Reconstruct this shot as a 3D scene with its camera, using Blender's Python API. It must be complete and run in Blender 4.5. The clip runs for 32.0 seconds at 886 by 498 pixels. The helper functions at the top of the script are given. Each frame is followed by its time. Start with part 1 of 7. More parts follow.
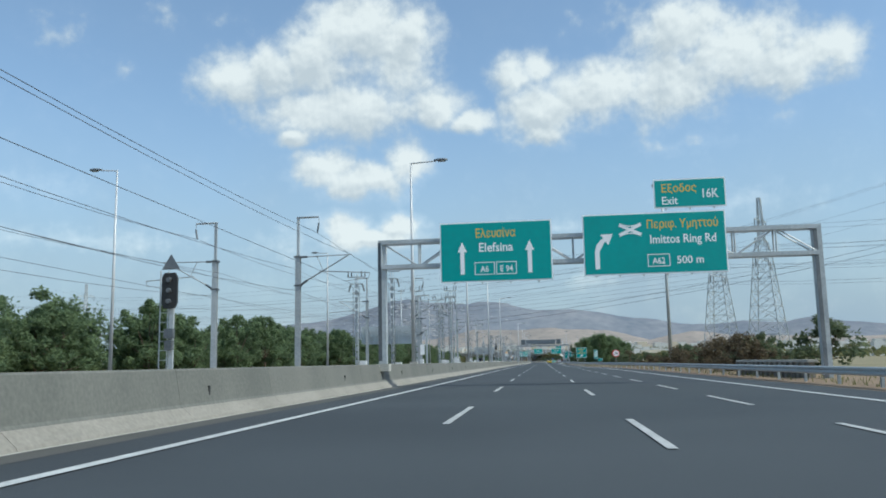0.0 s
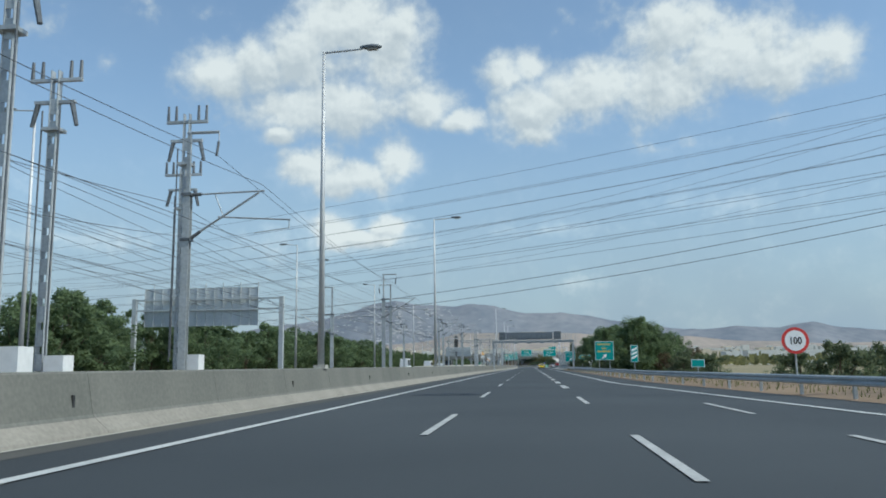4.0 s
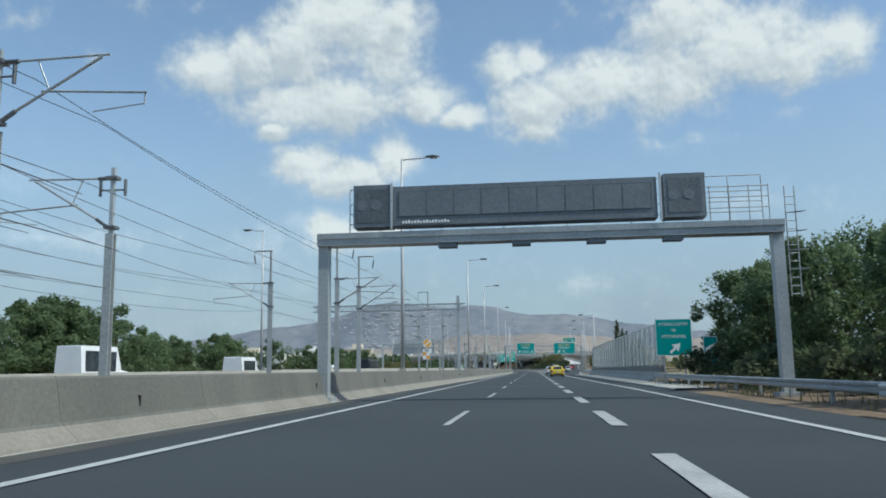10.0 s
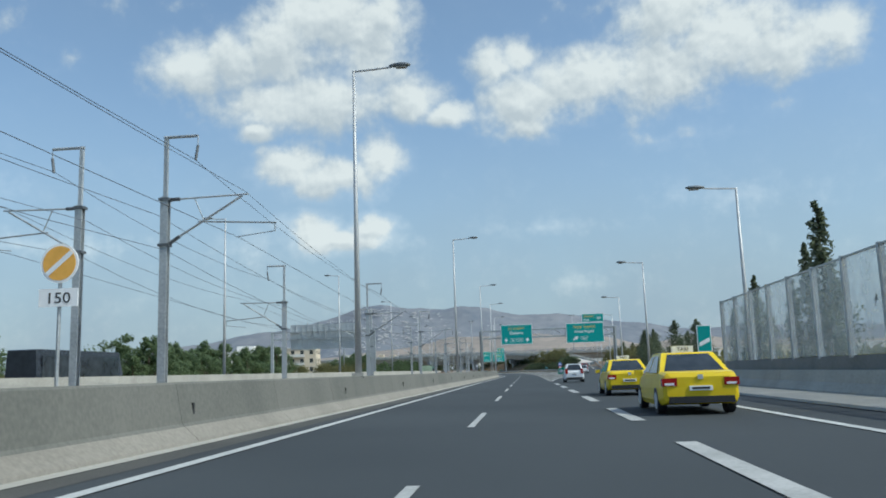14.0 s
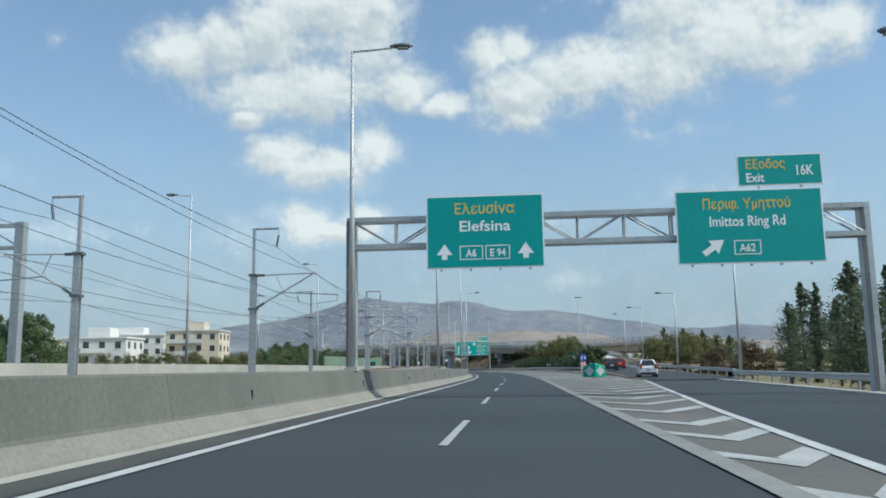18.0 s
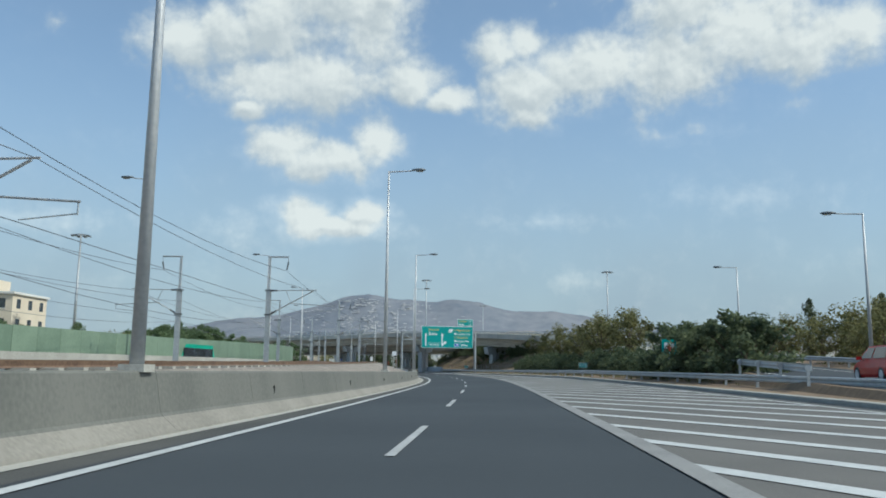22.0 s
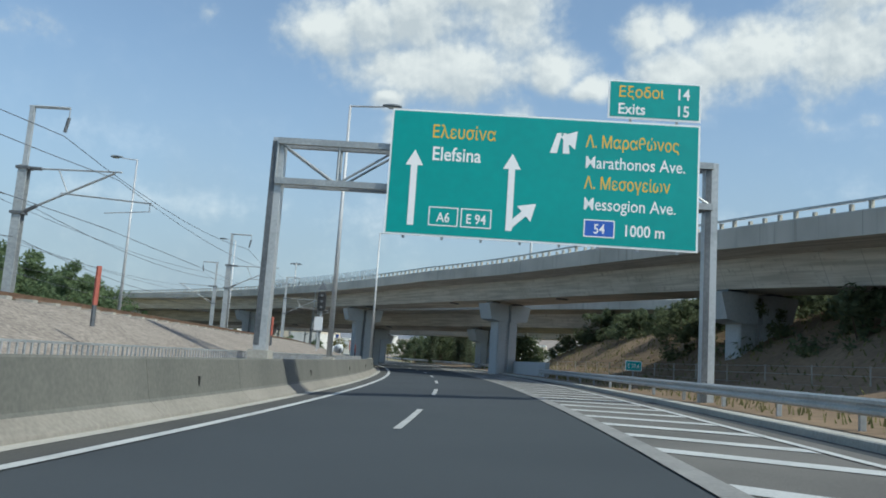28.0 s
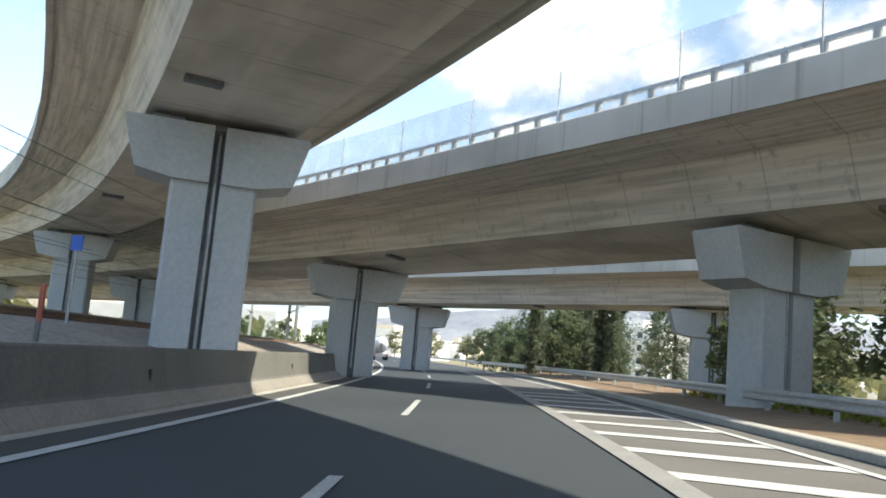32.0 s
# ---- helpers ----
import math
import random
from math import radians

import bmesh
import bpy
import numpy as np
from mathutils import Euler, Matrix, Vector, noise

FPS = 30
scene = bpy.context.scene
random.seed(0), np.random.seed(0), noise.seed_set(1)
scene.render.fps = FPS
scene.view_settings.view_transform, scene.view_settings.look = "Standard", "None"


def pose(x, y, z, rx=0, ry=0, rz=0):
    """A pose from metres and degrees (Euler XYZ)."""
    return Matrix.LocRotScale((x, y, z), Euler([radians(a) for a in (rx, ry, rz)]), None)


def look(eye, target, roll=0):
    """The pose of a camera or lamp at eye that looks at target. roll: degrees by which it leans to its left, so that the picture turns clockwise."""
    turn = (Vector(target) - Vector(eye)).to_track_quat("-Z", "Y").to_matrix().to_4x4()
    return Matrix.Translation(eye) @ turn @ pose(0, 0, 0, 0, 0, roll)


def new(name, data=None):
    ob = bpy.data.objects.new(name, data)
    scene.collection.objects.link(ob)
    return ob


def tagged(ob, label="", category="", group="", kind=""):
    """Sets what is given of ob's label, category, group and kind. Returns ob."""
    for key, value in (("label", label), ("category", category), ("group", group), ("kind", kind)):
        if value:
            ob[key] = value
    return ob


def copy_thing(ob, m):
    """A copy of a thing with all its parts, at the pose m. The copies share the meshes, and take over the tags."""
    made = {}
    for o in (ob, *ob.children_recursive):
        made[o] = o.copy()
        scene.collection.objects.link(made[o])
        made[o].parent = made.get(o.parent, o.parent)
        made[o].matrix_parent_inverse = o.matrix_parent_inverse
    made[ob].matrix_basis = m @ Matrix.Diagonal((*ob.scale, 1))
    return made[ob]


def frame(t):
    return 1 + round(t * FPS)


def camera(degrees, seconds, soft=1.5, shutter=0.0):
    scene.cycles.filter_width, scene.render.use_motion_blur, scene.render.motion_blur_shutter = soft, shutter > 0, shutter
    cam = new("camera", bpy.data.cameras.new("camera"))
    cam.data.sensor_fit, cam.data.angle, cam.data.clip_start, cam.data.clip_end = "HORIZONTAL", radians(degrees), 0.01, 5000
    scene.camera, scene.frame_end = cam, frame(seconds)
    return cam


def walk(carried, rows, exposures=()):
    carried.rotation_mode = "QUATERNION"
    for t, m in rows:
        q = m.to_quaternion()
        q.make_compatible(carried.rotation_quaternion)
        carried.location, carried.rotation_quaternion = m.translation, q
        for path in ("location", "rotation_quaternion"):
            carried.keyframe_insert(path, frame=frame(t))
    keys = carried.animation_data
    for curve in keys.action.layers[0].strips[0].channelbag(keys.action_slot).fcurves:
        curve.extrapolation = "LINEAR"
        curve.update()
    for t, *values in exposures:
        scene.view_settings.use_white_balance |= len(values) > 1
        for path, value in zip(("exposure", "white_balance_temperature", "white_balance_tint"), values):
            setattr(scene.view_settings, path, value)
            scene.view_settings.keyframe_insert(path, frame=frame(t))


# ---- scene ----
import itertools

cam = camera(57.62, 32.0, 1.8, 0.0)
EYE = 1.151
# seconds, x, y, tilt, lean, turn
PATH = [
    (0.0, 1.840, 55.047, 98.046, 1.169, 6.926),
    (0.5, 1.773, 67.543, 98.016, 1.104, 6.813),
    (1.0, 1.726, 79.991, 98.021, 1.033, 6.725),
    (1.5, 1.722, 92.41, 98.075, 1.02, 6.64),
    (2.0, 1.770, 104.785, 98.130, 1.01, 6.53),
    (2.5, 1.785, 117.17, 98.235, 0.98, 6.56),
    (3.0, 1.805, 129.465, 98.354, 1.037, 6.585),
    (3.5, 1.798, 141.658, 98.306, 0.783, 6.413),
    (4.0, 1.823, 153.802, 98.285, 0.691, 6.161),
    (4.5, 1.865, 165.915, 98.280, 0.704, 6.113),
    (5.0, 1.907, 178.005, 98.284, 0.777, 6.316),
    (5.5, 1.941, 190.079, 98.292, 0.863, 6.601),
    (6.0, 1.988, 202.142, 98.306, 0.931, 6.497),
    (6.5, 1.985, 214.196, 98.244, 0.815, 6.488),
    (7.0, 1.981, 226.221, 98.469, 1.145, 6.434),
    (7.5, 1.967, 238.256, 98.477, 1.114, 6.424),
    (8.0, 1.980, 250.325, 98.489, 1.166, 6.437),
    (8.5, 1.958, 262.415, 98.491, 0.741, 6.368),
    (9.0, 1.936, 274.527, 98.491, 0.908, 6.423),
    (9.5, 1.909, 286.665, 98.479, 0.854, 6.341),
    (10.0, 1.854, 298.778, 98.546, 0.808, 6.331),
    (10.5, 1.849, 310.812, 98.582, 0.825, 6.153),
    (11.0, 1.842, 322.756, 98.616, 0.975, 6.035),
    (11.5, 1.771, 334.627, 98.552, 1.437, 6.057),
    (12.0, 1.656, 346.426, 98.658, 2.175, 6.145),
    (12.5, 1.531, 358.155, 98.940, 2.722, 6.035),
    (13.0, 1.397, 369.814, 98.865, 2.614, 6.117),
    (13.5, 1.297, 381.405, 98.793, 2.144, 5.993),
    (14.0, 1.212, 392.938, 98.742, 1.883, 5.848),
    (14.5, 1.129, 404.421, 98.634, 1.636, 5.798),
    (15.0, 1.055, 415.859, 98.596, 1.327, 5.731),
    (15.5, 0.996, 427.259, 98.590, 1.038, 5.627),
    (16.0, 0.958, 438.629, 98.580, 0.826, 5.496),
    (16.5, 0.943, 449.977, 98.534, 0.747, 5.379),
    (17.0, 0.955, 461.311, 98.417, 0.858, 5.353),
    (17.5, 1.013, 472.637, 98.558, 1.077, 5.303),
    (18.0, 1.145, 483.966, 98.448, 0.839, 5.227),
    (18.5, 1.313, 495.343, 98.516, 0.747, 5.215),
    (19.0, 1.438, 506.680, 98.447, 0.632, 5.215),
    (19.5, 1.527, 517.963, 98.430, 0.287, 5.205),
    (20.0, 1.570, 529.174, 98.467, 0.173, 5.221),
    (20.5, 1.522, 540.304, 98.482, 0.295, 5.188),
    (21.0, 1.398, 551.347, 98.466, 0.107, 5.137),
    (21.5, 1.228, 562.274, 98.360, -0.114, 5.005),
    (22.0, 1.023, 573.095, 98.438, -0.648, 5.256),
    (22.5, 0.882, 583.893, 98.297, -0.788, 5.337),
    (23.0, 0.675, 594.642, 98.392, -1.062, 5.538),
    (23.5, 0.351, 605.338, 98.244, -1.485, 5.953),
    (24.0, -0.116, 615.971, 98.227, -2.145, 6.643),
    (24.5, -0.710, 626.533, 98.218, -2.804, 7.481),
    (25.0, -1.357, 637.047, 98.101, -3.139, 8.442),
    (25.5, -2.072, 647.524, 98.126, -3.433, 9.383),
    (26.0, -2.947, 657.938, 98.088, -3.508, 10.500),
    (26.5, -4.005, 668.283, 98.025, -3.477, 11.635),
    (27.0, -5.255, 678.558, 97.975, -3.454, 12.714),
    (27.5, -6.722, 688.757, 97.966, -3.556, 13.790),
    (28.0, -8.444, 698.867, 97.869, -3.865, 14.726),
    (28.5, -10.428, 708.960, 97.788, -4.159, 15.684),
    (29.0, -12.665, 718.996, 97.786, -4.397, 16.726),
    (29.5, -15.082, 728.961, 97.810, -4.525, 17.839),
    (30.0, -17.820, 738.937, 97.804, -4.619, 18.972),
    (30.5, -20.829, 748.974, 97.729, -4.777, 19.891),
    (31.0, -24.007, 758.970, 97.687, -5.007, 20.505),
    (31.5, -27.196, 768.916, 97.703, -5.034, 21.239),
    (32.0, -30.505, 778.866, 97.623, -4.940, 22.046),
]
EXPO = [(0, 0.2, 6050, 0), (0.6, 0.25, 6000, -1), (1.1, 0.28, 6000, -2), (1.6, 0.15, 6050, 0), (6, 0.08, 6100, 0), (17.5, 0.1, 6150, 0), (18.9, 0.28, 6200, 0), (20, 0.12, 6200, 0), (24, 0.1, 6250, 0), (28, 0.16, 6250, 1), (29.5, 0.26, 6400, 2), (30.6, 0.8, 6700, 4), (31.2, 1.2, 6950, 5), (32, 1.42, 7000, 6)]
walk(cam, [(t, pose(x, y, EYE, a, b, c)) for t, x, y, a, b, c in PATH], EXPO)

# world, sun
world = bpy.data.worlds.new("world")
scene.world = world
world.use_nodes = True
wn = world.node_tree.nodes
sky = wn.new("ShaderNodeTexSky")
sky.sky_type = "NISHITA"
sky.sun_disc = False
SUN_AZ, SUN_EL = 105.5, 49.5  # degrees clockwise from +y, and above the horizon
sky.sun_elevation, sky.sun_rotation = radians(SUN_EL), radians(SUN_AZ)
sky.air_density, sky.dust_density, sky.ozone_density = 1.0, 0.9, 1.3
wn["Background"].inputs["Strength"].default_value = 0.145
world.node_tree.links.new(sky.outputs[0], wn["Background"].inputs["Color"])
sun = new("sun", bpy.data.lights.new("sun", "SUN"))
sun.data.energy, sun.data.angle, sun.data.color = 3.55, radians(0.6), (1.0, 0.95, 0.87)
saz, sel = radians(SUN_AZ), radians(SUN_EL)
sun.matrix_world = look((0, 0, 300), (-math.sin(saz) * math.cos(sel), -math.cos(saz) * math.cos(sel), 300 - math.sin(sel)))


# ---- materials ----
def shader(name):
    m = bpy.data.materials.new(name)
    m.use_nodes = True
    return m, m.node_tree.nodes, m.node_tree.links, m.node_tree.nodes["Principled BSDF"]


def paint(name, low, high, rough=0.7, metal=0.0, coarse=0.3, fine=6.0, bump=0.15, streak=0.0, spread=0.5, rnd=0.0, spec=0.5):
    """A surface between two colours, varied by a coarse and a fine noise, with relief from the fine one; streak stretches the coarse one upright."""
    m, n, l, b = shader(name)
    co = n.new("ShaderNodeTexCoord")
    mp = n.new("ShaderNodeMapping")
    mp.inputs["Scale"].default_value = (1, 1, 1 - 0.9 * streak)
    l.new(co.outputs["Object"], mp.inputs[0])
    a, f = n.new("ShaderNodeTexNoise"), n.new("ShaderNodeTexNoise")
    a.inputs["Scale"].default_value, a.inputs["Detail"].default_value = coarse, 6
    f.inputs["Scale"].default_value, f.inputs["Detail"].default_value = fine, 5
    l.new(mp.outputs[0], a.inputs["Vector"])
    l.new(co.outputs["Object"], f.inputs["Vector"])
    mx = n.new("ShaderNodeMix")
    mx.inputs[0].default_value = spread
    l.new(a.outputs[0], mx.inputs[2])
    l.new(f.outputs[0], mx.inputs[3])
    fac = mx.outputs[0]
    if rnd:
        oi = n.new("ShaderNodeObjectInfo")
        ad = n.new("ShaderNodeMath")
        ad.operation = "MULTIPLY_ADD"
        ad.inputs[1].default_value = rnd
        l.new(oi.outputs["Random"], ad.inputs[0])
        l.new(fac, ad.inputs[2])
        sb = n.new("ShaderNodeMath")
        sb.operation, sb.inputs[1].default_value = "SUBTRACT", rnd / 2
        l.new(ad.outputs[0], sb.inputs[0])
        fac = sb.outputs[0]
    rp = n.new("ShaderNodeValToRGB")
    rp.color_ramp.elements[0].position, rp.color_ramp.elements[1].position = 0.36, 0.64
    rp.color_ramp.elements[0].color, rp.color_ramp.elements[1].color = (*low, 1), (*high, 1)
    l.new(fac, rp.inputs[0])
    l.new(rp.outputs[0], b.inputs["Base Color"])
    b.inputs["Roughness"].default_value, b.inputs["Metallic"].default_value = rough, metal
    b.inputs["Specular IOR Level"].default_value = spec
    if bump:
        bp = n.new("ShaderNodeBump")
        bp.inputs["Strength"].default_value, bp.inputs["Distance"].default_value = bump, 0.02
        l.new(f.outputs[0], bp.inputs["Height"])
        l.new(bp.outputs[0], b.inputs["Normal"])
    return m


def leafy(name, low, high, scale=0.6):
    """Leaves: colour by clump and by leaf, a little light passing through."""
    m, n, l, b = shader(name)
    co, ns, ge, mx, rp = (n.new("ShaderNode" + k) for k in ("TexCoord", "TexNoise", "NewGeometry", "Math", "ValToRGB"))
    ns.inputs["Scale"].default_value, ns.inputs["Detail"].default_value = scale, 4
    l.new(co.outputs["Object"], ns.inputs["Vector"])
    mx.operation, mx.inputs[1].default_value = "MULTIPLY_ADD", 0.35
    l.new(ge.outputs["Random Per Island"], mx.inputs[0])
    l.new(ns.outputs[0], mx.inputs[2])
    rp.color_ramp.elements[0].position, rp.color_ramp.elements[1].position = 0.4, 0.95
    rp.color_ramp.elements[0].color, rp.color_ramp.elements[1].color = (*low, 1), (*high, 1)
    l.new(mx.outputs[0], rp.inputs[0])
    l.new(rp.outputs[0], b.inputs["Base Color"])
    b.inputs["Roughness"].default_value = 0.7
    b.inputs["Specular IOR Level"].default_value = 0.25
    tr, mixs = n.new("ShaderNodeBsdfTranslucent"), n.new("ShaderNodeMixShader")
    l.new(rp.outputs[0], tr.inputs[0])
    mixs.inputs[0].default_value = 0.58
    l.new(b.outputs[0], mixs.inputs[1])
    l.new(tr.outputs[0], mixs.inputs[2])
    l.new(mixs.outputs[0], n["Material Output"].inputs[0])
    return m


ASPHALT = paint("asphalt", (0.033, 0.039, 0.044), (0.054, 0.062, 0.068), 0.82, coarse=0.12, fine=60, bump=0.3, spec=0.3)
WORN = paint("worn_asphalt", (0.082, 0.079, 0.071), (0.148, 0.141, 0.126), 0.88, coarse=0.25, fine=40, bump=0.3)
MARK = paint("road_paint", (0.36, 0.37, 0.36), (0.55, 0.56, 0.54), 0.6, coarse=1.5, fine=25, bump=0.1)
CONC = paint("barrier_concrete", (0.100, 0.102, 0.090), (0.150, 0.148, 0.130), 0.85, coarse=0.5, fine=12, bump=0.08, streak=0.7, rnd=0.1)
DASHM = paint("worn_road_paint", (0.27, 0.275, 0.265), (0.45, 0.455, 0.44), 0.65, coarse=1.2, fine=22, bump=0.1)
GOREM = paint("grimy_road_paint", (0.17, 0.168, 0.158), (0.27, 0.267, 0.25), 0.7, coarse=1.2, fine=22, bump=0.1)
FOOT = paint("dusty_concrete", (0.178, 0.166, 0.142), (0.255, 0.238, 0.205), 0.88, coarse=0.5, fine=12, bump=0.2)
SHOULDER = paint("dusty_shoulder", (0.045, 0.046, 0.043), (0.085, 0.083, 0.075), 0.9, coarse=0.3, fine=30, bump=0.3)
CONCL = paint("pale_concrete", (0.30, 0.29, 0.255), (0.43, 0.415, 0.37), 0.85, coarse=0.6, fine=14, bump=0.2, streak=0.5)
PIERM = paint("pier_concrete", (0.36, 0.385, 0.40), (0.46, 0.485, 0.495), 0.8, coarse=0.35, fine=9, bump=0.12, streak=0.6)
EARTH = paint("dry_earth", (0.125, 0.085, 0.052), (0.235, 0.165, 0.10), 0.95, coarse=0.15, fine=3.5, bump=0.5)
GROUND = paint("dry_grass_ground", (0.12, 0.11, 0.055), (0.28, 0.23, 0.13), 0.95, coarse=0.03, fine=1.5, bump=0.5)
BALLAST = paint("ballast_stones", (0.135, 0.115, 0.096), (0.33, 0.286, 0.238), 0.9, coarse=0.6, fine=9, bump=0.9, spread=0.75)
POLE = paint("pale_galvanised_pole", (0.40, 0.41, 0.42), (0.53, 0.535, 0.535), 0.5, 0.25, coarse=0.8, fine=10, bump=0.02, rnd=0.12)
STEEL = paint("galvanised_steel", (0.30, 0.32, 0.33), (0.46, 0.48, 0.49), 0.45, 0.3, coarse=0.8, fine=10, bump=0.03, rnd=0.2)
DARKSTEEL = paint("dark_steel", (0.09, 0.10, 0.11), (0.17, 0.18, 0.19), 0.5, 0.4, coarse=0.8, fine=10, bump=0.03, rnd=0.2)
RUST = paint("rusty_rail", (0.10, 0.06, 0.04), (0.22, 0.14, 0.09), 0.7, 0.3, coarse=1.5, fine=14, bump=0.15)
BLACK = paint("black_rubber", (0.012, 0.012, 0.013), (0.03, 0.03, 0.03), 0.6, coarse=2, fine=20, bump=0.05)
GREEN = paint("green_sign_sheeting", (0.0, 0.275, 0.255), (0.0, 0.315, 0.290), 0.42, coarse=0.4, fine=3, bump=0.0)
WHITE = paint("white_sign_sheeting", (0.80, 0.81, 0.81), (0.86, 0.86, 0.86), 0.45, coarse=0.5, fine=6, bump=0.0)
YELLOW = paint("yellow_sign_letters", (0.72, 0.45, 0.05), (0.82, 0.52, 0.07), 0.45, coarse=0.5, fine=6, bump=0.0)
BLUE = paint("blue_sign_sheeting", (0.02, 0.09, 0.42), (0.03, 0.12, 0.5), 0.45, coarse=0.5, fine=6, bump=0.0)
RED = paint("red_sign_sheeting", (0.55, 0.03, 0.03), (0.68, 0.05, 0.04), 0.45, coarse=0.5, fine=6, bump=0.0)
FADED = paint("faded_red_plastic", (0.34, 0.085, 0.06), (0.45, 0.13, 0.09), 0.6, coarse=2, fine=12, bump=0.0)
ORANGE = paint("orange_sign_sheeting", (0.75, 0.38, 0.06), (0.85, 0.45, 0.09), 0.5, coarse=0.5, fine=6, bump=0.0)
VMSGREY = paint("grey_sheet_metal", (0.13, 0.15, 0.17), (0.19, 0.21, 0.23), 0.55, 0.3, coarse=0.5, fine=8, bump=0.03)
SIGNBACK = paint("aluminium_sign_back", (0.40, 0.42, 0.43), (0.55, 0.57, 0.58), 0.5, 0.4, coarse=0.5, fine=6, bump=0.02)
BARK = paint("bark", (0.07, 0.05, 0.035), (0.16, 0.12, 0.085), 0.9, coarse=2, fine=14, bump=0.6)
PINE = leafy("pine_needles", (0.095, 0.140, 0.075), (0.195, 0.260, 0.125))
DARKLEAF = leafy("dark_shrub_leaves", (0.078, 0.108, 0.064), (0.178, 0.208, 0.110))
OLIVE = leafy("olive_green_leaves", (0.105, 0.118, 0.052), (0.270, 0.250, 0.115))
RUSSET = leafy("dry_reddish_leaves", (0.080, 0.070, 0.046), (0.19, 0.145, 0.09))
LIME = leafy("yellow_green_leaves", (0.09, 0.11, 0.015), (0.30, 0.32, 0.06))
CYPRESS = leafy("cypress_leaves", (0.074, 0.102, 0.070), (0.170, 0.198, 0.122))
WALLW = paint("white_render", (0.58, 0.57, 0.54), (0.72, 0.71, 0.68), 0.85, coarse=0.3, fine=5, bump=0.08, rnd=0.3)
WALLC = paint("cream_render", (0.55, 0.47, 0.36), (0.66, 0.58, 0.46), 0.85, coarse=0.3, fine=5, bump=0.08)
PANE = paint("dark_window_glass", (0.02, 0.025, 0.03), (0.05, 0.06, 0.07), 0.08, coarse=0.5, fine=2, bump=0.0)
TAXI = paint("yellow_car_paint", (0.70, 0.50, 0.012), (0.76, 0.56, 0.018), 0.25, coarse=0.5, fine=3, bump=0.0)
CARW = paint("white_car_paint", (0.70, 0.71, 0.72), (0.78, 0.79, 0.79), 0.25, coarse=0.5, fine=3, bump=0.0)
CARD = paint("dark_car_paint", (0.015, 0.018, 0.025), (0.03, 0.035, 0.045), 0.25, coarse=0.5, fine=3, bump=0.0)
CARR = paint("red_car_paint", (0.42, 0.015, 0.015), (0.5, 0.025, 0.02), 0.25, coarse=0.5, fine=3, bump=0.0)
TAIL = paint("red_lamp_lens", (0.25, 0.008, 0.008), (0.36, 0.015, 0.012), 0.15, coarse=3, fine=20, bump=0.0)
TANK = paint("truck_grey_paint", (0.55, 0.56, 0.56), (0.66, 0.67, 0.67), 0.4, coarse=0.8, fine=6, bump=0.02)
CUSHION = paint("green_plastic", (0.0, 0.24, 0.15), (0.0, 0.32, 0.2), 0.35, coarse=0.8, fine=6, bump=0.02)
FENCEG = paint("green_panel", (0.14, 0.20, 0.14), (0.20, 0.27, 0.19), 0.5, coarse=0.8, fine=6, bump=0.02, rnd=0.2)
# rock lightened and blued: the distance haze is put into this colour
ROCKFAR = paint("haze_tinted_rock", (0.160, 0.182, 0.218), (0.242, 0.252, 0.274), 1.0, coarse=0.004, fine=0.02, bump=0.0, spec=0.0)
# tan soil, made paler so that its colour holds some distance haze
ROCKTAN = paint("haze_paled_tan_soil", (0.235, 0.215, 0.20), (0.345, 0.30, 0.265), 1.0, coarse=0.004, fine=0.03, bump=0.0, spec=0.0)
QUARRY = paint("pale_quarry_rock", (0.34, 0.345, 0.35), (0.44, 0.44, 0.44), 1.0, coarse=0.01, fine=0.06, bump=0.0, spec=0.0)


def clear(name, tint, cover):
    """Scratched transparent sheet: some light passes straight, the rest is dull film and gloss."""
    m, n, l, b = shader(name)
    b.inputs["Base Color"].default_value, b.inputs["Roughness"].default_value = (*tint, 1), 0.3
    t, x, ns, co, rp = (n.new("ShaderNode" + k) for k in ("BsdfTransparent", "MixShader", "TexNoise", "TexCoord", "MapRange"))
    ns.inputs["Scale"].default_value, ns.inputs["Detail"].default_value = 1.3, 5
    l.new(co.outputs["Object"], ns.inputs["Vector"])
    rp.inputs[1].default_value, rp.inputs[2].default_value = 0.3, 0.7
    rp.inputs[3].default_value, rp.inputs[4].default_value = cover * 0.75, cover * 1.25
    l.new(ns.outputs[0], rp.inputs[0])
    l.new(rp.outputs[0], x.inputs[0])
    l.new(t.outputs[0], x.inputs[1])
    l.new(b.outputs[0], x.inputs[2])
    l.new(x.outputs[0], n["Material Output"].inputs[0])
    return m


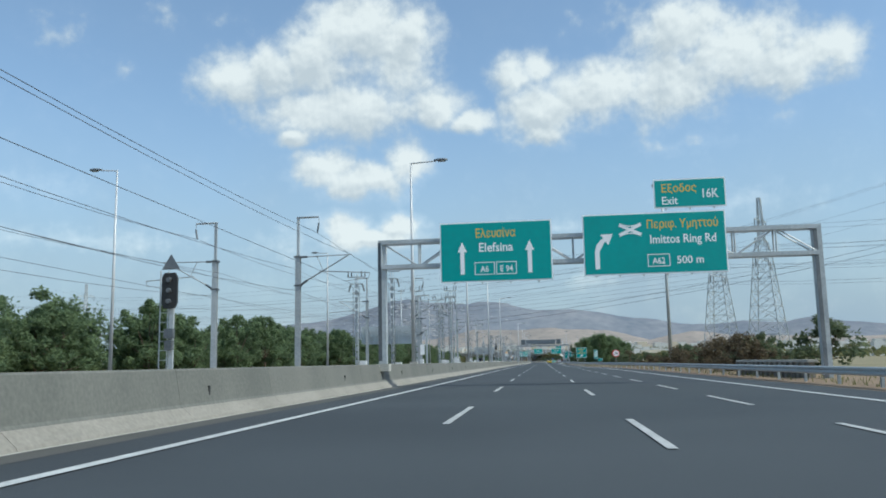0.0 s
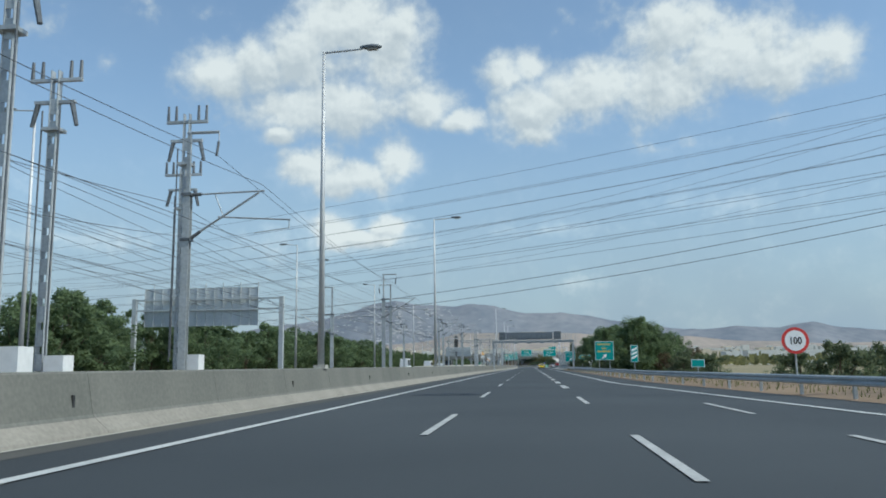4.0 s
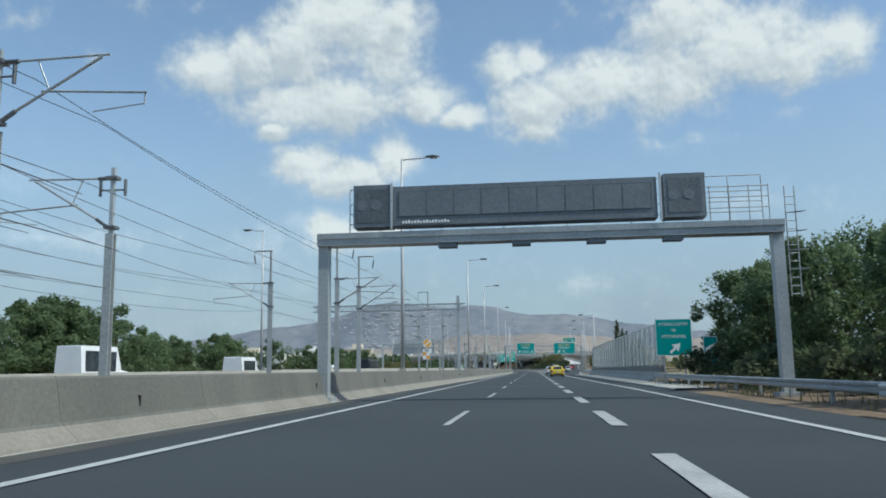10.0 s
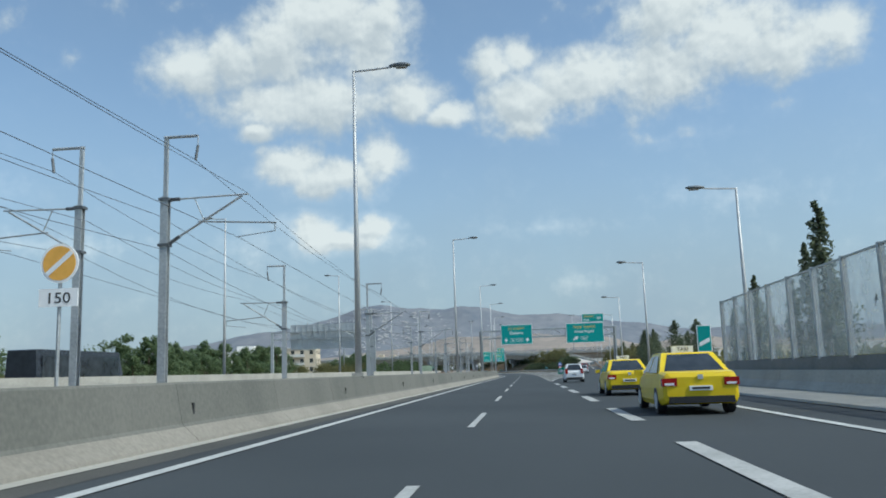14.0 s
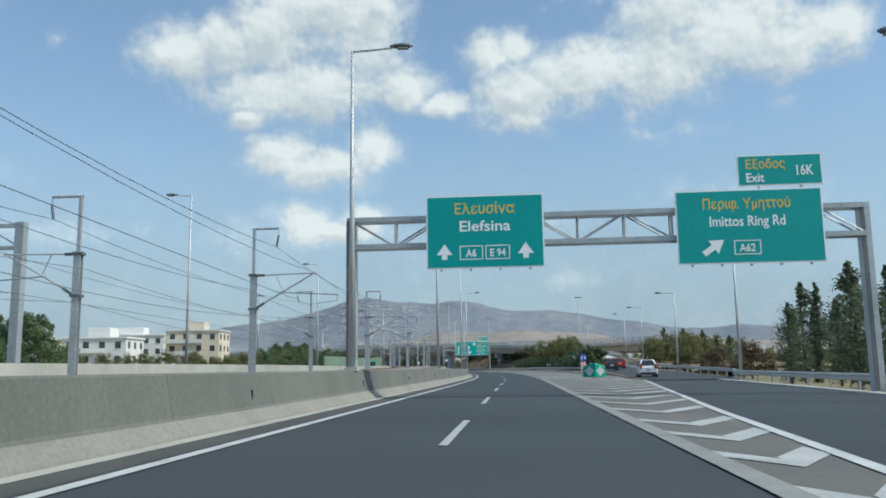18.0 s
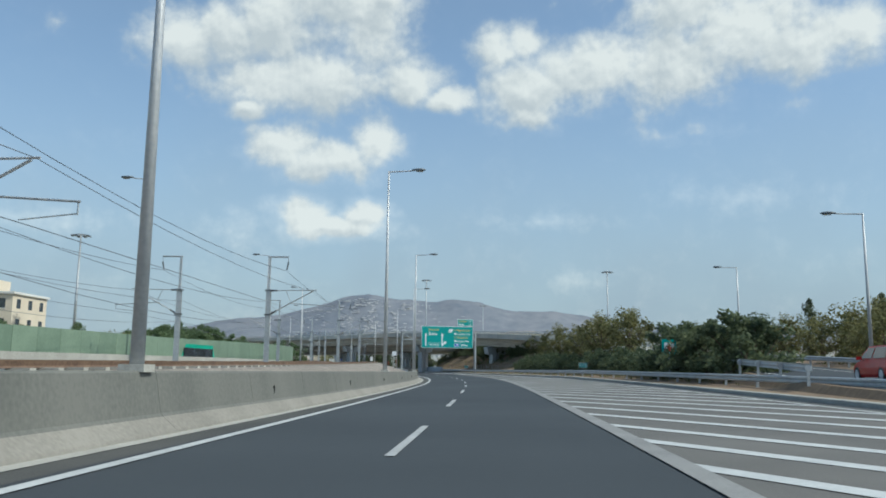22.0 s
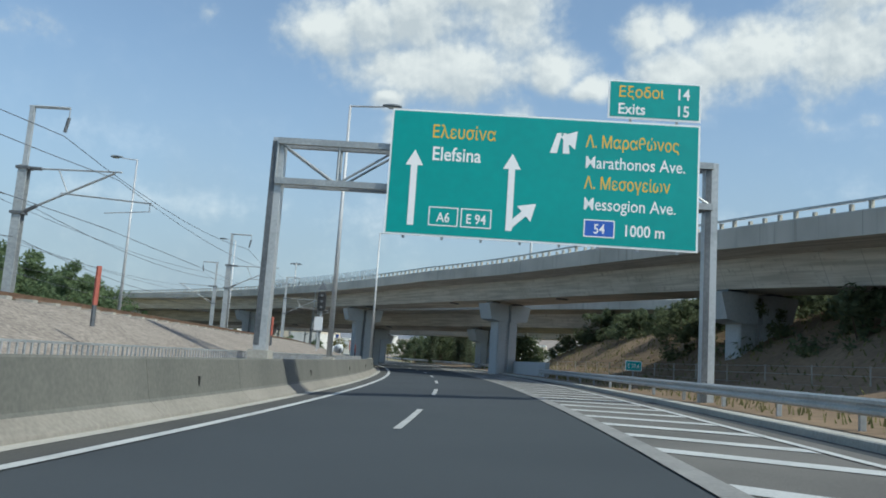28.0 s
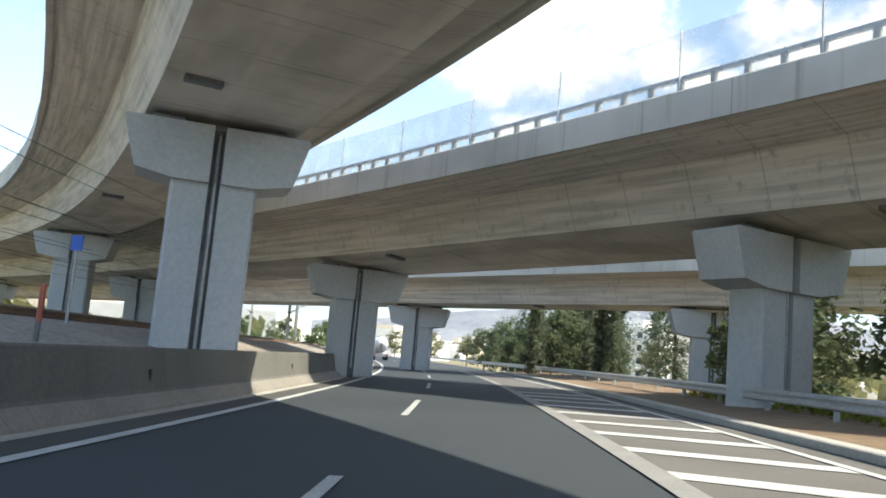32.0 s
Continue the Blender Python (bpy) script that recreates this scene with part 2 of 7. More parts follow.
def cast_concrete(name, low, high, drip, joint, pour):
    """Cast concrete on unrolled metres: cloudy grey, water streaks across the run, blotches, thin shutter joints every pour metres."""
    m, n, l, b = shader(name)
    uv = n.new("ShaderNodeUVMap")

    def wave(scale, detail, rough=0.5):
        mp, ns = n.new("ShaderNodeMapping"), n.new("ShaderNodeTexNoise")
        mp.inputs["Scale"].default_value = (*scale, 1)
        l.new(uv.outputs[0], mp.inputs[0])
        l.new(mp.outputs[0], ns.inputs["Vector"])
        ns.inputs["Scale"].default_value, ns.inputs["Detail"].default_value, ns.inputs["Roughness"].default_value = 1.0, detail, rough
        return ns.outputs[0]

    def span(v, a, b_, c, d):
        mr = n.new("ShaderNodeMapRange")
        mr.interpolation_type = "SMOOTHSTEP"
        for i, q in enumerate((a, b_, c, d), 1):
            mr.inputs[i].default_value = q
        l.new(v, mr.inputs[0])
        return mr.outputs[0]

    def blend(f, a, b_):
        mx = n.new("ShaderNodeMix")
        mx.data_type = "RGBA"
        l.new(f, mx.inputs[0])
        for k, v in ((6, a), (7, b_)):
            if isinstance(v, tuple):
                mx.inputs[k].default_value = (*v, 1)
            else:
                l.new(v, mx.inputs[k])
        return mx.outputs[2]

    col = blend(span(wave((0.25, 0.5), 5), 0.35, 0.65, 0, 1), low, high)
    pale = tuple(min(1, 1.18 * c) for c in high)
    col = blend(span(wave((0.07, 0.9), 3), 0.48, 0.72, 0, 0.6), col, pale)
    col = blend(span(wave((2.6, 0.22), 5, 0.65), 0.54, 0.74, 0, 0.75), col, drip)
    col = blend(span(wave((0.5, 0.35), 6, 0.7), 0.60, 0.74, 0, 0.55), col, drip)
    sp, fr = n.new("ShaderNodeSeparateXYZ"), n.new("ShaderNodeMath")
    l.new(uv.outputs[0], sp.inputs[0])
    fr.operation, fr.inputs[1].default_value = "PINGPONG", pour / 2
    l.new(sp.outputs[0], fr.inputs[0])
    seam = span(fr.outputs[0], 0.0, 0.035, 0.6, 0)
    col = blend(seam, col, joint)
    l.new(col, b.inputs["Base Color"])
    b.inputs["Roughness"].default_value = 0.85
    bp = n.new("ShaderNodeBump")
    bp.inputs["Strength"].default_value, bp.inputs["Distance"].default_value = 0.2, 0.02
    l.new(wave((6, 6), 6, 0.6), bp.inputs["Height"])
    l.new(bp.outputs[0], b.inputs["Normal"])
    return m


DECK = cast_concrete("bridge_concrete", (0.41, 0.39, 0.35), (0.59, 0.562, 0.51), (0.245, 0.227, 0.20), (0.22, 0.205, 0.18), 2.44)
BEAM = cast_concrete("parapet_concrete", (0.38, 0.365, 0.325), (0.50, 0.48, 0.43), (0.26, 0.245, 0.21), (0.15, 0.14, 0.12), 6.0)
ACRYLIC = clear("hazy_acrylic", (0.62, 0.64, 0.62), 0.3)
MESHM = clear("thin_wire_mesh", (0.45, 0.47, 0.48), 0.4)


# ---- geometry helpers ----
class Geo:
    """Collects pieces of one mesh."""

    def __init__(self):
        self.v, self.f = [], []

    def face(self, pts):
        i = len(self.v)
        self.v += [tuple(p) for p in pts]
        self.f.append(tuple(range(i, i + len(pts))))
        return self

    def block(self, c, ax, ay, az):
        """A box round c with half axes ax, ay, az."""
        c, ax, ay, az = Vector(c), Vector(ax), Vector(ay), Vector(az)
        i = len(self.v)
        for sz in (-1, 1):
            for sy in (-1, 1):
                for sx in (-1, 1):
                    self.v.append(tuple(c + sx * ax + sy * ay + sz * az))
        for q in ((0, 2, 3, 1), (4, 5, 7, 6), (0, 1, 5, 4), (2, 6, 7, 3), (0, 4, 6, 2), (1, 3, 7, 5)):
            self.f.append(tuple(i + k for k in q))
        return self

    def box(self, x0, x1, y0, y1, z0, z1):
        return self.block(((x0 + x1) / 2, (y0 + y1) / 2, (z0 + z1) / 2), ((x1 - x0) / 2, 0, 0), (0, (y1 - y0) / 2, 0), (0, 0, (z1 - z0) / 2))

    def rod(self, a, b, r, r2=None, n=8):
        a, b = Vector(a), Vector(b)
        r2 = r if r2 is None else r2
        w = (b - a).normalized()
        u = w.orthogonal().normalized()
        t = w.cross(u)
        i = len(self.v)
        for p, q in ((a, r), (b, r2)):
            for k in range(n):
                g = 2 * math.pi * k / n
                self.v.append(tuple(p + q * (math.cos(g) * u + math.sin(g) * t)))
        for k in range(n):
            self.f.append((i + k, i + (k + 1) % n, i + n + (k + 1) % n, i + n + k))
        self.f.append(tuple(range(i + n - 1, i - 1, -1)))
        self.f.append(tuple(range(i + n, i + 2 * n)))
        return self

    def loft(self, rings, closed=True, caps=True):
        i, n = len(self.v), len(rings[0])
        for r in rings:
            self.v += [tuple(p) for p in r]
        for k in range(len(rings) - 1):
            for j in range(n if closed else n - 1):
                a, b = i + k * n + j, i + k * n + (j + 1) % n
                self.f.append((a, b, b + n, a + n))
        if closed and caps:
            self.f.append(tuple(range(i + n - 1, i - 1, -1)))
            self.f.append(tuple(range(i + (len(rings) - 1) * n, i + len(rings) * n)))
        return self

    def make(self, name, material, parent=None, label="", smooth=False):
        me = bpy.data.meshes.new(name)
        me.from_pydata(self.v, [], self.f)
        me.materials.append(material)
        if smooth:
            me.polygons.foreach_set("use_smooth", [True] * len(self.f))
        me.update()
        ob = new(name, me)
        if parent:
            ob.parent = parent
        if label:
            tagged(ob, label)
        return ob


def thing(name, label, category, group="", at=(0, 0, 0), turn=0.0, kind=""):
    e = new(name)
    e.location, e.rotation_euler = at, (0, 0, turn)
    return tagged(e, label, category, group, kind)


def lettering(body, size, where, material, parent, name="lettering", align="LEFT", stretch=1.0, bold=0.0):
    """Raised letters facing -y in the thing's own axes; where: the foot of the first letter."""
    cu = bpy.data.curves.new(name, "FONT")
    cu.body, cu.size, cu.align_x, cu.extrude, cu.offset = body, size, align, 0.004, bold
    cu.resolution_u = 3
    tmp = bpy.data.objects.new(name, cu)
    me = bpy.data.meshes.new_from_object(tmp)
    bpy.data.objects.remove(tmp)
    for p in me.vertices:
        x, y, z = p.co
        p.co = (where[0] + x * stretch, where[1] - z, where[2] + y)
    me.materials.clear()
    me.materials.append(material)
    ob = new(name, me)
    ob.parent = parent
    return ob


# ---- the road's line ----
HEAD = [(0, 0), (555, 0), (575, 1.4), (595, 2.0), (616, 2.6), (637, 3.7), (658, 5.5), (679, 7.7), (700, 9.8), (721, 13.1), (742, 15.5), (763, 17.8), (784, 19.6), (810, 21.6), (840, 25.0), (900, 30), (1000, 34), (1300, 37)]


def table(rows, s):
    if s <= rows[0][0]:
        return rows[0][1]
    for (a, p), (b, q) in zip(rows, rows[1:]):
        if s <= b:
            return p + (q - p) * (s - a) / (b - a)
    return rows[-1][1]


def heading(s):
    return radians(table(HEAD, s))


LINE = [(0.0, 0.0)]
for i in range(1300):
    LINE.append((LINE[-1][0] - math.sin(heading(i + 0.5)), LINE[-1][1] + math.cos(heading(i + 0.5))))


def bank(s):
    return table([(560, 0), (650, 0.045)], s)


def at(s, d, z=0.0):
    """World place of a point s metres along the left lane line, d to its right, z above the level."""
    i = max(0, min(1299, int(math.floor(s))))
    (x0, y0), (x1, y1), u, a = LINE[i], LINE[i + 1], s - i, heading(s)
    return (x0 + (x1 - x0) * u + d * math.cos(a), y0 + (y1 - y0) * u + d * math.sin(a), z)


def on(s, d, z=0.0):
    """The same above the road's banked surface."""
    return at(s, d, z + bank(s) * (max(-6.0, min(14.0, d)) - 1.5))


def steps(s0, s1, step):
    n = max(1, math.ceil((s1 - s0) / step))
    return [s0 + (s1 - s0) * k / n for k in range(n + 1)]


def ribbon(g, s0, s1, left, right, dz, step=4.0, across=1):
    """A sheet along the road between two offsets (numbers or functions of s)."""
    lf = left if callable(left) else (lambda s: left)
    rf = right if callable(right) else (lambda s: right)
    step = 50.0 if s1 < 555 and not callable(left) and not callable(right) else step
    g.loft([[on(s, lf(s) + (rf(s) - lf(s)) * k / across, dz) for k in range(across + 1)] for s in steps(s0, s1, step)], closed=False)
    return g


def wall_along(g, s0, s1, profile, off=0.0, step=6.0, banked=True):
    """A solid with this outline (d, z) along the road."""
    put = on if banked else at
    of = off if callable(off) else (lambda s: off)
    g.loft([[put(s, of(s) + d, z) for d, z in profile] for s in (steps(s0, s1, step) if s1 > 555 or callable(off) else [s0, s1])])
    return g


# ---- ground, roads and markings ----
g = Geo()
g.face([(-4700, -300, -0.6), (4700, -300, -0.6), (4700, 4950, -0.6), (-4700, 4950, -0.6)])
tagged(g.make("ground", GROUND), "dry grass and bare earth plain beside the motorway", "ground", kind="structure")

TOE = [(0, -5.6), (95, -5.6), (215, -5.9), (290, -5.95), (360, -5.5), (405, -5.0), (472, -4.68), (540, -4.45), (583, -4.62), (640, -4.8), (708, -4.52), (1000, -4.5)]  # foot of the left barrier


def toe(s):
    return table(TOE, s)


def gutter_w(s):
    return table([(300, 0.09), (400, 0.30)], s)


REDGE = [(0, 10.0), (160, 10.2), (205, 6.85), (340, 7.2), (410, 6.75), (450, 6.9), (480, 9.3), (560, 16.4)]  # right edge line
GORE_R = [(473, 3.62), (480, 4.0), (489, 4.6), (505, 6.1), (530, 8.9), (552, 11.4), (592, 10.9), (612, 10.2), (640, 9.0), (676, 7.7), (711, 6.15), (735, 6.2), (750, 6.0), (775, 5.95), (795, 5.87), (830, 5.5), (860, 5.2)]  # outer edge of the hatching


GORE_L = [(470, 3.55), (560, 3.5), (600, 3.45), (656, 3.55), (705, 3.7), (731, 3.47), (748, 3.3), (775, 3.25), (810, 3.12), (860, 3.2)]


def gore_l(s):
    return table(GORE_L, s)


def redge(s):
    return table(REDGE, s)


def gore_r(s):
    return table(GORE_R, s)


def pave_r(s):
    return table([(0, 12.3), (165, 12.3), (210, 8.9), (330, 9.0), (440, 9.2), (470, 11.5), (560, 17.5), (585, 13.2), (665, 9.4), (710, 7.2), (760, 7.1), (800, 6.7), (900, 6.7)], s)


g = Geo()
g.loft([[on(s, toe(s) + (pave_r(s) - toe(s)) * k / 4, 0) for k in range(5)] for s in steps(-60, 1100, 5)], closed=False)
tagged(g.make("road", ASPHALT), "dark fresh asphalt motorway carriageway", "road", kind="structure")
g = Geo()
ribbon(g, 474, 850, lambda s: gore_l(s), lambda s: gore_r(s) + (0.12 if s < 570 else 0.5), 0.008)
tagged(g.make("worn_pavement", WORN), "worn grey asphalt under the hatched markings", "pavement", kind="structure")

lines = thing("road_markings", "white painted lane lines on the asphalt", "road marking", kind="structure")


def mark(name, s0, s1, d0, d1, dz=0.016, paint_=None):
    return ribbon(Geo(), s0, s1, d0, d1, dz).make(name, paint_ or MARK, lines)


EDGE = [(0, -3.68), (100, -3.66), (215, -3.77), (290, -3.84), (360, -3.62), (410, -3.53), (475, -3.54), (540, -3.22), (570, -3.35), (600, -3.55), (625, -3.72), (655, -3.7), (710, -3.4), (1000, -3.36)]
mark("edge_line", -60, 1000, lambda s: table(EDGE, s) - 0.11, lambda s: table(EDGE, s) + 0.11)
mark("edge_line", -60, 470, lambda s: redge(s) - 0.11, lambda s: redge(s) + 0.11)
mark("edge_line", 472, 850, lambda s: gore_l(s) - 0.17, lambda s: gore_l(s) + 0.15, 0.020, GOREM)
mark("edge_line", 473, 590, lambda s: gore_r(s) - 0.10, lambda s: gore_r(s) + 0.12, 0.024)
mark("edge_line", 590, 850, lambda s: gore_r(s) - 0.08, lambda s: gore_r(s) + 0.08, 0.024)
DASH = [(-6, -22.0), (0, 76.2), (4, 141.1), (9, 221.7), (12, 272.0), (16, 338.2), (20, 401.4), (26, 487.9), (30, 544.5), (33, 589.8), (36, 633.5), (38, 662.5), (42, 718.9), (48, 804.0), (61, 988.5)]  # far ends of the lane dashes
for k in range(-4, 56):
    e = table(DASH, k)
    o = table([(555, 0), (590, -0.2), (690, -0.2), (720, -0.13)], e)
    mark("lane_dash", e - 5.8, e, o - 0.07, o + 0.075, 0.016, DASHM)
WIDE = [(-2, 199.8), (0, 221.6), (5, 277.1), (11, 342.9), (15, 384.3), (17, 405.6), (23, 470.0)]
for k in range(-2, 23):  # wide dashes beside the exit lane, plain ones before it
    e = table(WIDE, k)
    mark("wide_dash", e - 5.6, e, 3.37, 3.69, 0.016, DASHM)
for k in range(-6, 8):
    e = 71.1 + 16.05 * k
    mark("lane_dash", e - 5.3, e, 3.385, 3.53, 0.016, DASHM)
for k in range(-10, 11):
    e = 69.6 + 10.85 * k
    mark("lane_dash", e - 5.2, e, 6.69, 6.84, 0.016, DASHM)
BARS = [(-2, 488.0), (0, 494.5), (2, 501.3), (10, 538.8), (13, 553.7), (20, 582.5), (22, 589.6), (31, 625.9), (33, 634.3), (39, 659.5), (41, 668.1), (53, 710.4), (55, 715.3), (61, 729.6), (64, 737.3), (69, 751.1), (74, 765.6), (76, 771.5), (80, 783.1), (83, 790.7), (86, 798.4), (92, 815)]


def slant(g, s, d0, d1, k, wide=0.8):
    """A painted bar from offset d0 to d1 that leaves the cross line by k, following the banked surface."""
    g.loft([[on(s + k * (d - d0), d, 0.019), on(s + k * (d - d0) + wide, d, 0.019)] for d in steps(d0, d1, 1.2)], closed=False)


for k in range(-2, 92):  # hatching: chevrons ahead of the nose, plain bars after it
    s = table(BARS, k)
    gl = gore_l(s) + 0.15
    g = Geo()
    if s < 560:
        m = gl + (gore_r(s) - gl) * 0.42
        top = s - 1.75 * (m - gl)
        e = m
        for _ in range(8):
            e = gore_r(top + 1.75 * (e - m)) - 0.1
        slant(g, s, gl, m, -1.75)
        slant(g, top, m, e, 1.75, 1.0)
        g.make("chevron_bar", DASHM, lines)
    else:
        k2 = table([(560, 1.75), (600, 1.75), (640, 1.85), (665, 1.9), (700, 1.0), (730, 0.75), (770, 0.65), (800, 0.55)], s)
        e = gl + 4
        for _ in range(8):
            e = gore_r(s - k2 * (e - gl)) - 0.1
        slant(g, s, gl, e, -k2, table([(690, 0.8), (712, 0.62)], s))
        g.make("hatch_bar", MARK, lines)

# exit ramp, rising to the right
RAMP = [(490, 11.5, 0.0), (520, 12.6, 0.0), (550, 14.5, 0.05), (575, 15.2, 0.3), (604, 15.9, 0.7), (640, 17.6, 1.8), (660, 18.8, 2.5), (675, 19.6, 3.1), (692, 18.6, 4.1)]


def ramp(y, off, dz=0.0):
    for (a, p, h), (b, q, k) in zip(RAMP, RAMP[1:]):
        if y <= b:
            u = (y - a) / (b - a)
            t = Vector((q - p, b - a)).normalized()
            return (p + (q - p) * u + off * t.y, y - off * t.x, h + (k - h) * u + dz)
    return (RAMP[-1][1] + off, RAMP[-1][0], RAMP[-1][2] + dz)


g = Geo()
g.loft([[ramp(y, o, 0.006) for o in (-3.2, 0, 4.6)] for y in steps(548, 692, 6)], closed=False)
tagged(g.make("ramp_road", ASPHALT), "asphalt exit ramp climbing away from the motorway", "road", kind="structure")
for a, b in ((-2.7, -2.5), (2.7, 2.9)):
    g = Geo()
    g.loft([[ramp(y, o, 0.016) for o in (a, b)] for y in steps(592, 692, 6)], closed=False)
    g.make("edge_line", MARK, lines)
g = Geo()
g.loft([[ramp(y, o, h) for o, h in ((-3.2, 0.0), (-3.5, -0.02), (-4.4, -0.9), (-9, -3.2))] for y in steps(550, 692, 6)], closed=False)
g.loft([[ramp(y, o, h) for o, h in ((4.6, 0.0), (5.6, -0.05), (14, -4.5))] for y in steps(560, 692, 6)], closed=False)
tagged(g.make("ramp_embankment", EARTH), "dry earth embankment of the exit ramp", "embankment", kind="structure")

# ---- left barrier, gutter ----
barrier = thing("concrete_barrier", "long grey cast concrete safety barrier with joints", "barrier", kind="structure")
PROFILE = [(-0.30, -0.05), (-0.30, 0.28), (-0.36, 0.36), (-0.50, 1.10), (-0.53, 1.14), (-0.80, 1.14), (-0.83, 1.10), (-0.95, -0.05)]
s = -54.0
while s < 900:
    wall_along(Geo(), s + 0.006, s + 5.994, PROFILE, off=toe, step=3.0).make("barrier_segment", CONC, barrier)
    wall_along(Geo(), s + 0.006, s + 5.994, [(0, -0.05), (-0.05, 0.07), (-0.31, 0.30), (-0.35, 0.30), (-0.35, -0.05)], off=toe, step=3.0).make("foot", FOOT, barrier, "pale dusty sloping foot")
    s += 6.0
for k in range(60):  # drain slots
    s = 20.0 + 13.4 * k
    a, d = heading(s), toe(s) - 0.415
    r, u = Vector((math.cos(a), math.sin(a), 0)), Vector((-math.sin(a), math.cos(a), 0))
    Geo().block(on(s, d, 0.62), r * 0.03, u * 0.035, (0.0, 0, 0.11)).make("drain_slot", BLACK, barrier)
g = ribbon(Geo(), -60, 900, lambda s: toe(s) - 0.02, lambda s: toe(s) + gutter_w(s), 0.012, 4)
tagged(g.make("gutter", CONCL), "pale dusty gutter strip at the barrier's foot", "gutter", kind="structure")
g = ribbon(Geo(), -60, 900, lambda s: toe(s) + gutter_w(s), lambda s: toe(s) + gutter_w(s) + 0.6, 0.004, 4)
tagged(g.make("shoulder", SHOULDER), "dusty worn asphalt shoulder strip", "pavement", kind="structure")

# ---- railway ----
RAILZ = [(0, 0.75), (340, 0.75), (420, 0.98), (560, 1.0), (640, 1.55), (690, 2.02), (718, 2.12), (740, 1.98), (760, 1.95), (780, 1.75), (800, 1.48), (830, 1.4), (1100, 1.2)]


def railz(s):
    return table(RAILZ, s)


g = Geo()
TRACKD = [(560, -8.7), (640, -11.4)]
g.loft([[at(s, d, z) for d, z in ((toe(s) - 0.7, 0.3 + 0.25 * bank(s) * -20), (toe(s) - 1.5, 0.55), (table(TRACKD, s) + 1.3, railz(s) - 0.22), (-20.6, railz(s) - 0.22), (-21.8, -0.3))] for s in steps(-60, 1000, 5)], closed=False)
tagged(g.make("ballast_bed", BALLAST), "grey-brown railway ballast bed sloping to the barrier", "ballast", kind="structure")
rng = random.Random(4)
g = Geo()
for k in range(5200):  # loose stones on the slope that the road passes closest
    s, u = rng.uniform(560, 800), rng.random()
    d = -6.5 + (table(TRACKD, s) + 1.0 + 6.5) * u
    z = 0.55 + (railz(s) - 0.22 - 0.55) * u
    c, r = Vector(at(s, d, z)), rng.uniform(0.03, 0.075)
    pts = [c + Vector((rng.uniform(-1, 1), rng.uniform(-1, 1), rng.uniform(-0.6, 0.9))) * r for _ in range(4)]
    i = len(g.v)
    g.v += [tuple(p) for p in pts]
    g.f += [(i, i + 1, i + 2), (i, i + 2, i + 3), (i, i + 3, i + 1), (i + 1, i + 3, i + 2)]
tagged(g.make("ballast_stones", BALLAST), "loose grey and brown crushed stones", "stones", kind="stuff")
for side in (0, 1):
    cd = (lambda s: table(TRACKD, s)) if side == 0 else (lambda s: -18.9)
    track = thing("railway_track", "rusty steel railway track on ballast", "railway track", "railway tracks", kind="structure")
    for o in (-0.76, 0.76):
        g = Geo()
        g.loft([[at(s, cd(s) + o + d, railz(s) + z) for d, z in ((-0.07, -0.15), (0.07, -0.15), (0.03, -0.1), (0.04, 0.0), (-0.04, 0.0), (-0.03, -0.1))] for s in steps(-60, 1000, 10)])
        g.make("rail", RUST, track)
    g = Geo()
    for k in range(700):
        s = -50 + 1.2 * k
        a = heading(s)
        g.block(at(s, cd(s), railz(s) - 0.2), (1.25 * math.cos(a), 1.25 * math.sin(a), 0), (-0.12 * math.sin(a), 0.12 * math.cos(a), 0), (0, 0, 0.06))
    tagged(g.make("sleepers", CONCL, track), kind="stuff")
g = Geo()
for k in range(430):  # low grating fence on the barrier side of the ballast
    s = 690 + 0.22 * k
    g.rod(on(s, -6.25, 0.95), on(s, -6.25, 1.32), 0.022, n=4)
for a, b in zip(steps(690, 784, 6), steps(690, 784, 6)[1:]):
    g.rod(on(a, -6.25, 1.34), on(b, -6.25, 1.34), 0.03, n=4)
tagged(g.make("grating_fence", STEEL), "low grey steel grating along the ballast", "fence")
for s, d, h in ((716, -7.1, 1.3), (733, -7.2, 1.2), (752, -7.0, 1.1), (775, -7.2, 1.3), (786, -7.0, 1.2), (797, -7.1, 1.1)):
    m = thing("marker_post", "red plastic marker post on the ballast slope", "post", "red marker posts", at(s, d, railz(s) - 0.75))
    Geo().rod((0, 0, 0), (0, 0, h * 0.35), 0.05, n=6).make("foot", DARKSTEEL, m)
    Geo().rod((0, 0, h * 0.35), (0, 0, h), 0.055, n=6).make("sleeve", FADED, m, "faded red sleeve")

# ---- opposite side: wall, carriageway ----
g = Geo()
g.loft([[at(s, d, z) for d, z in ((-22.0, -0.3), (-22.05, z1), (-22.35, z1), (-22.45, -0.3))] for s in steps(320, 1000, 10) for z1 in [table([(320, 1.2), (420, 1.55), (560, 1.75), (600, 1.7), (650, 1.9), (1000, 1.9)], s)]])
tagged(g.make("opposite_wall", CONCL), "pale concrete barrier wall of the opposite carriageway", "wall", kind="structure")
g = Geo()
g.loft([[at(s, d, 0.12) for d in (-22.4, -37.5)] for s in steps(-60, 1000, 10)], closed=False)
tagged(g.make("opposite_road", WORN), "greyish asphalt of the opposite carriageway", "road", kind="structure")
fence = thing("noise_fence", "green translucent noise fence beyond the railway", "fence")
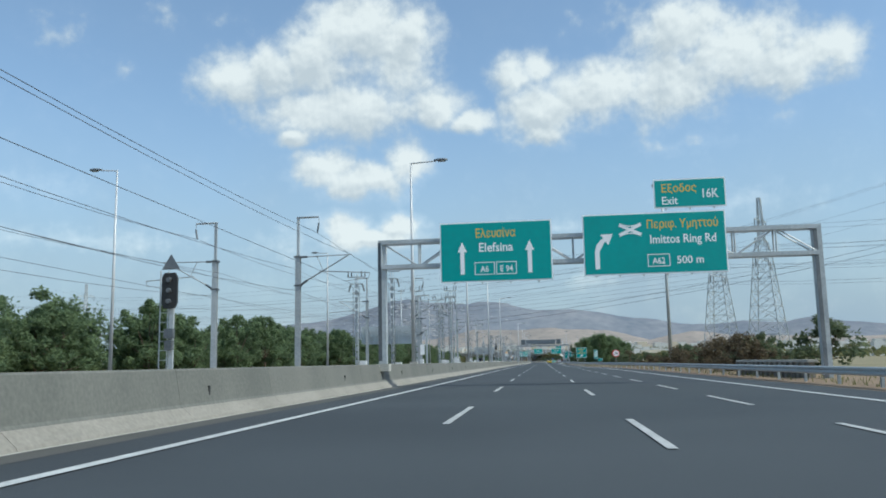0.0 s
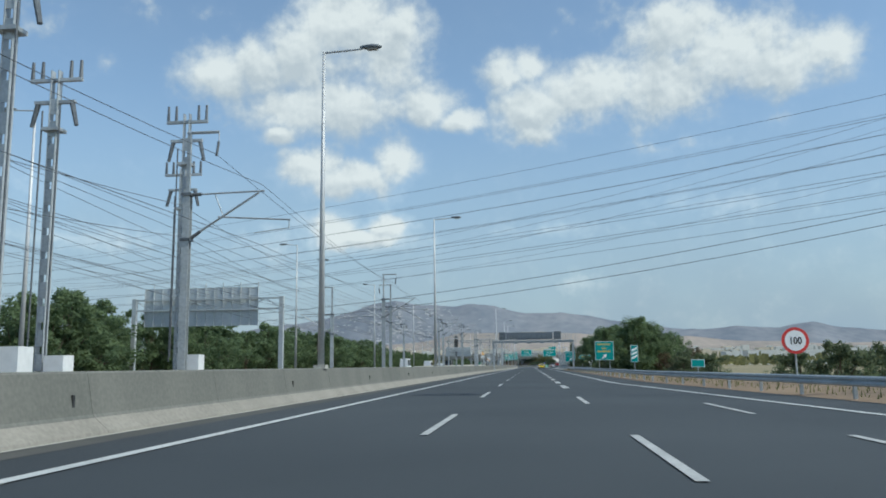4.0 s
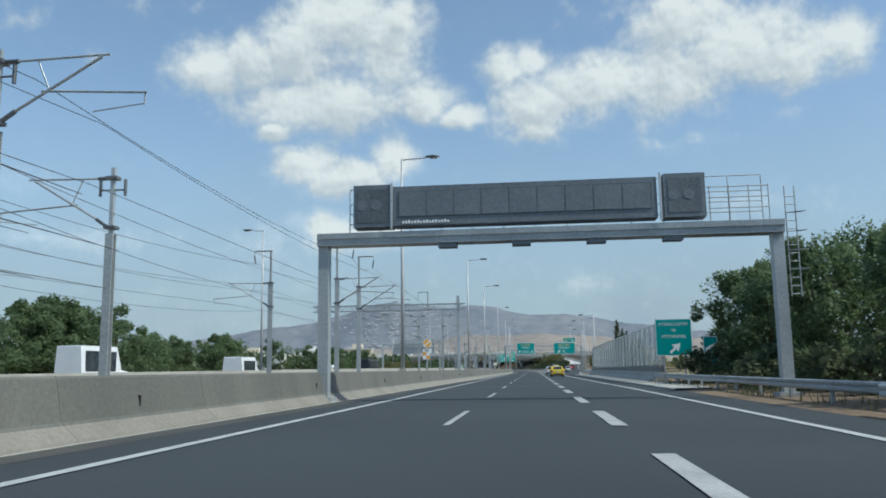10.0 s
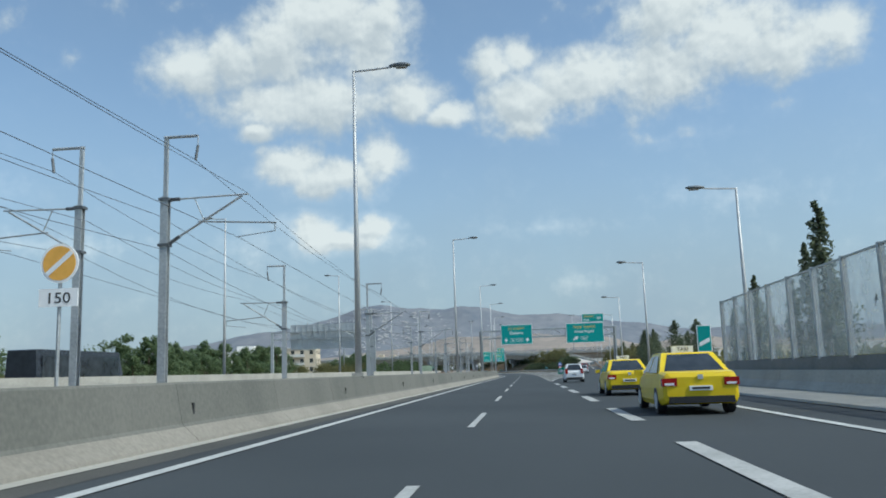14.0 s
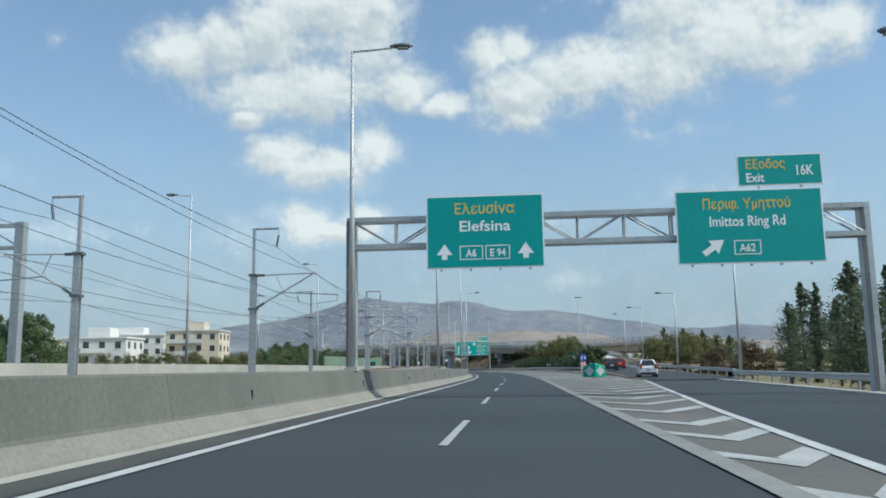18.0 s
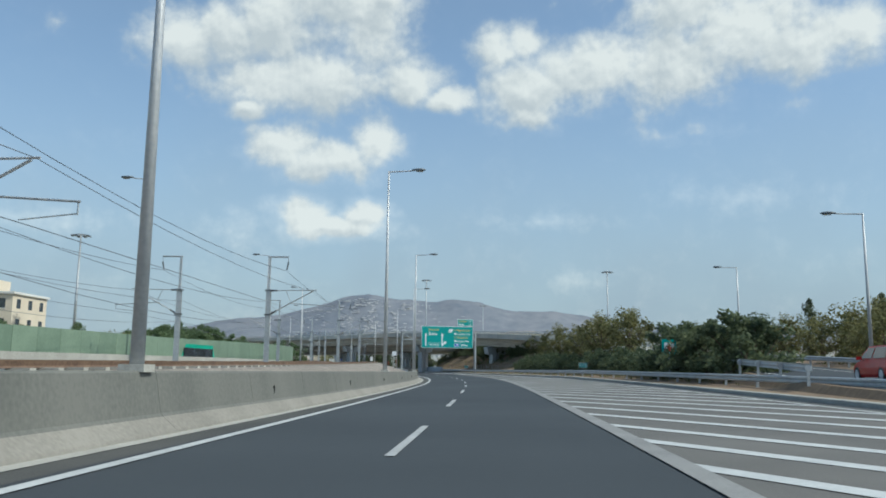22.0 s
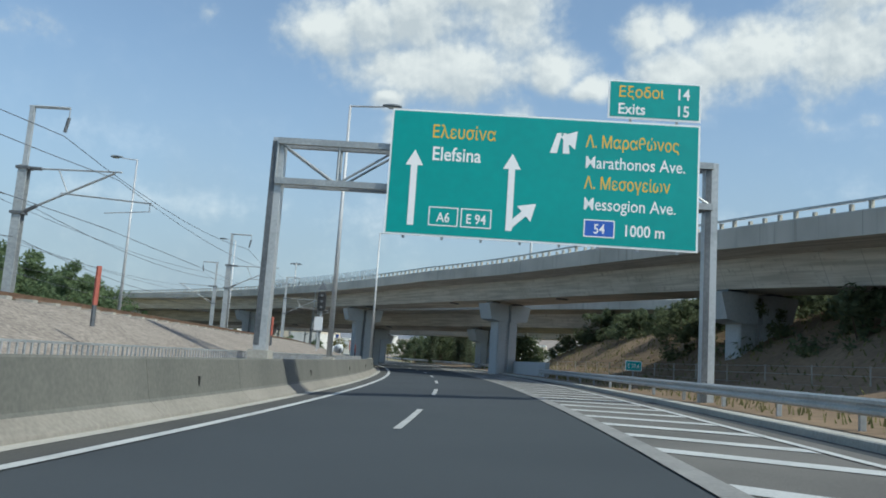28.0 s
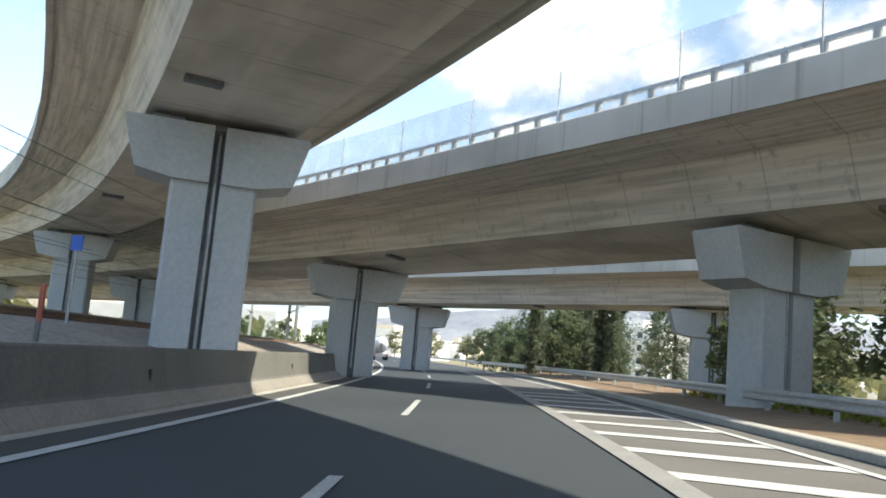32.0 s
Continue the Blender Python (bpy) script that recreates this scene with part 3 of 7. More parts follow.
for k in range(44):
    s = 596 + 2.6 * k
    z1 = table([(596, 3.1), (640, 3.4), (690, 4.2), (720, 4.4)], s)
    a = heading(s)
    u = Vector((-math.sin(a), math.cos(a), 0))
    Geo().block(at(s, -24.5, (z1 + 1.2) / 2), u * 1.26, Vector((u.y, -u.x, 0)) * 0.03, (0, 0, (z1 - 1.2) / 2)).make("panel", FENCEG, fence)


# ---- street lamps ----
def street_lamp(name, label, height, arm, group):
    """A tapered steel pole on a base plate, an arm towards +x and a flat lantern."""
    e = thing(name, label, "street lamp", group)
    Geo().box(-0.24, 0.24, -0.24, 0.24, 0, 0.14).make("base", CONCL, e)
    Geo().rod((0, 0, 0.1), (0, 0, height), 0.135, 0.055, 10).make("pole", POLE, e, smooth=True)
    g = Geo().rod((-0.02, 0, height - 0.05), (arm * 0.5, 0, height), 0.045, n=6).rod((arm * 0.5, 0, height), (arm - 0.4, 0, height + 0.04), 0.04, n=6)
    g.make("arm", POLE, e)
    g = Geo()
    g.loft([[(x, w * c, height + 0.1 + h * q) for c, q in ((-1, 0), (-0.7, 0.8), (0, 1), (0.7, 0.8), (1, 0), (0.7, -0.6), (0, -0.9), (-0.7, -0.6))] for x, w, h in ((arm - 0.5, 0.05, 0.05), (arm - 0.3, 0.14, 0.09), (arm, 0.18, 0.11), (arm + 0.28, 0.15, 0.09), (arm + 0.42, 0.05, 0.04))])
    lan = g.make("lantern", VMSGREY, e, smooth=True)
    Geo().box(arm - 0.2, arm + 0.25, -0.11, 0.11, height - 0.02, height + 0.02).make("lens", CONCL, lan)
    return e


def place(ob, s, d, z=0.0, banked=True, flip=False):
    p = on(s, d, z) if banked else at(s, d, z)
    return Matrix.Translation(p) @ Matrix.Rotation(heading(s) + (math.pi if flip else 0), 4, "Z")


lamp = street_lamp("street_lamp", "tall grey galvanised street lamp on the concrete barrier", 13.0, 2.05, "lamps on the left barrier")
LAMPS = [106.5, 147.0, 185.5, 225.5, 349, 395.8, 425.5, 470.8, 514.8, 548.7, 587.5, 625.6, 663.4, 699.0, 736.4, 773.8]
for s in LAMPS:
    o = lamp if s == LAMPS[0] else copy_thing(lamp, Matrix())
    o.matrix_basis = place(lamp, s, toe(s) - 0.66, 1.12)
    o.scale = (1, 1, (table([(183, 14.3), (347, 14.7), (424, 14.1), (588, 13.9), (628, 14.2), (664, 13.8), (771, 12.5)], s) - 1.1 - bank(s) * -7) / 13.0)
lampr = street_lamp("street_lamp", "grey street lamp beside the exit lane", 9.7, 2.0, "lamps on the right")
for s, d in ((470, 12.6), (508, 14.6), (546, 17.6)):
    o = copy_thing(lampr, place(lampr, s, d, 0.0, flip=True))
    o.scale = (1, 1, 1.12)
for y in (588, 625, 662):
    x, yy, z = ramp(y, 5.6)
    copy_thing(lampr, Matrix.Translation((x, yy, z)) @ Matrix.Rotation(math.pi - 0.2, 4, "Z"))
lampr.matrix_basis = place(lampr, 433, 11.9, 0.0, flip=True)
lampo = street_lamp("street_lamp", "thin grey street lamp of the opposite carriageway", 14.2, 1.6, "lamps beyond the railway")
for s in (150, 192, 240, 285, 330, 373, 415, 458, 500, 543, 586, 630, 672, 715, 760, 805):
    copy_thing(lampo, place(lampo, s, -23.6, 0.5, False, True))
lampo.matrix_basis = place(lampo, 106, -26.6, 0.5, False, True)


def high_mast(height):
    e = thing("high_mast_light", "very tall tapered steel floodlight mast with a ring of lamps", "floodlight mast", "high floodlight masts")
    Geo().rod((0, 0, 0), (0, 0, height), 0.30, 0.11, 12).make("pole", STEEL, e, smooth=True)
    g = Geo()
    for k in range(12):
        a, b = 2 * math.pi * k / 12, 2 * math.pi * (k + 1) / 12
        g.rod((0.75 * math.cos(a), 0.75 * math.sin(a), height - 0.3), (0.75 * math.cos(b), 0.75 * math.sin(b), height - 0.3), 0.05, n=5)
        if k % 3 == 0:
            g.rod((0, 0, height - 0.1), (0.75 * math.cos(a), 0.75 * math.sin(a), height - 0.3), 0.05, n=5)
    g.make("ring", STEEL, e)
    for k in range(8):
        a = 2 * math.pi * k / 8
        Geo().block((1.1 * math.cos(a), 1.1 * math.sin(a), height - 0.35), (0.35 * math.cos(a), 0.35 * math.sin(a), -0.1), (-0.22 * math.sin(a), 0.22 * math.cos(a), 0), (0, 0, 0.1)).make("floodlight", VMSGREY, e)
    return e


hm = high_mast(28.5)
for x, y, h in ((-49, 348.8, 1.0), (24.2, 784.6, 0.95), (-26.0, 810, 0.97), (-13.0, 900, 0.95), (40, 930, 0.9), (-95, 880, 0.8), (-66, 690, 0.75)):
    m = Matrix.Translation((x, y, -0.3)) @ Matrix.Diagonal((1, 1, h, 1))
    o = copy_thing(hm, m)
    o.scale = (1, 1, h)
hm.location = (21.2, 180.8, -0.3)


# ---- guard rail ----
def guard_rail(label, points, side=1):
    """W-beam rail on posts through these places; side: which way the posts stand behind it."""
    e = thing("guard_rail", label, "guard rail")
    pts = [Vector(p) for p in points]
    cs = []
    for i, p in enumerate(pts):
        t = (pts[min(i + 1, len(pts) - 1)] - pts[max(i - 1, 0)])
        t = Vector((t.x, t.y, 0)).normalized()
        cs.append((p, Vector((t.y, -t.x, 0)) * side))
    prof = [(0, 0.40), (0.05, 0.44), (0.05, 0.50), (0, 0.545), (0, 0.57), (0.05, 0.615), (0.05, 0.675), (0, 0.715), (0.02, 0.715), (0.07, 0.675), (0.07, 0.615), (0.02, 0.57), (0.02, 0.545), (0.07, 0.50), (0.07, 0.44), (0.02, 0.40)]
    Geo().loft([[p - n * (q - 0.07) + Vector((0, 0, h)) for q, h in prof] for p, n in cs]).make("rail", STEEL, e)
    carry = 0.0
    post = None
    for (p, n), (q, m) in zip(cs, cs[1:]):
        L = (q - p).length
        while carry < L:
            c = p + (q - p) * (carry / L) + n * 0.16
            t = Vector((-n.y, n.x, 0))
            if post is None:
                post = Geo().block((0, 0, 0.28), n * 0.05, t * 0.06, (0, 0, 0.42)).block((0, 0, 0.56), n * 0.12 , t * 0.05, (0, 0, 0.10)).make("post", STEEL, e)
                post.location = c
            else:
                o = post.copy()
                scene.collection.objects.link(o)
                o.location = c
                o.parent = e
            carry += 4.0
        carry -= L
    return e


guard_rail("long galvanised steel guard rail on posts beside the shoulder", [(table([(0, 13.0), (160, 13.0), (206, 9.5), (330, 9.5), (360, 9.9)], y), y, 0.0) for y in steps(-20, 318, 8)])
guard_rail("galvanised guard rail running into the noise wall", [(table([(300, 12.6), (318, 10.3), (362, 10.9)], y), y, 0.0) for y in steps(300, 362, 6)])
guard_rail("galvanised steel guard rail beside the exit lane", [(table([(440, 11.6), (470, 12.4), (510, 14.6), (548, 17.5)], y), y, 0) for y in steps(440, 548, 9)] + [ramp(y, 5.0) for y in steps(556, 690, 8)])
guard_rail("galvanised steel guard rail on the ramp's inner side", [ramp(y, -3.5) for y in steps(606, 690, 8)], -1)
g = Geo()
g.loft([[(table([(440, 11.6), (470, 12.4), (510, 14.6), (548, 17.5)], y) + o, y, z) for o, z in ((-1.15, 0.0), (-1.12, 0.07), (-0.62, 0.08), (-0.6, 0.0))] for y in steps(440, 548, 6)], closed=False)
tagged(g.make("kerb_strip", CONCL), "pale dusty concrete kerb strip beside the exit lane", "kerb", kind="structure")
RAILD = [(600, 14.3), (608, 13.8), (640, 11.6), (672, 9.9), (710, 7.95), (740, 7.9), (754, 7.95), (760, 7.9)]
guard_rail("galvanised steel guard rail behind the kerb of the hatched area", [on(s, table(RAILD, s)) for s in steps(600, 760, 4)])
guard_rail("galvanised steel guard rail beyond the bridge pier", [on(s, table([(780, 8.5), (800, 8.9), (840, 9.3), (900, 8.6), (1000, 7.5)], s)) for s in steps(780, 960, 5)])
KERB = [(590, 12.0), (665, 9.25), (710, 7.05), (760, 6.95), (800, 6.5), (850, 6.4)]
g = wall_along(Geo(), 590, 850, [(0, -0.1), (0, 0.13), (0.03, 0.15), (0.32, 0.15), (0.34, -0.1)], off=lambda s: table(KERB, s), step=5)
tagged(g.make("kerb", CONCL), "pale concrete kerb along the hatched area", "kerb", kind="structure")
g = Geo()
g.loft([[on(s, table(KERB, s) + 0.3 + o, z) for o, z in ((0, 0.1), (1.5, 0.12), (5.0, 0.25), (7, 0.4))] for s in steps(590, 850, 4)], closed=False)
tagged(g.make("verge", EARTH), "dry brown earth verge behind the kerb", "verge", kind="structure")
g = Geo()
g.loft([[(x + o, y, z) for o, z in ((0, -0.02), (1.0, 0.03), (5, 0.15), (9, -0.3))] for y in steps(-40, 500, 12) for x in [pave_r(y) - 0.2]], closed=False)
tagged(g.make("verge", EARTH), "dry brown earth verge beside the road", "verge", kind="structure")

# ---- noise wall of acrylic panes ----
g = Geo()
g.loft([[(x, y, z) for x, z in ((pave_r(y) - 0.35, 0.02), (pave_r(y) - 0.3, 0.09), (10.9, 0.11))] for y in steps(340, 440, 10)], closed=False)
tagged(g.make("gutter", CONCL), "pale concrete channel at the noise wall's foot", "gutter", kind="structure")
nw = thing("noise_wall", "transparent acrylic noise wall with steel posts on a concrete parapet", "noise wall")
wx = lambda y: table([(361, 11.5), (410, 11.5), (437, 11.9)], y)
g = Geo()
for a, b in zip(steps(361, 438, 11), steps(361, 438, 11)[1:]):
    g.loft([[(wx(y) + o, y, z) for o, z in ((-0.75, -0.1), (-0.70, 0.15), (-0.45, 0.42), (-0.35, 0.82), (0.25, 0.82), (0.3, -0.1))] for y in (a + 0.01, b - 0.01)])
g.make("parapet", CONCL, nw, "pale grey sloped concrete parapet")
# strip under the panes, its dark colour standing in for a shadow gap
g = Geo()
g.loft([[(wx(y) + o, y, z) for o, z in ((-0.16, 0.8), (-0.16, 1.28), (0.16, 1.28), (0.16, 0.8))] for y in (361, 437.5)])
g.make("plinth", DARKSTEEL, nw, "dark strip coloured as the shadow gap under the panes")
ys = [361.2 + 2.95 * k for k in range(27)]
for k, y in enumerate(ys):
    Geo().box(-0.09, 0.09, -0.08, 0.08, 1.2, 4.5).make("post", STEEL, nw).location = (wx(y), y, 0)
    if k < 26:
        Geo().box(-0.012, 0.012, 0.1, 2.85, 1.3, 4.42).make("pane", ACRYLIC, nw).location = (wx(y), y, 0)
        Geo().box(-0.04, 0.04, 0.08, 2.87, 4.40, 4.46).make("top_bar", STEEL, nw).location = (wx(y), y, 0)
rng = random.Random(9)
for k in (3, 5, 8, 12, 15, 19):  # dark bird-shaped stickers
    y, z = ys[k] + rng.uniform(0.6, 2.2), rng.uniform(2.4, 3.7)
    Geo().face([(-0.02, -0.05, 0.22), (-0.02, 0.03, 0.05), (-0.02, 0.16, -0.02), (-0.02, 0.06, -0.04), (-0.02, 0.1, -0.25), (-0.02, -0.02, -0.06), (-0.02, -0.15, -0.02)]).make("bird_sticker", BLACK, nw).location = (wx(y), y, z)


# ---- overhead line masts ----
def bracket_arm(e, q, bracket, top):
    """The arm at a mast's head with its hanging insulator string."""
    Geo().rod((-0.1 * q, 0, top), (bracket * q, 0, top), 0.055, n=6).rod((0, 0, top - 0.02), (0.0, 0, top + 0.02), 0.08, n=6).make("top_bracket", STEEL, e)
    Geo().rod((bracket * q, 0, top), (bracket * q, 0, top - 0.35), 0.02, n=5).make("hanger", STEEL, e)
    Geo().rod((bracket * q, 0, top - 0.35), (bracket * q * 0.93, 0, top - 0.9), 0.055, n=6).make("insulator", DARKSTEEL, e)


def catenary_mast(top, side, bracket=1.15, boom=3.1, plain=False, headed=False):
    """H-section mast (0 at rail level), a top bracket with an insulator string, a cantilever of tubes; side: 1 to +x."""
    e = thing("catenary_mast", "grey steel railway catenary mast with a tube cantilever", "catenary mast", "catenary masts")
    H = top - 2.2
    hs = [(-0.14, -0.13), (0.14, -0.13), (0.14, -0.10), (0.02, -0.10), (0.02, 0.10), (0.14, 0.10), (0.14, 0.13), (-0.14, 0.13), (-0.14, 0.10), (-0.02, 0.10), (-0.02, -0.10), (-0.14, -0.10)]
    Geo().loft([[(x, y, z) for x, y in hs] for z in (-0.9, H)]).make("post", STEEL, e)
    Geo().box(-0.07, 0.07, -0.06, 0.06, H - 0.6, top).make("top_post", STEEL, e)
    q = side
    if headed:
        for w in (-0.45, 0.45):
            Geo().rod((0, 0, top - 0.75), (w, 0, top - 0.75), 0.03, n=5).rod((w, 0, top - 0.95), (w, 0, top - 0.4), 0.055, n=6).make("insulator", DARKSTEEL, e)
    else:
        bracket_arm(e, q, bracket, top)
    if plain:
        return e
    z1, z2 = (top - 0.35, top - 2.0) if headed else (top - 2.3, top - 3.95)
    Geo().rod((0.1 * q, 0, z1), (0.55 * q, 0, z1), 0.065, n=6).make("insulator", DARKSTEEL, e)
    Geo().rod((0.1 * q, 0, z2), (0.55 * q, 0, z2 + 0.3), 0.065, n=6).make("insulator", DARKSTEEL, e)
    g = Geo().rod((0.5 * q, 0, z1), (boom * q, 0, z1 + 0.05), 0.032, n=6)
    g.make("upper_tube", STEEL, e)
    g = Geo().rod((0.5 * q, 0, z2 + 0.27), (boom * 0.93 * q, 0, z1), 0.04, n=6)
    g.make("strut", STEEL, e)
    g = Geo().rod((1.25 * q, 0, z2 + 0.8), (4.15 * q, 0, z2 + 0.62), 0.03, n=6).rod((4.1 * q, 0, z2 + 0.62), (4.1 * q, 0, z2 + 0.3), 0.02, n=5).rod((4.1 * q, 0, z2 + 0.33), (2.7 * q, 0, z2 + 0.18), 0.018, n=5).rod((1.1 * q, 0, z1), (1.45 * q, 0, z2 + 0.85), 0.022, n=5)
    g.make("registration_arm", STEEL, e)
    for z in (z1, z2):
        Geo().box(-0.2, 0.2, -0.18, 0.18, z - 0.05, z + 0.05).make("clamp", DARKSTEEL, e)
    return e


NEAR = [(52, -11.7, 9.0), (99.2, -11.7, 8.9), (139.8, -11.6, 9.5), (143.8, -11.6, 8.0), (183.6, -11.4, 9.8), (228, -11.7, 9.1), (274, -11.7, 7.8), (280, -11.7, 7.5), (317.8, -12.0, 9.1), (354.9, -11.9, 9.4), (362.2, -11.9, 9.6), (420.6, -11.6, 9.2), (458, -11.5, 7.7), (491, -11.5, 7.8), (521.6, -11.4, 7.1), (551.7, -11.5, 6.85), (590.8, -12.5, 7.0), (624, -12.8, 6.8), (656.8, -13.1, 6.4), (690, -13.2, 6.3), (723.4, -13.3, 6.25), (749.1, -13.4, 6.2), (776.5, -13.7, 6.3), (830, -13.7, 7), (870, -13.7, 7)]
FAR = [(60, -16.4, 8.8), (98.7, -16.4, 8.7), (139.2, -16.4, 9.6), (234.7, -12.2, 8.8), (324.6, -12.4, 7.6), (178, -16.4, 9.3), (228, -16.6, 8.0), (274, -17.0, 7.2), (318, -16.6, 8.0), (353.7, -16.4, 9.0), (421.5, -15.4, 9.3), (446.8, -15.1, 7.95), (480, -15.4, 7.4), (513.7, -15.8, 7.2), (552, -16.4, 7.0), (590.8, -17.7, 6.8), (624, -18.6, 6.8), (657.4, -19.4, 6.4), (690.8, -20.1, 6.2), (730, -19.5, 6.3), (770, -19.0, 6.5), (840, -19.0, 7), (880, -19, 7)]
HEADED = (274, 280, 317.8, 324.6)
protos = {}
for rows, side in ((NEAR, 1), (FAR, -1)):
    for s, d, top in rows:
        key = (side, top > 8.5, s in HEADED)
        if key not in protos:
            protos[key] = catenary_mast(9.0 if key[1] else 7.2, side, 1.2, 3.1, headed=key[2])
            o = protos[key]
        else:
            o = copy_thing(protos[key], Matrix())
        k = top / (9.0 if key[1] else 7.2)
        o.matrix_basis = Matrix.Translation(at(s, d, railz(s) - 0.1)) @ Matrix.Rotation(heading(s), 4, "Z")
        o.scale = (1, 1, k)


def wire(name, label, pts, r=0.014, sag=0.0, cat="wire", group=""):
    g, q = Geo(), [Vector(pts[0])]
    for a, b in zip(pts, pts[1:]):
        a, b = Vector(a), Vector(b)
        n = 8 if sag else 1
        q += [a + (b - a) * (i / n) - Vector((0, 0, sag * 4 * (i / n) * (1 - i / n))) for i in range(1, n + 1)]
    u = (q[-1] - q[0]).cross(Vector((0, 0, 1))).normalized() * r
    g.loft([[p + u, p + Vector((0, 0, r)), p - u, p - Vector((0, 0, r))] for p in q])
    return tagged(g.make(name, DARKSTEEL), label, cat, group)


for rows, side in ((NEAR, 1), (FAR, -1)):
    q = [(s, d, top + railz(s) - 0.1) for s, d, top in rows]
    wire("feeder_wire", "dark overhead feeder wire hung from the mast tops", [at(s, d + side * 1.1, z - 0.9) for s, d, z in q], 0.013, 0.5, group="overhead wires")
    wire("messenger_wire", "dark overhead messenger wire of the railway", [at(s, d + side * 3.0, z - 2.2) for s, d, z in q], 0.011, 0.45, group="overhead wires")
    wire("contact_wire", "dark overhead contact wire of the railway", [at(s, d + side * 2.8, min(z - 3.75, railz(s) + 5.2)) for s, d, z in q], 0.011, 0.0, group="overhead wires")
    wire("return_wire", "dark overhead return wire along the masts", [at(s, d - side * 0.3, z - 2.9) for s, d, z in q], 0.011, 0.5, group="overhead wires")
    wire("earth_wire", "thin dark earth wire along the masts", [at(s, d, z - 4.2) for s, d, z in q], 0.010, 0.6, group="overhead wires")


def cable_mast(height):
    """A tall feeder mast with arms, insulators, dropped cables and a switch cabinet."""
    e = thing("feeder_mast", "tall steel feeder mast with insulators and a switch cabinet", "feeder mast", "railway feeder masts")
    g = Geo().box(-0.14, -0.11, -0.12, 0.12, 0, height).box(0.11, 0.14, -0.12, 0.12, 0, height)
    for k in range(int(height / 0.8)):
        g.box(-0.11, 0.11, -0.1, -0.07, k * 0.8, k * 0.8 + 0.55)
    g.make("post", STEEL, e)
    for w, d, z in ((0.9, 0.07, height - 0.4), (0.7, 0.07, height - 1.2), (0.3, 0.25, height - 2.2)):
        Geo().box(-w, w, -d, d, z, z + 0.11).make("cross_arm", STEEL, e)
    for x in (-0.85, -0.5, 0.5, 0.85):
        Geo().rod((x, 0, height - 0.35), (x, 0, height + 0.35), 0.07, 0.05, 7).make("insulator", DARKSTEEL, e)
    for x in (-0.6, 0.6):
        Geo().rod((x, 0, height - 1.2), (x * 1.3, 0, height - 2.0), 0.09, 0.07, 7).make("insulator", DARKSTEEL, e)
    Geo().rod((-0.3, -0.2, height - 1.5), (-0.32, -0.22, 1.2), 0.03, n=5).make("cable", DARKSTEEL, e)
    Geo().rod((0.3, -0.2, height - 1.5), (0.28, -0.22, 1.2), 0.03, n=5).make("cable", DARKSTEEL, e)
    Geo().box(0.3, 0.95, -0.3, 0.3, 0.5, 1.3).make("cabinet", TANK, e, "pale grey switch cabinet")
    return e


cm = cable_mast(11.2)
for s, d, h in ((172, -11.1, 1.03), (178, -13.6, 0.95), (171.8, -16.1, 1.04), (186, -12.6, 1.04), (190, -14.5, 0.92), (133, -16.1, 0.86)):
    o = copy_thing(cm, Matrix.Translation(at(s, d, 0.4)))
    o.scale = (1, 1, h)
cm.location = at(138.7, -13.6, 0.0)

# portal across the tracks
po = thing("catenary_portal", "grey steel lattice portal spanning both railway tracks", "catenary portal", at=(0.6, 388.4, 0.45))
for x in (-6.9, -22.4):
    hs = [(-0.16, -0.2), (0.16, -0.2), (0.16, -0.17), (0.03, -0.17), (0.03, 0.17), (0.16, 0.17), (0.16, 0.2), (-0.16, 0.2), (-0.16, 0.17), (-0.03, 0.17), (-0.03, -0.17), (-0.16, -0.17)]
    Geo().loft([[(x + u, v, z) for u, v in hs] for z in (-0.2, 8.9)]).make("post", STEEL, po)
g = Geo()
for y in (-0.25, 0.25):
    g.box(-23.4, -6.1, y - 0.05, y + 0.05, 7.95, 8.07).box(-23.4, -6.1, y - 0.05, y + 0.05, 7.35, 7.45)
    for k in range(27):
        x = -23.2 + 0.63 * k
        g.rod((x, y, 7.4), (x + 0.31, y, 8.0), 0.025, n=4).rod((x + 0.31, y, 8.0), (x + 0.63, y, 7.4), 0.025, n=4)
g.make("truss", STEEL, po)
for x in (-10.3, -18.0):
    Geo().box(x - 0.06, x + 0.06, -0.06, 0.06, 7.3, 9.4).rod((x, 0, 9.4), (x - 1.1, 0, 9.4), 0.05, n=6).rod((x - 1.1, 0, 9.4), (x - 1.1, 0, 8.6), 0.03, n=6).make("hanger", STEEL, po)
for x, q in ((-7.0, -1), (-13.2, -1), (-13.2, 1)):
    Geo().rod((x, 0, 6.7), (x + 2.7 * q, 0, 6.75), 0.035, n=6).rod((x, 0, 5.4), (x + 2.4 * q, 0, 6.7), 0.04, n=6).rod((x + 1.2 * q, 0, 5.9), (x + 3.2 * q, 0, 5.7), 0.03, n=6).make("cantilever", STEEL, po)
Geo().box(-13.35, -13.05, -0.1, 0.1, 5.2, 7.5).make("drop_post", STEEL, po)


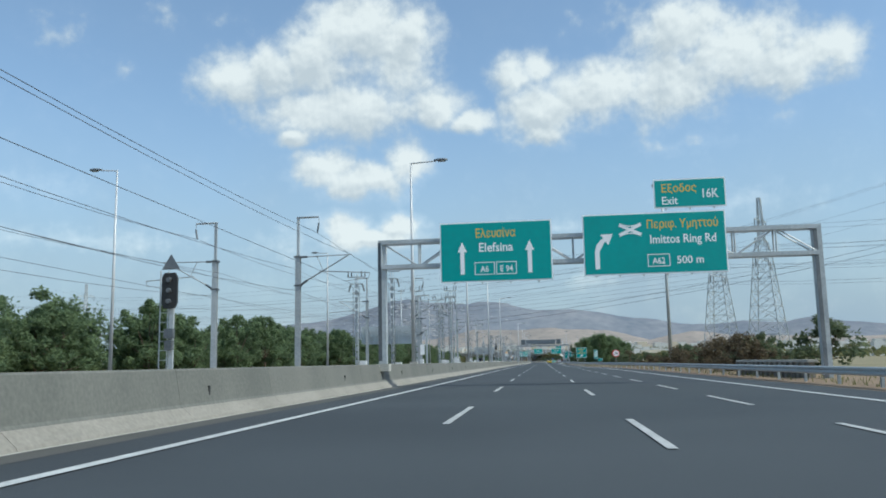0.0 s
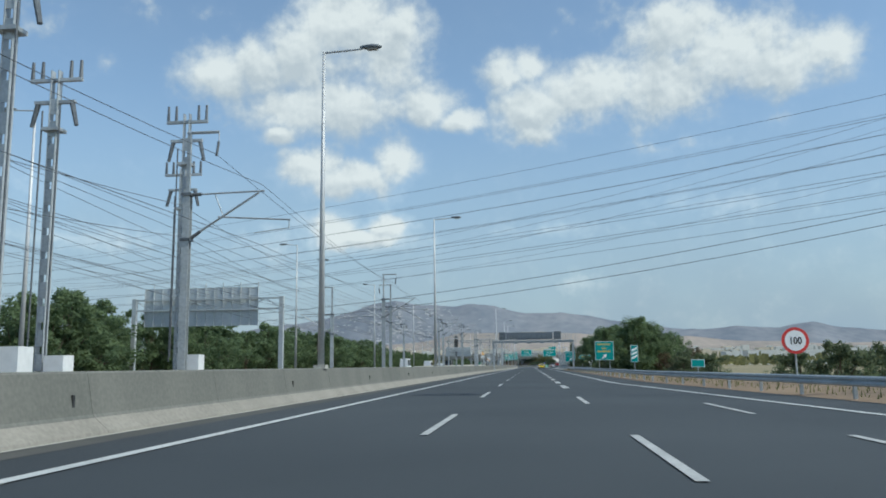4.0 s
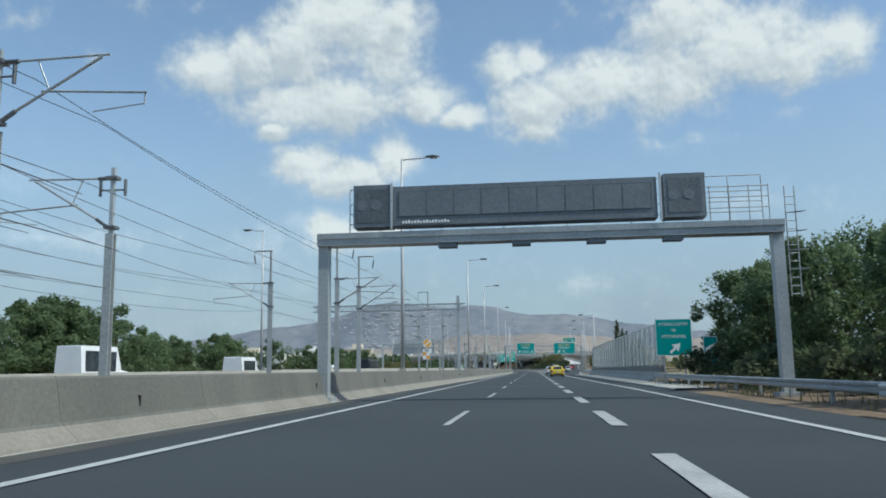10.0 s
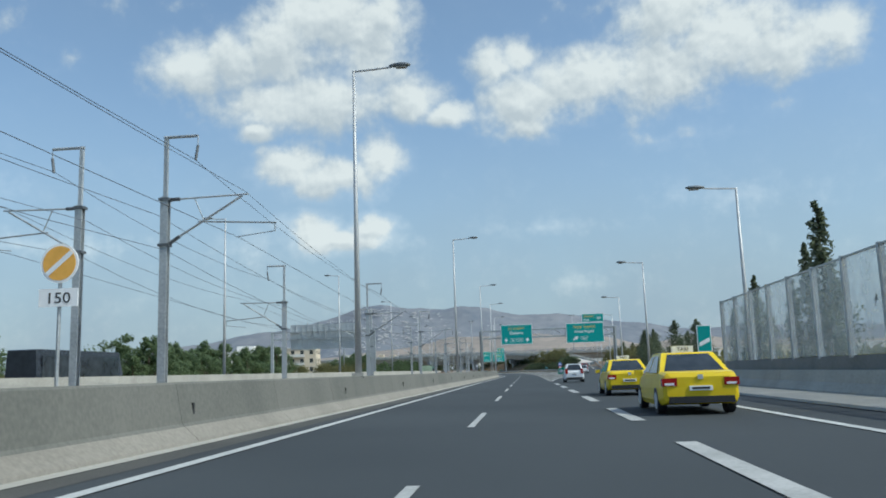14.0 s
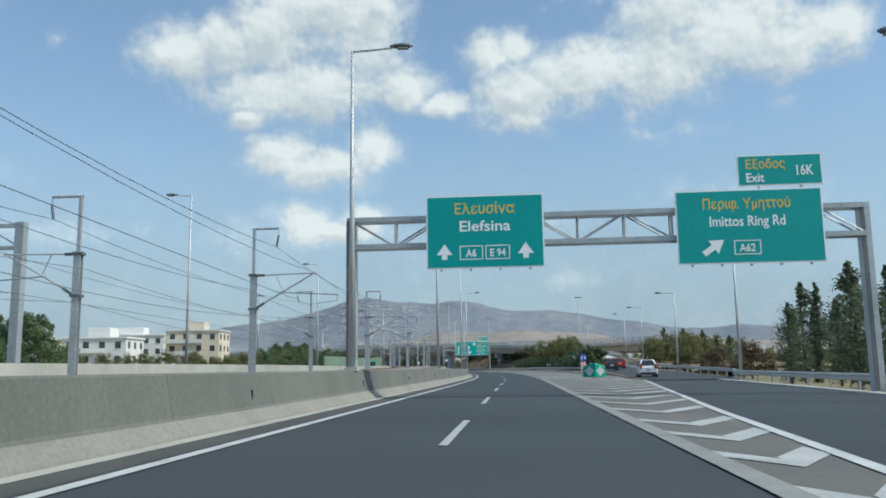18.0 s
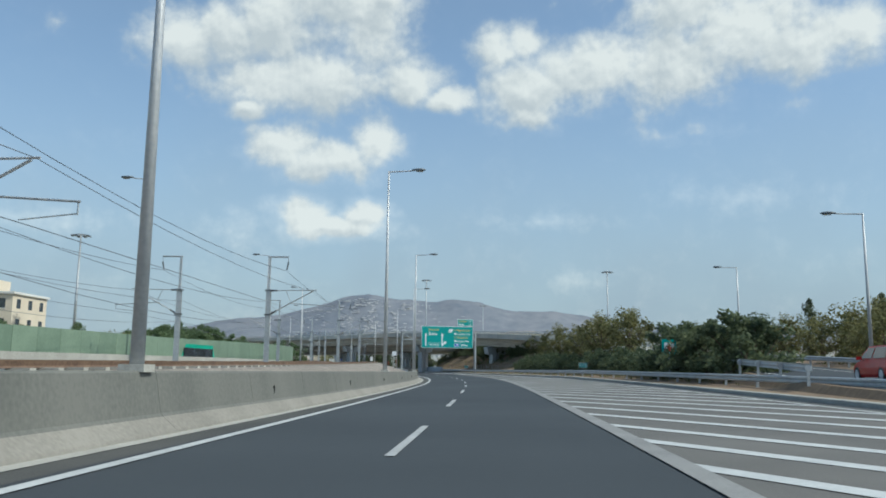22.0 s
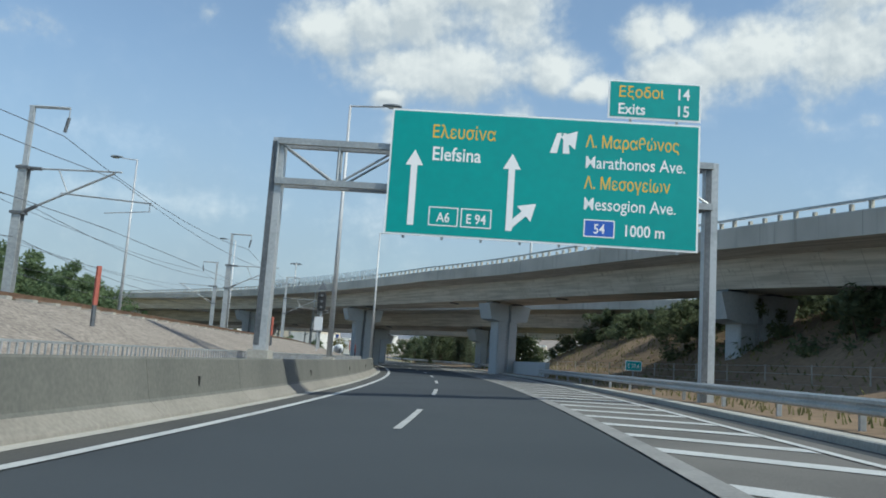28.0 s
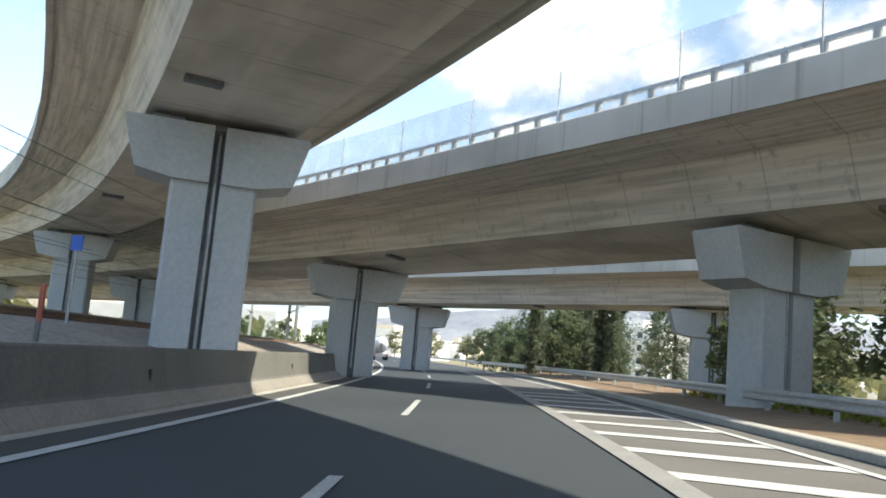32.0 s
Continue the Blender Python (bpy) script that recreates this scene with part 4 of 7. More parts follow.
def signal(label, s, d, top, kind=0):
    e = thing("railway_signal", label, "railway signal", "railway signals", at(s, d, 0.4), heading(s))
    Geo().box(-0.1, 0.1, -0.06, 0.06, 0, top - 0.2).make("post", STEEL, e)
    g = Geo()
    g.loft([[(0.42 * c * w, y, top - 0.9 + 0.75 * q) for c, q in ((-0.55, -1), (0.55, -1), (0.8, -0.7), (0.8, 0.7), (0.55, 1), (-0.55, 1), (-0.8, 0.7), (-0.8, -0.7))] for y, w in ((-0.30, 1.0), (-0.16, 1.0))])
    g.make("head", BLACK, e, "black signal head")
    for k in range(3):
        z = top - 1.35 + 0.45 * k
        Geo().rod((0, -0.42, z), (0, -0.30, z), 0.10, n=10).make("hood", DARKSTEEL, e)
    Geo().face([(-0.4, -0.2, top), (0.4, -0.2, top), (0, -0.2, top + 0.65)]).face([(0.4, -0.16, top), (-0.4, -0.16, top), (0, -0.16, top + 0.65)]).make("triangle_board", DARKSTEEL, e)
    Geo().box(-0.2, 0.2, -0.3, -0.1, top - 2.9, top - 2.5).box(-0.16, 0.16, -0.3, -0.1, top - 3.4, top - 3.0).make("lower_head", DARKSTEEL, e)
    g = Geo()
    for x in (-0.6, -0.25):
        g.rod((x, 0.15, 0.1), (x, 0.15, top), 0.03, n=5)
    for k in range(int(top / 0.4)):
        g.rod((-0.6, 0.15, 0.3 + 0.4 * k), (-0.25, 0.15, 0.3 + 0.4 * k), 0.018, n=4)
    g.make("ladder", STEEL, e)
    Geo().box(-0.35, 0.35, -0.25, 0.25, 0.0, 0.7).make("foundation", CONCL, e)
    return e


signal("black railway signal with ladder on a grey post", 87.5, -13.6, 4.9)
signal("black railway signal with triangle board above the head", 307.8, -12.2, 6.0)
signal("black railway signal with triangle board on the ballast", 763.2, -9.05, 5.6)

# boards beside the track
e = thing("speed_board", "white and orange railway speed board on a thin post", "railway sign", at=at(392, -10.4, 0.5))
Geo().rod((0, 0, 0), (0, 0, 3.0), 0.05, n=6).make("post", STEEL, e)
Geo().box(-0.42, 0.42, -0.05, -0.02, 1.9, 3.1).make("board", WHITE, e)
for x, z in ((-0.4, 2.35), (0.0, 1.95)):
    Geo().box(x, x + 0.4, -0.062, -0.052, z, z + 0.38).make("orange_square", ORANGE, e)
lettering("140", 0.36, (0, -0.055, 2.78), BLACK, e, align="CENTER")
e = thing("speed_disc", "orange railway disc with a white bar above a number plate", "railway sign", at=at(417.4, -13.6, 0.35))
Geo().rod((0, 0, 0), (0, 0, 5.2), 0.06, n=6).make("post", STEEL, e)
Geo().rod((0, -0.05, 4.7), (0, -0.09, 4.7), 0.64, n=28).make("rim", WHITE, e)
Geo().rod((0, -0.09, 4.7), (0, -0.10, 4.7), 0.56, n=28).make("disc", ORANGE, e)
Geo().block((0, -0.105, 4.7), (0.42, 0, 0.36), (0, 0.004, 0), (-0.05, 0, 0.06)).make("bar", WHITE, e)
Geo().box(-0.66, 0.66, -0.09, -0.05, 3.3, 3.88).make("plate", WHITE, e)
lettering("150", 0.5, (0, -0.095, 3.41), BLACK, e, align="CENTER", stretch=1.15)
for s, d, w, h, z in ((150, -12.2, 0.35, 0.6, 0.45), (755.6, -8.35, 0.31, 0.47, 0.8), (690, -8.2, 0.3, 0.3, 0.9), (803, -9.5, 0.2, 0.2, 1.0)):
    e = thing("track_board", "small railway board on a thin post", "railway sign", "small railway boards", at(s, d, z))
    Geo().rod((0, 0, 0), (0, 0, 2.4), 0.04, n=6).make("post", STEEL, e)
    Geo().box(-w, w, -0.05, -0.02, 2.3 - h, 2.3 + h).make("board", BLUE if s == 803 else WHITE, e)

# parapet of a culvert behind the guard rail
e = thing("culvert_parapet", "low pale concrete culvert parapet with ribs behind the guard rail", "parapet")
Geo().box(14.55, 14.85, 96, 110, -0.2, 0.82).make("wall", FOOT, e)
Geo().box(14.45, 14.95, 95.8, 110.2, 0.82, 0.95).make("coping", CONCL, e)
for k in range(15):
    Geo().box(14.42, 14.55, 96.2 + 0.97 * k, 96.45 + 0.97 * k, -0.2, 0.82).make("rib", FOOT, e)


# ---- sign gantries ----
def arrow_up(g, x, z, h, w=0.20, head=0.46, y=-0.01):
    """A white arrow pointing up, its foot at x, z."""
    k = z + h - min(0.5, h * 0.7)
    g.face([(x + a, y - 0.008, b) for a, b in ((-w / 2, z), (w / 2, z), (w / 2, k), (head / 2, k), (0, z + h), (-head / 2, k), (-w / 2, k))])
    return g


def slanted(g, x, z, L, ang, w=0.20, y=-0.01):
    c, q = math.cos(ang), math.sin(ang)
    t, n = Vector((c, 0, q)), Vector((-q, 0, c))
    o = Vector((x, y - 0.008, z))
    k = o + t * (L - 0.5)
    g.face([o - n * w / 2, k - n * w / 2, k - n * 0.32, o + t * L, k + n * 0.32, k + n * w / 2, o + n * w / 2])
    return g


def panel(parent, x0, x1, z0, z1, name="sign_panel"):
    """A green sheet with white rim and stiffeners behind; its own axes start at its lower left corner."""
    p = Geo().box(x0, x1, 0.0, 0.05, z0, z1).make(name, WHITE, parent)
    Geo().box(x0 + 0.06, x1 - 0.06, -0.008, 0.0, z0 + 0.06, z1 - 0.06).make("green_face", GREEN, p)
    n = max(2, int((x1 - x0) / 1.1))
    for k in range(n):
        x = x0 + (x1 - x0) * (k + 0.5) / n
        Geo().box(x - 0.04, x + 0.04, 0.05, 0.14, z0 - 0.08, z1).make("stiffener", SIGNBACK, p)
    return p


def badge(text, x, z, w, h, p, fill=None, size=0.42):
    """A route number in a white frame."""
    g = Geo()
    t = 0.035
    for a, b, c, d in ((x, x + w, z, z + t), (x, x + w, z + h - t, z + h), (x, x + t, z, z + h), (x + w - t, x + w, z, z + h)):
        g.box(a, b, -0.016, -0.008, c, d)
    g.make("badge_frame", WHITE, p)
    if fill:
        Geo().box(x + t, x + w - t, -0.013, -0.008, z + t, z + h - t).make("badge_field", fill, p)
    lettering(text, size, (x + w / 2, -0.014, z + h * 0.22), WHITE, p, align="CENTER", stretch=0.85, bold=0.006)


def gantry(label, s, xl, xr, zlow, zhigh, group="sign gantries"):
    """Two boxed lattice posts and a truss beam of four chords across the road."""
    e = thing("sign_gantry", label, "sign gantry", group, on(s, 0), heading(s))
    for x, foot in ((xl, 1.0), (xr, -0.2)):
        post = Geo().box(x - 0.19, x + 0.19, 0.34, 0.76, foot, zhigh + 0.12).make("post", STEEL, e)
        Geo().box(x - 0.2, x - 0.02, 0.325, 0.34, foot + 0.3, zhigh).make("flange", DARKSTEEL, post)
        Geo().box(x - 0.32, x + 0.32, 0.2, 0.9, foot - 0.2, foot + 0.16).make("foot_plate", CONCL, post)
    g = Geo()
    for y in (0.3, 0.8):
        for z in (zlow, zhigh):
            g.box(xl, xr, y - 0.08, y + 0.08, z - 0.10, z + 0.10)
        n = int((xr - xl) / 1.75)
        for k in range(n):
            x, w = xl + (xr - xl) * k / n, (xr - xl) / n
            g.rod((x, y, zlow if k % 2 else zhigh), (x + w, y, zhigh if k % 2 else zlow), 0.04, n=5)
            g.rod((x, y, zlow), (x, y, zhigh), 0.045, n=5)
    g.make("truss", STEEL, e)
    return e


# gantry ahead of the exit, 500 m board
e = gantry("grey steel gantry with two green destination boards", 94.2, -5.95, 15.0, 5.95, 7.2)
p = panel(e, -2.95, 2.54, 5.03, 8.0)
lettering("Ελευσίνα", 0.62, (-0.2, -0.012, 7.22), YELLOW, p, align="CENTER", stretch=0.72, bold=0.003)
lettering("Elefsina", 0.62, (-0.2, -0.012, 6.52), WHITE, p, align="CENTER", stretch=0.92, bold=0.008)
for x in (-1.85, 1.45):
    arrow_up(Geo(), x, 5.42, 1.6).make("arrow", WHITE, p)
badge("A6", -1.25, 5.38, 0.98, 0.62, p)
badge("E 94", -0.2, 5.38, 1.0, 0.62, p)
p = panel(e, 4.04, 10.77, 5.15, 8.12)
lettering("Περιφ. Υμηττού", 0.58, (8.75, -0.012, 7.35), YELLOW, p, align="CENTER", stretch=0.80, bold=0.003)
lettering("Imittos Ring Rd", 0.58, (8.75, -0.012, 6.62), WHITE, p, align="CENTER", stretch=0.86, bold=0.008)
badge("A62", 7.05, 5.5, 1.05, 0.6, p)
lettering("500 m", 0.5, (8.4, -0.012, 5.62), WHITE, p, bold=0.008)
g = Geo().box(4.58, 4.80, -0.016, -0.008, 5.45, 6.3)
g.face([(4.58, -0.016, 6.3), (4.80, -0.016, 6.3), (5.05, -0.016, 6.75), (4.9, -0.016, 6.9), (4.68, -0.016, 6.65)])
g.make("arrow_stem", WHITE, p)
slanted(Geo(), 4.95, 6.8, 0.62, 0.6, 0.2).make("arrow", WHITE, p)
g = Geo()
for sx, dy in ((-1, 0.0), (1, 0.006)):
    g.block((6.3, -0.014 - dy, 7.32), (0.52, 0, 0.24 * sx), (0, 0.003, 0), (-0.03 * sx, 0, 0.06))
for q in (-1, 1):
    for k in range(6):
        a, b = -0.5 + k / 6, -0.5 + (k + 1) / 6
        h = lambda u: 7.32 + q * (0.17 + 0.55 * u * u)
        g.face([(6.3 + a, -0.027, h(a) - 0.03), (6.3 + b, -0.027, h(b) - 0.03), (6.3 + b, -0.027, h(b) + 0.03), (6.3 + a, -0.027, h(a) + 0.03)])
g.make("interchange_symbol", WHITE, p)
p = panel(e, 7.5, 10.88, 8.3, 9.72, "exit_panel")
lettering("Εξοδος", 0.55, (7.85, -0.012, 9.08), YELLOW, p, stretch=0.88, bold=0.003)
lettering("Exit", 0.55, (7.85, -0.012, 8.48), WHITE, p, stretch=0.9, bold=0.008)
lettering("16K", 0.62, (9.7, -0.012, 8.75), WHITE, p, stretch=0.8, bold=0.008)

# gantry at the exit
e = gantry("grey steel gantry with green boards over the exit", 515.4, -5.42, 14.6, 6.05, 7.15)
p = panel(e, -2.32, 2.34, 5.03, 7.97)
lettering("Ελευσίνα", 0.6, (0, -0.012, 7.22), YELLOW, p, align="CENTER", stretch=0.9, bold=0.003)
lettering("Elefsina", 0.6, (0, -0.012, 6.52), WHITE, p, align="CENTER", stretch=1.15, bold=0.006)
for x in (-1.6, 1.6):
    arrow_up(Geo(), x, 5.4, 0.62, 0.22, 0.62).make("arrow", WHITE, p)
badge("A6", -1.0, 5.38, 0.92, 0.56, p)
badge("E 94", 0.02, 5.38, 0.96, 0.56, p)
p = panel(e, 7.42, 12.95, 4.95, 7.85)
lettering("Περιφ. Υμηττού", 0.56, (10.1, -0.012, 7.1), YELLOW, p, align="CENTER", stretch=0.82, bold=0.003)
lettering("Imittos Ring Rd", 0.56, (10.1, -0.012, 6.42), WHITE, p, align="CENTER", stretch=0.82, bold=0.008)
badge("A62", 9.55, 5.3, 1.0, 0.56, p)
slanted(Geo(), 8.4, 5.35, 0.95, 0.6, 0.22).make("arrow", WHITE, p)
p = panel(e, 9.85, 13.05, 7.95, 9.2, "exit_panel")
lettering("Εξοδος", 0.5, (10.15, -0.012, 8.65), YELLOW, p, stretch=0.88, bold=0.003)
lettering("Exit", 0.5, (10.15, -0.012, 8.12), WHITE, p, stretch=0.9, bold=0.008)
lettering("16K", 0.56, (12.0, -0.012, 8.35), WHITE, p, stretch=0.75, bold=0.008)

# gantry before the bridges
e = gantry("grey steel gantry with one wide green destination board", 723.6, -5.5, 8.25, 6.5, 7.8)
p = panel(e, -1.9, 7.75, 4.98, 9.0)
lettering("Ελευσίνα", 0.58, (-0.62, -0.012, 8.12), YELLOW, p, stretch=0.78, bold=0.003)
lettering("Elefsina", 0.62, (-0.58, -0.012, 7.4), WHITE, p, stretch=0.84, bold=0.008)
arrow_up(Geo(), -1.1, 5.3, 2.4, 0.2, 0.55).make("arrow", WHITE, p)
arrow_up(Geo(), 1.95, 5.3, 2.45, 0.2, 0.55).make("arrow", WHITE, p)
slanted(Geo(), 1.95, 5.45, 1.1, 0.75, 0.2, -0.014).make("arrow", WHITE, p)
badge("A6", -0.55, 5.32, 0.92, 0.6, p)
badge("E 94", 0.45, 5.32, 0.95, 0.6, p)
LIST = (("Λ. Μαραθώνος", YELLOW), ("Marathonos Ave.", WHITE), ("Λ. Μεσογείων", YELLOW), ("Messogion Ave.", WHITE))
for k, (t, m) in enumerate(LIST):
    lettering(t, 0.55, (4.2, -0.012, 8.1 - 0.66 * k), m, p, stretch=0.82 if k % 2 else 0.74, bold=0.003)
badge("54", 4.25, 5.27, 0.95, 0.55, p, BLUE)
lettering("1000 m", 0.5, (5.45, -0.012, 5.36), WHITE, p, stretch=0.85, bold=0.008)
g = Geo().face([(3.1, -0.016, 7.85), (3.32, -0.016, 7.85), (3.45, -0.016, 8.5), (3.3, -0.016, 8.5)]).face([(3.5, -0.016, 7.85), (3.72, -0.016, 7.85), (3.6, -0.016, 8.5), (3.5, -0.016, 8.5)])
slanted(g, 3.55, 8.1, 0.62, 0.9, 0.16)
g.make("exit_symbol", WHITE, p)
p = panel(e, 4.85, 7.75, 9.1, 10.35, "exit_panel")
lettering("Εξοδοι", 0.5, (5.15, -0.012, 9.8), YELLOW, p, stretch=0.9, bold=0.003)
lettering("Exits", 0.5, (5.15, -0.012, 9.25), WHITE, p, stretch=0.9, bold=0.008)
lettering("14", 0.5, (6.95, -0.012, 9.8), WHITE, p, stretch=0.9, bold=0.008)
lettering("15", 0.5, (6.95, -0.012, 9.25), WHITE, p, stretch=0.9, bold=0.008)

# variable message sign gantry
e = thing("message_sign_gantry", "grey steel gantry with a dark variable message display", "sign gantry", at=(0, 328.5, 0))
for x in (-6.1, 10.9):
    Geo().box(x - 0.2, x + 0.2, 0.5, 0.95, -0.3, 6.4).box(x - 0.4, x + 0.4, 0.3, 1.15, -0.3, 0.2).make("post", STEEL, e)
Geo().box(-6.3, 11.1, 0.3, 1.1, 5.95, 6.35).box(-6.3, 11.1, 0.25, 0.3, 6.2, 6.42).make("beam", STEEL, e)
v = Geo().box(-3.3, 6.6, 0.2, 1.0, 6.62, 8.15).make("display", VMSGREY, e, "dark grey display housing")
Geo().box(-3.1, 6.4, 0.17, 0.2, 6.95, 7.95).make("display_face", DARKSTEEL, v)
for k in range(9):
    Geo().box(-3.05 + 1.05 * k, -2.05 + 1.05 * k, 0.16, 0.175, 6.98, 7.92).make("matrix_module", VMSGREY, v)
g = Geo()
for k in range(16):
    g.box(-2.95 + 0.115 * k, -2.87 + 0.115 * k, 0.16, 0.17, 6.7, 6.78 + 0.02 * (k % 3))
g.make("maker_mark", WHITE, v)
for x in (-4.85, 6.85):
    b = Geo().box(x, x + 1.5, 0.2, 1.0, 6.6, 8.25).make("lane_display", VMSGREY, e, "square grey lane display housing")
    Geo().box(x + 0.15, x + 1.35, 0.18, 0.2, 6.78, 8.08).make("display_face", DARKSTEEL, b)
    for q in (x + 0.35, x + 0.9):
        Geo().rod((q, 0.185, 7.45), (q, 0.165, 7.45), 0.2, n=14).make("lens", VMSGREY, b)
for x in (-3.4, 6.68):
    Geo().box(x, x + 0.08, 0.15, 0.2, 6.5, 8.3).make("bracket", SIGNBACK, e)
g = Geo()
for z in (6.9, 7.3, 7.7, 8.3):
    g.rod((-5.2, 1.15, z), (10.6, 1.15, z), 0.022, n=5)
for k in range(14):
    x = -5.2 + 15.8 * k / 13
    g.rod((x, 1.15, 6.3), (x, 1.15, 8.3), 0.022, n=5)
for z in (6.9, 7.3, 7.7):
    g.rod((8.4, 0.3, z), (10.6, 0.3, z), 0.022, n=5)
for x in (8.5, 9.2, 9.9, 10.6):
    g.rod((x, 0.3, 6.3), (x, 0.3, 7.75), 0.022, n=5)
g.make("railing", STEEL, e)
g = Geo()
for x in (11.25, 11.6):
    g.rod((x, 0.6, 3.6), (x, 0.6, 7.7), 0.025, n=5)
for k in range(13):
    g.rod((11.25, 0.6, 3.7 + 0.3 * k), (11.6, 0.6, 3.7 + 0.3 * k), 0.018, n=5)
for k in range(4):
    z = 4.6 + 0.7 * k
    g.rod((11.25, 0.6, z), (11.85, 0.3, z), 0.018, n=5).rod((11.6, 0.6, z), (11.85, 0.3, z), 0.018, n=5)
g.make("ladder", STEEL, e)
for k in range(4):
    x = -1.6 + 2.8 * k
    Geo().box(x, x + 0.7, 0.35, 0.9, 5.78, 5.95).make("junction_box", VMSGREY, e)


# ---- boards beside the road ----
def side_board(label, x, y, w, z0, z1, legs=2, group="roadside boards"):
    e = thing("road_sign", label, "road sign", group, (x, y, 0))
    for k in range(legs):
        q = w * (0.5 if legs == 1 else 0.22 + 0.56 * k)
        Geo().rod((q, 0.12, -0.2), (q, 0.12, z1 - 0.1), 0.05, n=7).make("post", STEEL, e)
    Geo().box(0, w, 0.0, 0.05, z0, z1).make("rim", WHITE, e)
    Geo().box(0.05, w - 0.05, -0.008, 0.0, z0 + 0.05, z1 - 0.05).make("green_face", GREEN, e)
    return e


def bars(e, rows, material):
    for x, z, w, h in rows:
        g = Geo()
        n = int(w / (h * 0.72))
        for k in range(n):
            g.box(x + w * k / n, x + w * (k + 0.62) / n, -0.016, -0.008, z + (0.0 if k % 3 else h * 0.1), z + h * (0.9 if k % 2 else 1.0))
        g.make("lettering", material, e)


e = side_board("green board with yellow text and a white arrow", 11.0, 271.5, 2.62, 1.75, 4.4)
bars(e, ((0.35, 3.85, 1.9, 0.26), (0.95, 3.3, 0.7, 0.24), (0.35, 2.85, 1.9, 0.26)), YELLOW)
slanted(Geo(), 0.95, 1.95, 0.95, 0.75, 0.16).make("arrow", WHITE, e)
e = side_board("green board with yellow text among the trees", 11.43, 315.0, 2.05, 1.55, 3.0)
bars(e, ((0.2, 2.55, 1.6, 0.2), (0.4, 2.15, 1.2, 0.2), (0.4, 1.75, 1.2, 0.2)), YELLOW)
e = side_board("green board reading Athina-Center via Imittos Ring", 10.28, 355.8, 2.45, 1.9, 4.42)
for k, t in enumerate(("ATHINA-CENTER", "VIA", "IMITTOS RING")):
    lettering(t, 0.30, (1.22, -0.012, 3.95 - 0.42 * k), WHITE, e, align="CENTER", stretch=0.85)
slanted(Geo(), 0.95, 2.1, 0.95, 0.75, 0.16).make("arrow", WHITE, e)
for x, y, z0, z1, n in ((14.95, 262.9, 1.4, 3.6, 3), (13.6, 356.5, 1.3, 3.2, 2), (12.97, 450, 2.0, 3.8, 1)):
    e = side_board("narrow green countdown board with slanted white bars", x, y, 0.95, z0, z1, 1, "exit countdown boards")
    for k in range(n):
        z = z0 + 0.35 + 0.5 * k
        Geo().face([(0.12, -0.012, z), (0.83, -0.012, z + 0.35), (0.83, -0.012, z + 0.62), (0.12, -0.012, z + 0.27)]).make("bar", WHITE, e)
e = thing("speed_limit_sign", "round white speed limit sign with red rim", "road sign", at=(14.2, 193.4, 0))
Geo().rod((0, 0.1, -0.2), (0, 0.1, 2.7), 0.04, n=7).make("post", STEEL, e)
Geo().rod((0, 0.05, 2.15), (0, 0.0, 2.15), 0.62, n=28).make("rim", RED, e)
Geo().rod((0, 0.0, 2.15), (0, -0.01, 2.15), 0.48, n=28).make("disc", WHITE, e)
lettering("100", 0.46, (0, -0.014, 1.99), BLACK, e, align="CENTER", stretch=0.85, bold=0.01)
for s, d, t in ((70, 15.6, "37"), (208, 12.6, "37"), (312, 13.9, "37"), (657.0, 12.2, "E 37.5"), (740.2, 9.75, "E 37.4"), (690, 17.5, "")):
    x, y, z = on(s, d)
    e = thing("distance_board", "small green kilometre board on a short post", "road sign", "kilometre boards", (x, y, z), heading(s))
    Geo().rod((0, 0.05, -0.2), (0, 0.05, 0.9), 0.03, n=6).make("post", STEEL, e)
    Geo().box(-0.42, 0.42, 0.0, 0.03, 0.9, 1.4).make("rim", WHITE, e)
    Geo().box(-0.39, 0.39, -0.006, 0.0, 0.93, 1.37).make("green_face", GREEN, e)
    if t.startswith("E"):
        lettering(t, 0.3, (0, -0.01, 1.04), WHITE, e, align="CENTER", stretch=0.8)
e = thing("hydrant_sign", "green board with a red hydrant on white", "road sign", at=on(629, 13.7, 0.2), turn=heading(629))
Geo().rod((0, 0.05, -0.2), (0, 0.05, 1.7), 0.04, n=6).make("post", STEEL, e)
Geo().box(-0.5, 0.5, 0.0, 0.03, 1.6, 2.7).make("green_face", GREEN, e)
Geo().box(-0.33, 0.33, -0.008, 0.0, 1.78, 2.45).make("white_field", WHITE, e)
Geo().box(-0.06, 0.06, -0.014, -0.008, 1.85, 2.35).box(-0.16, 0.16, -0.014, -0.008, 2.05, 2.14).box(-0.12, 0.12, -0.014, -0.008, 1.85, 1.92).make("hydrant", RED, e)
e = thing("emergency_phone", "white roadside emergency call post", "emergency phone", at=(12.4, 300.0, 0))
Geo().box(-0.18, 0.18, -0.15, 0.15, -0.1, 1.5).make("column", WHITE, e)
Geo().box(-0.3, 0.3, -0.25, 0.2, 1.45, 2.0).make("hood", WHITE, e)
Geo().box(-0.2, 0.2, -0.26, -0.25, 1.55, 1.9).make("opening", BLACK, e)

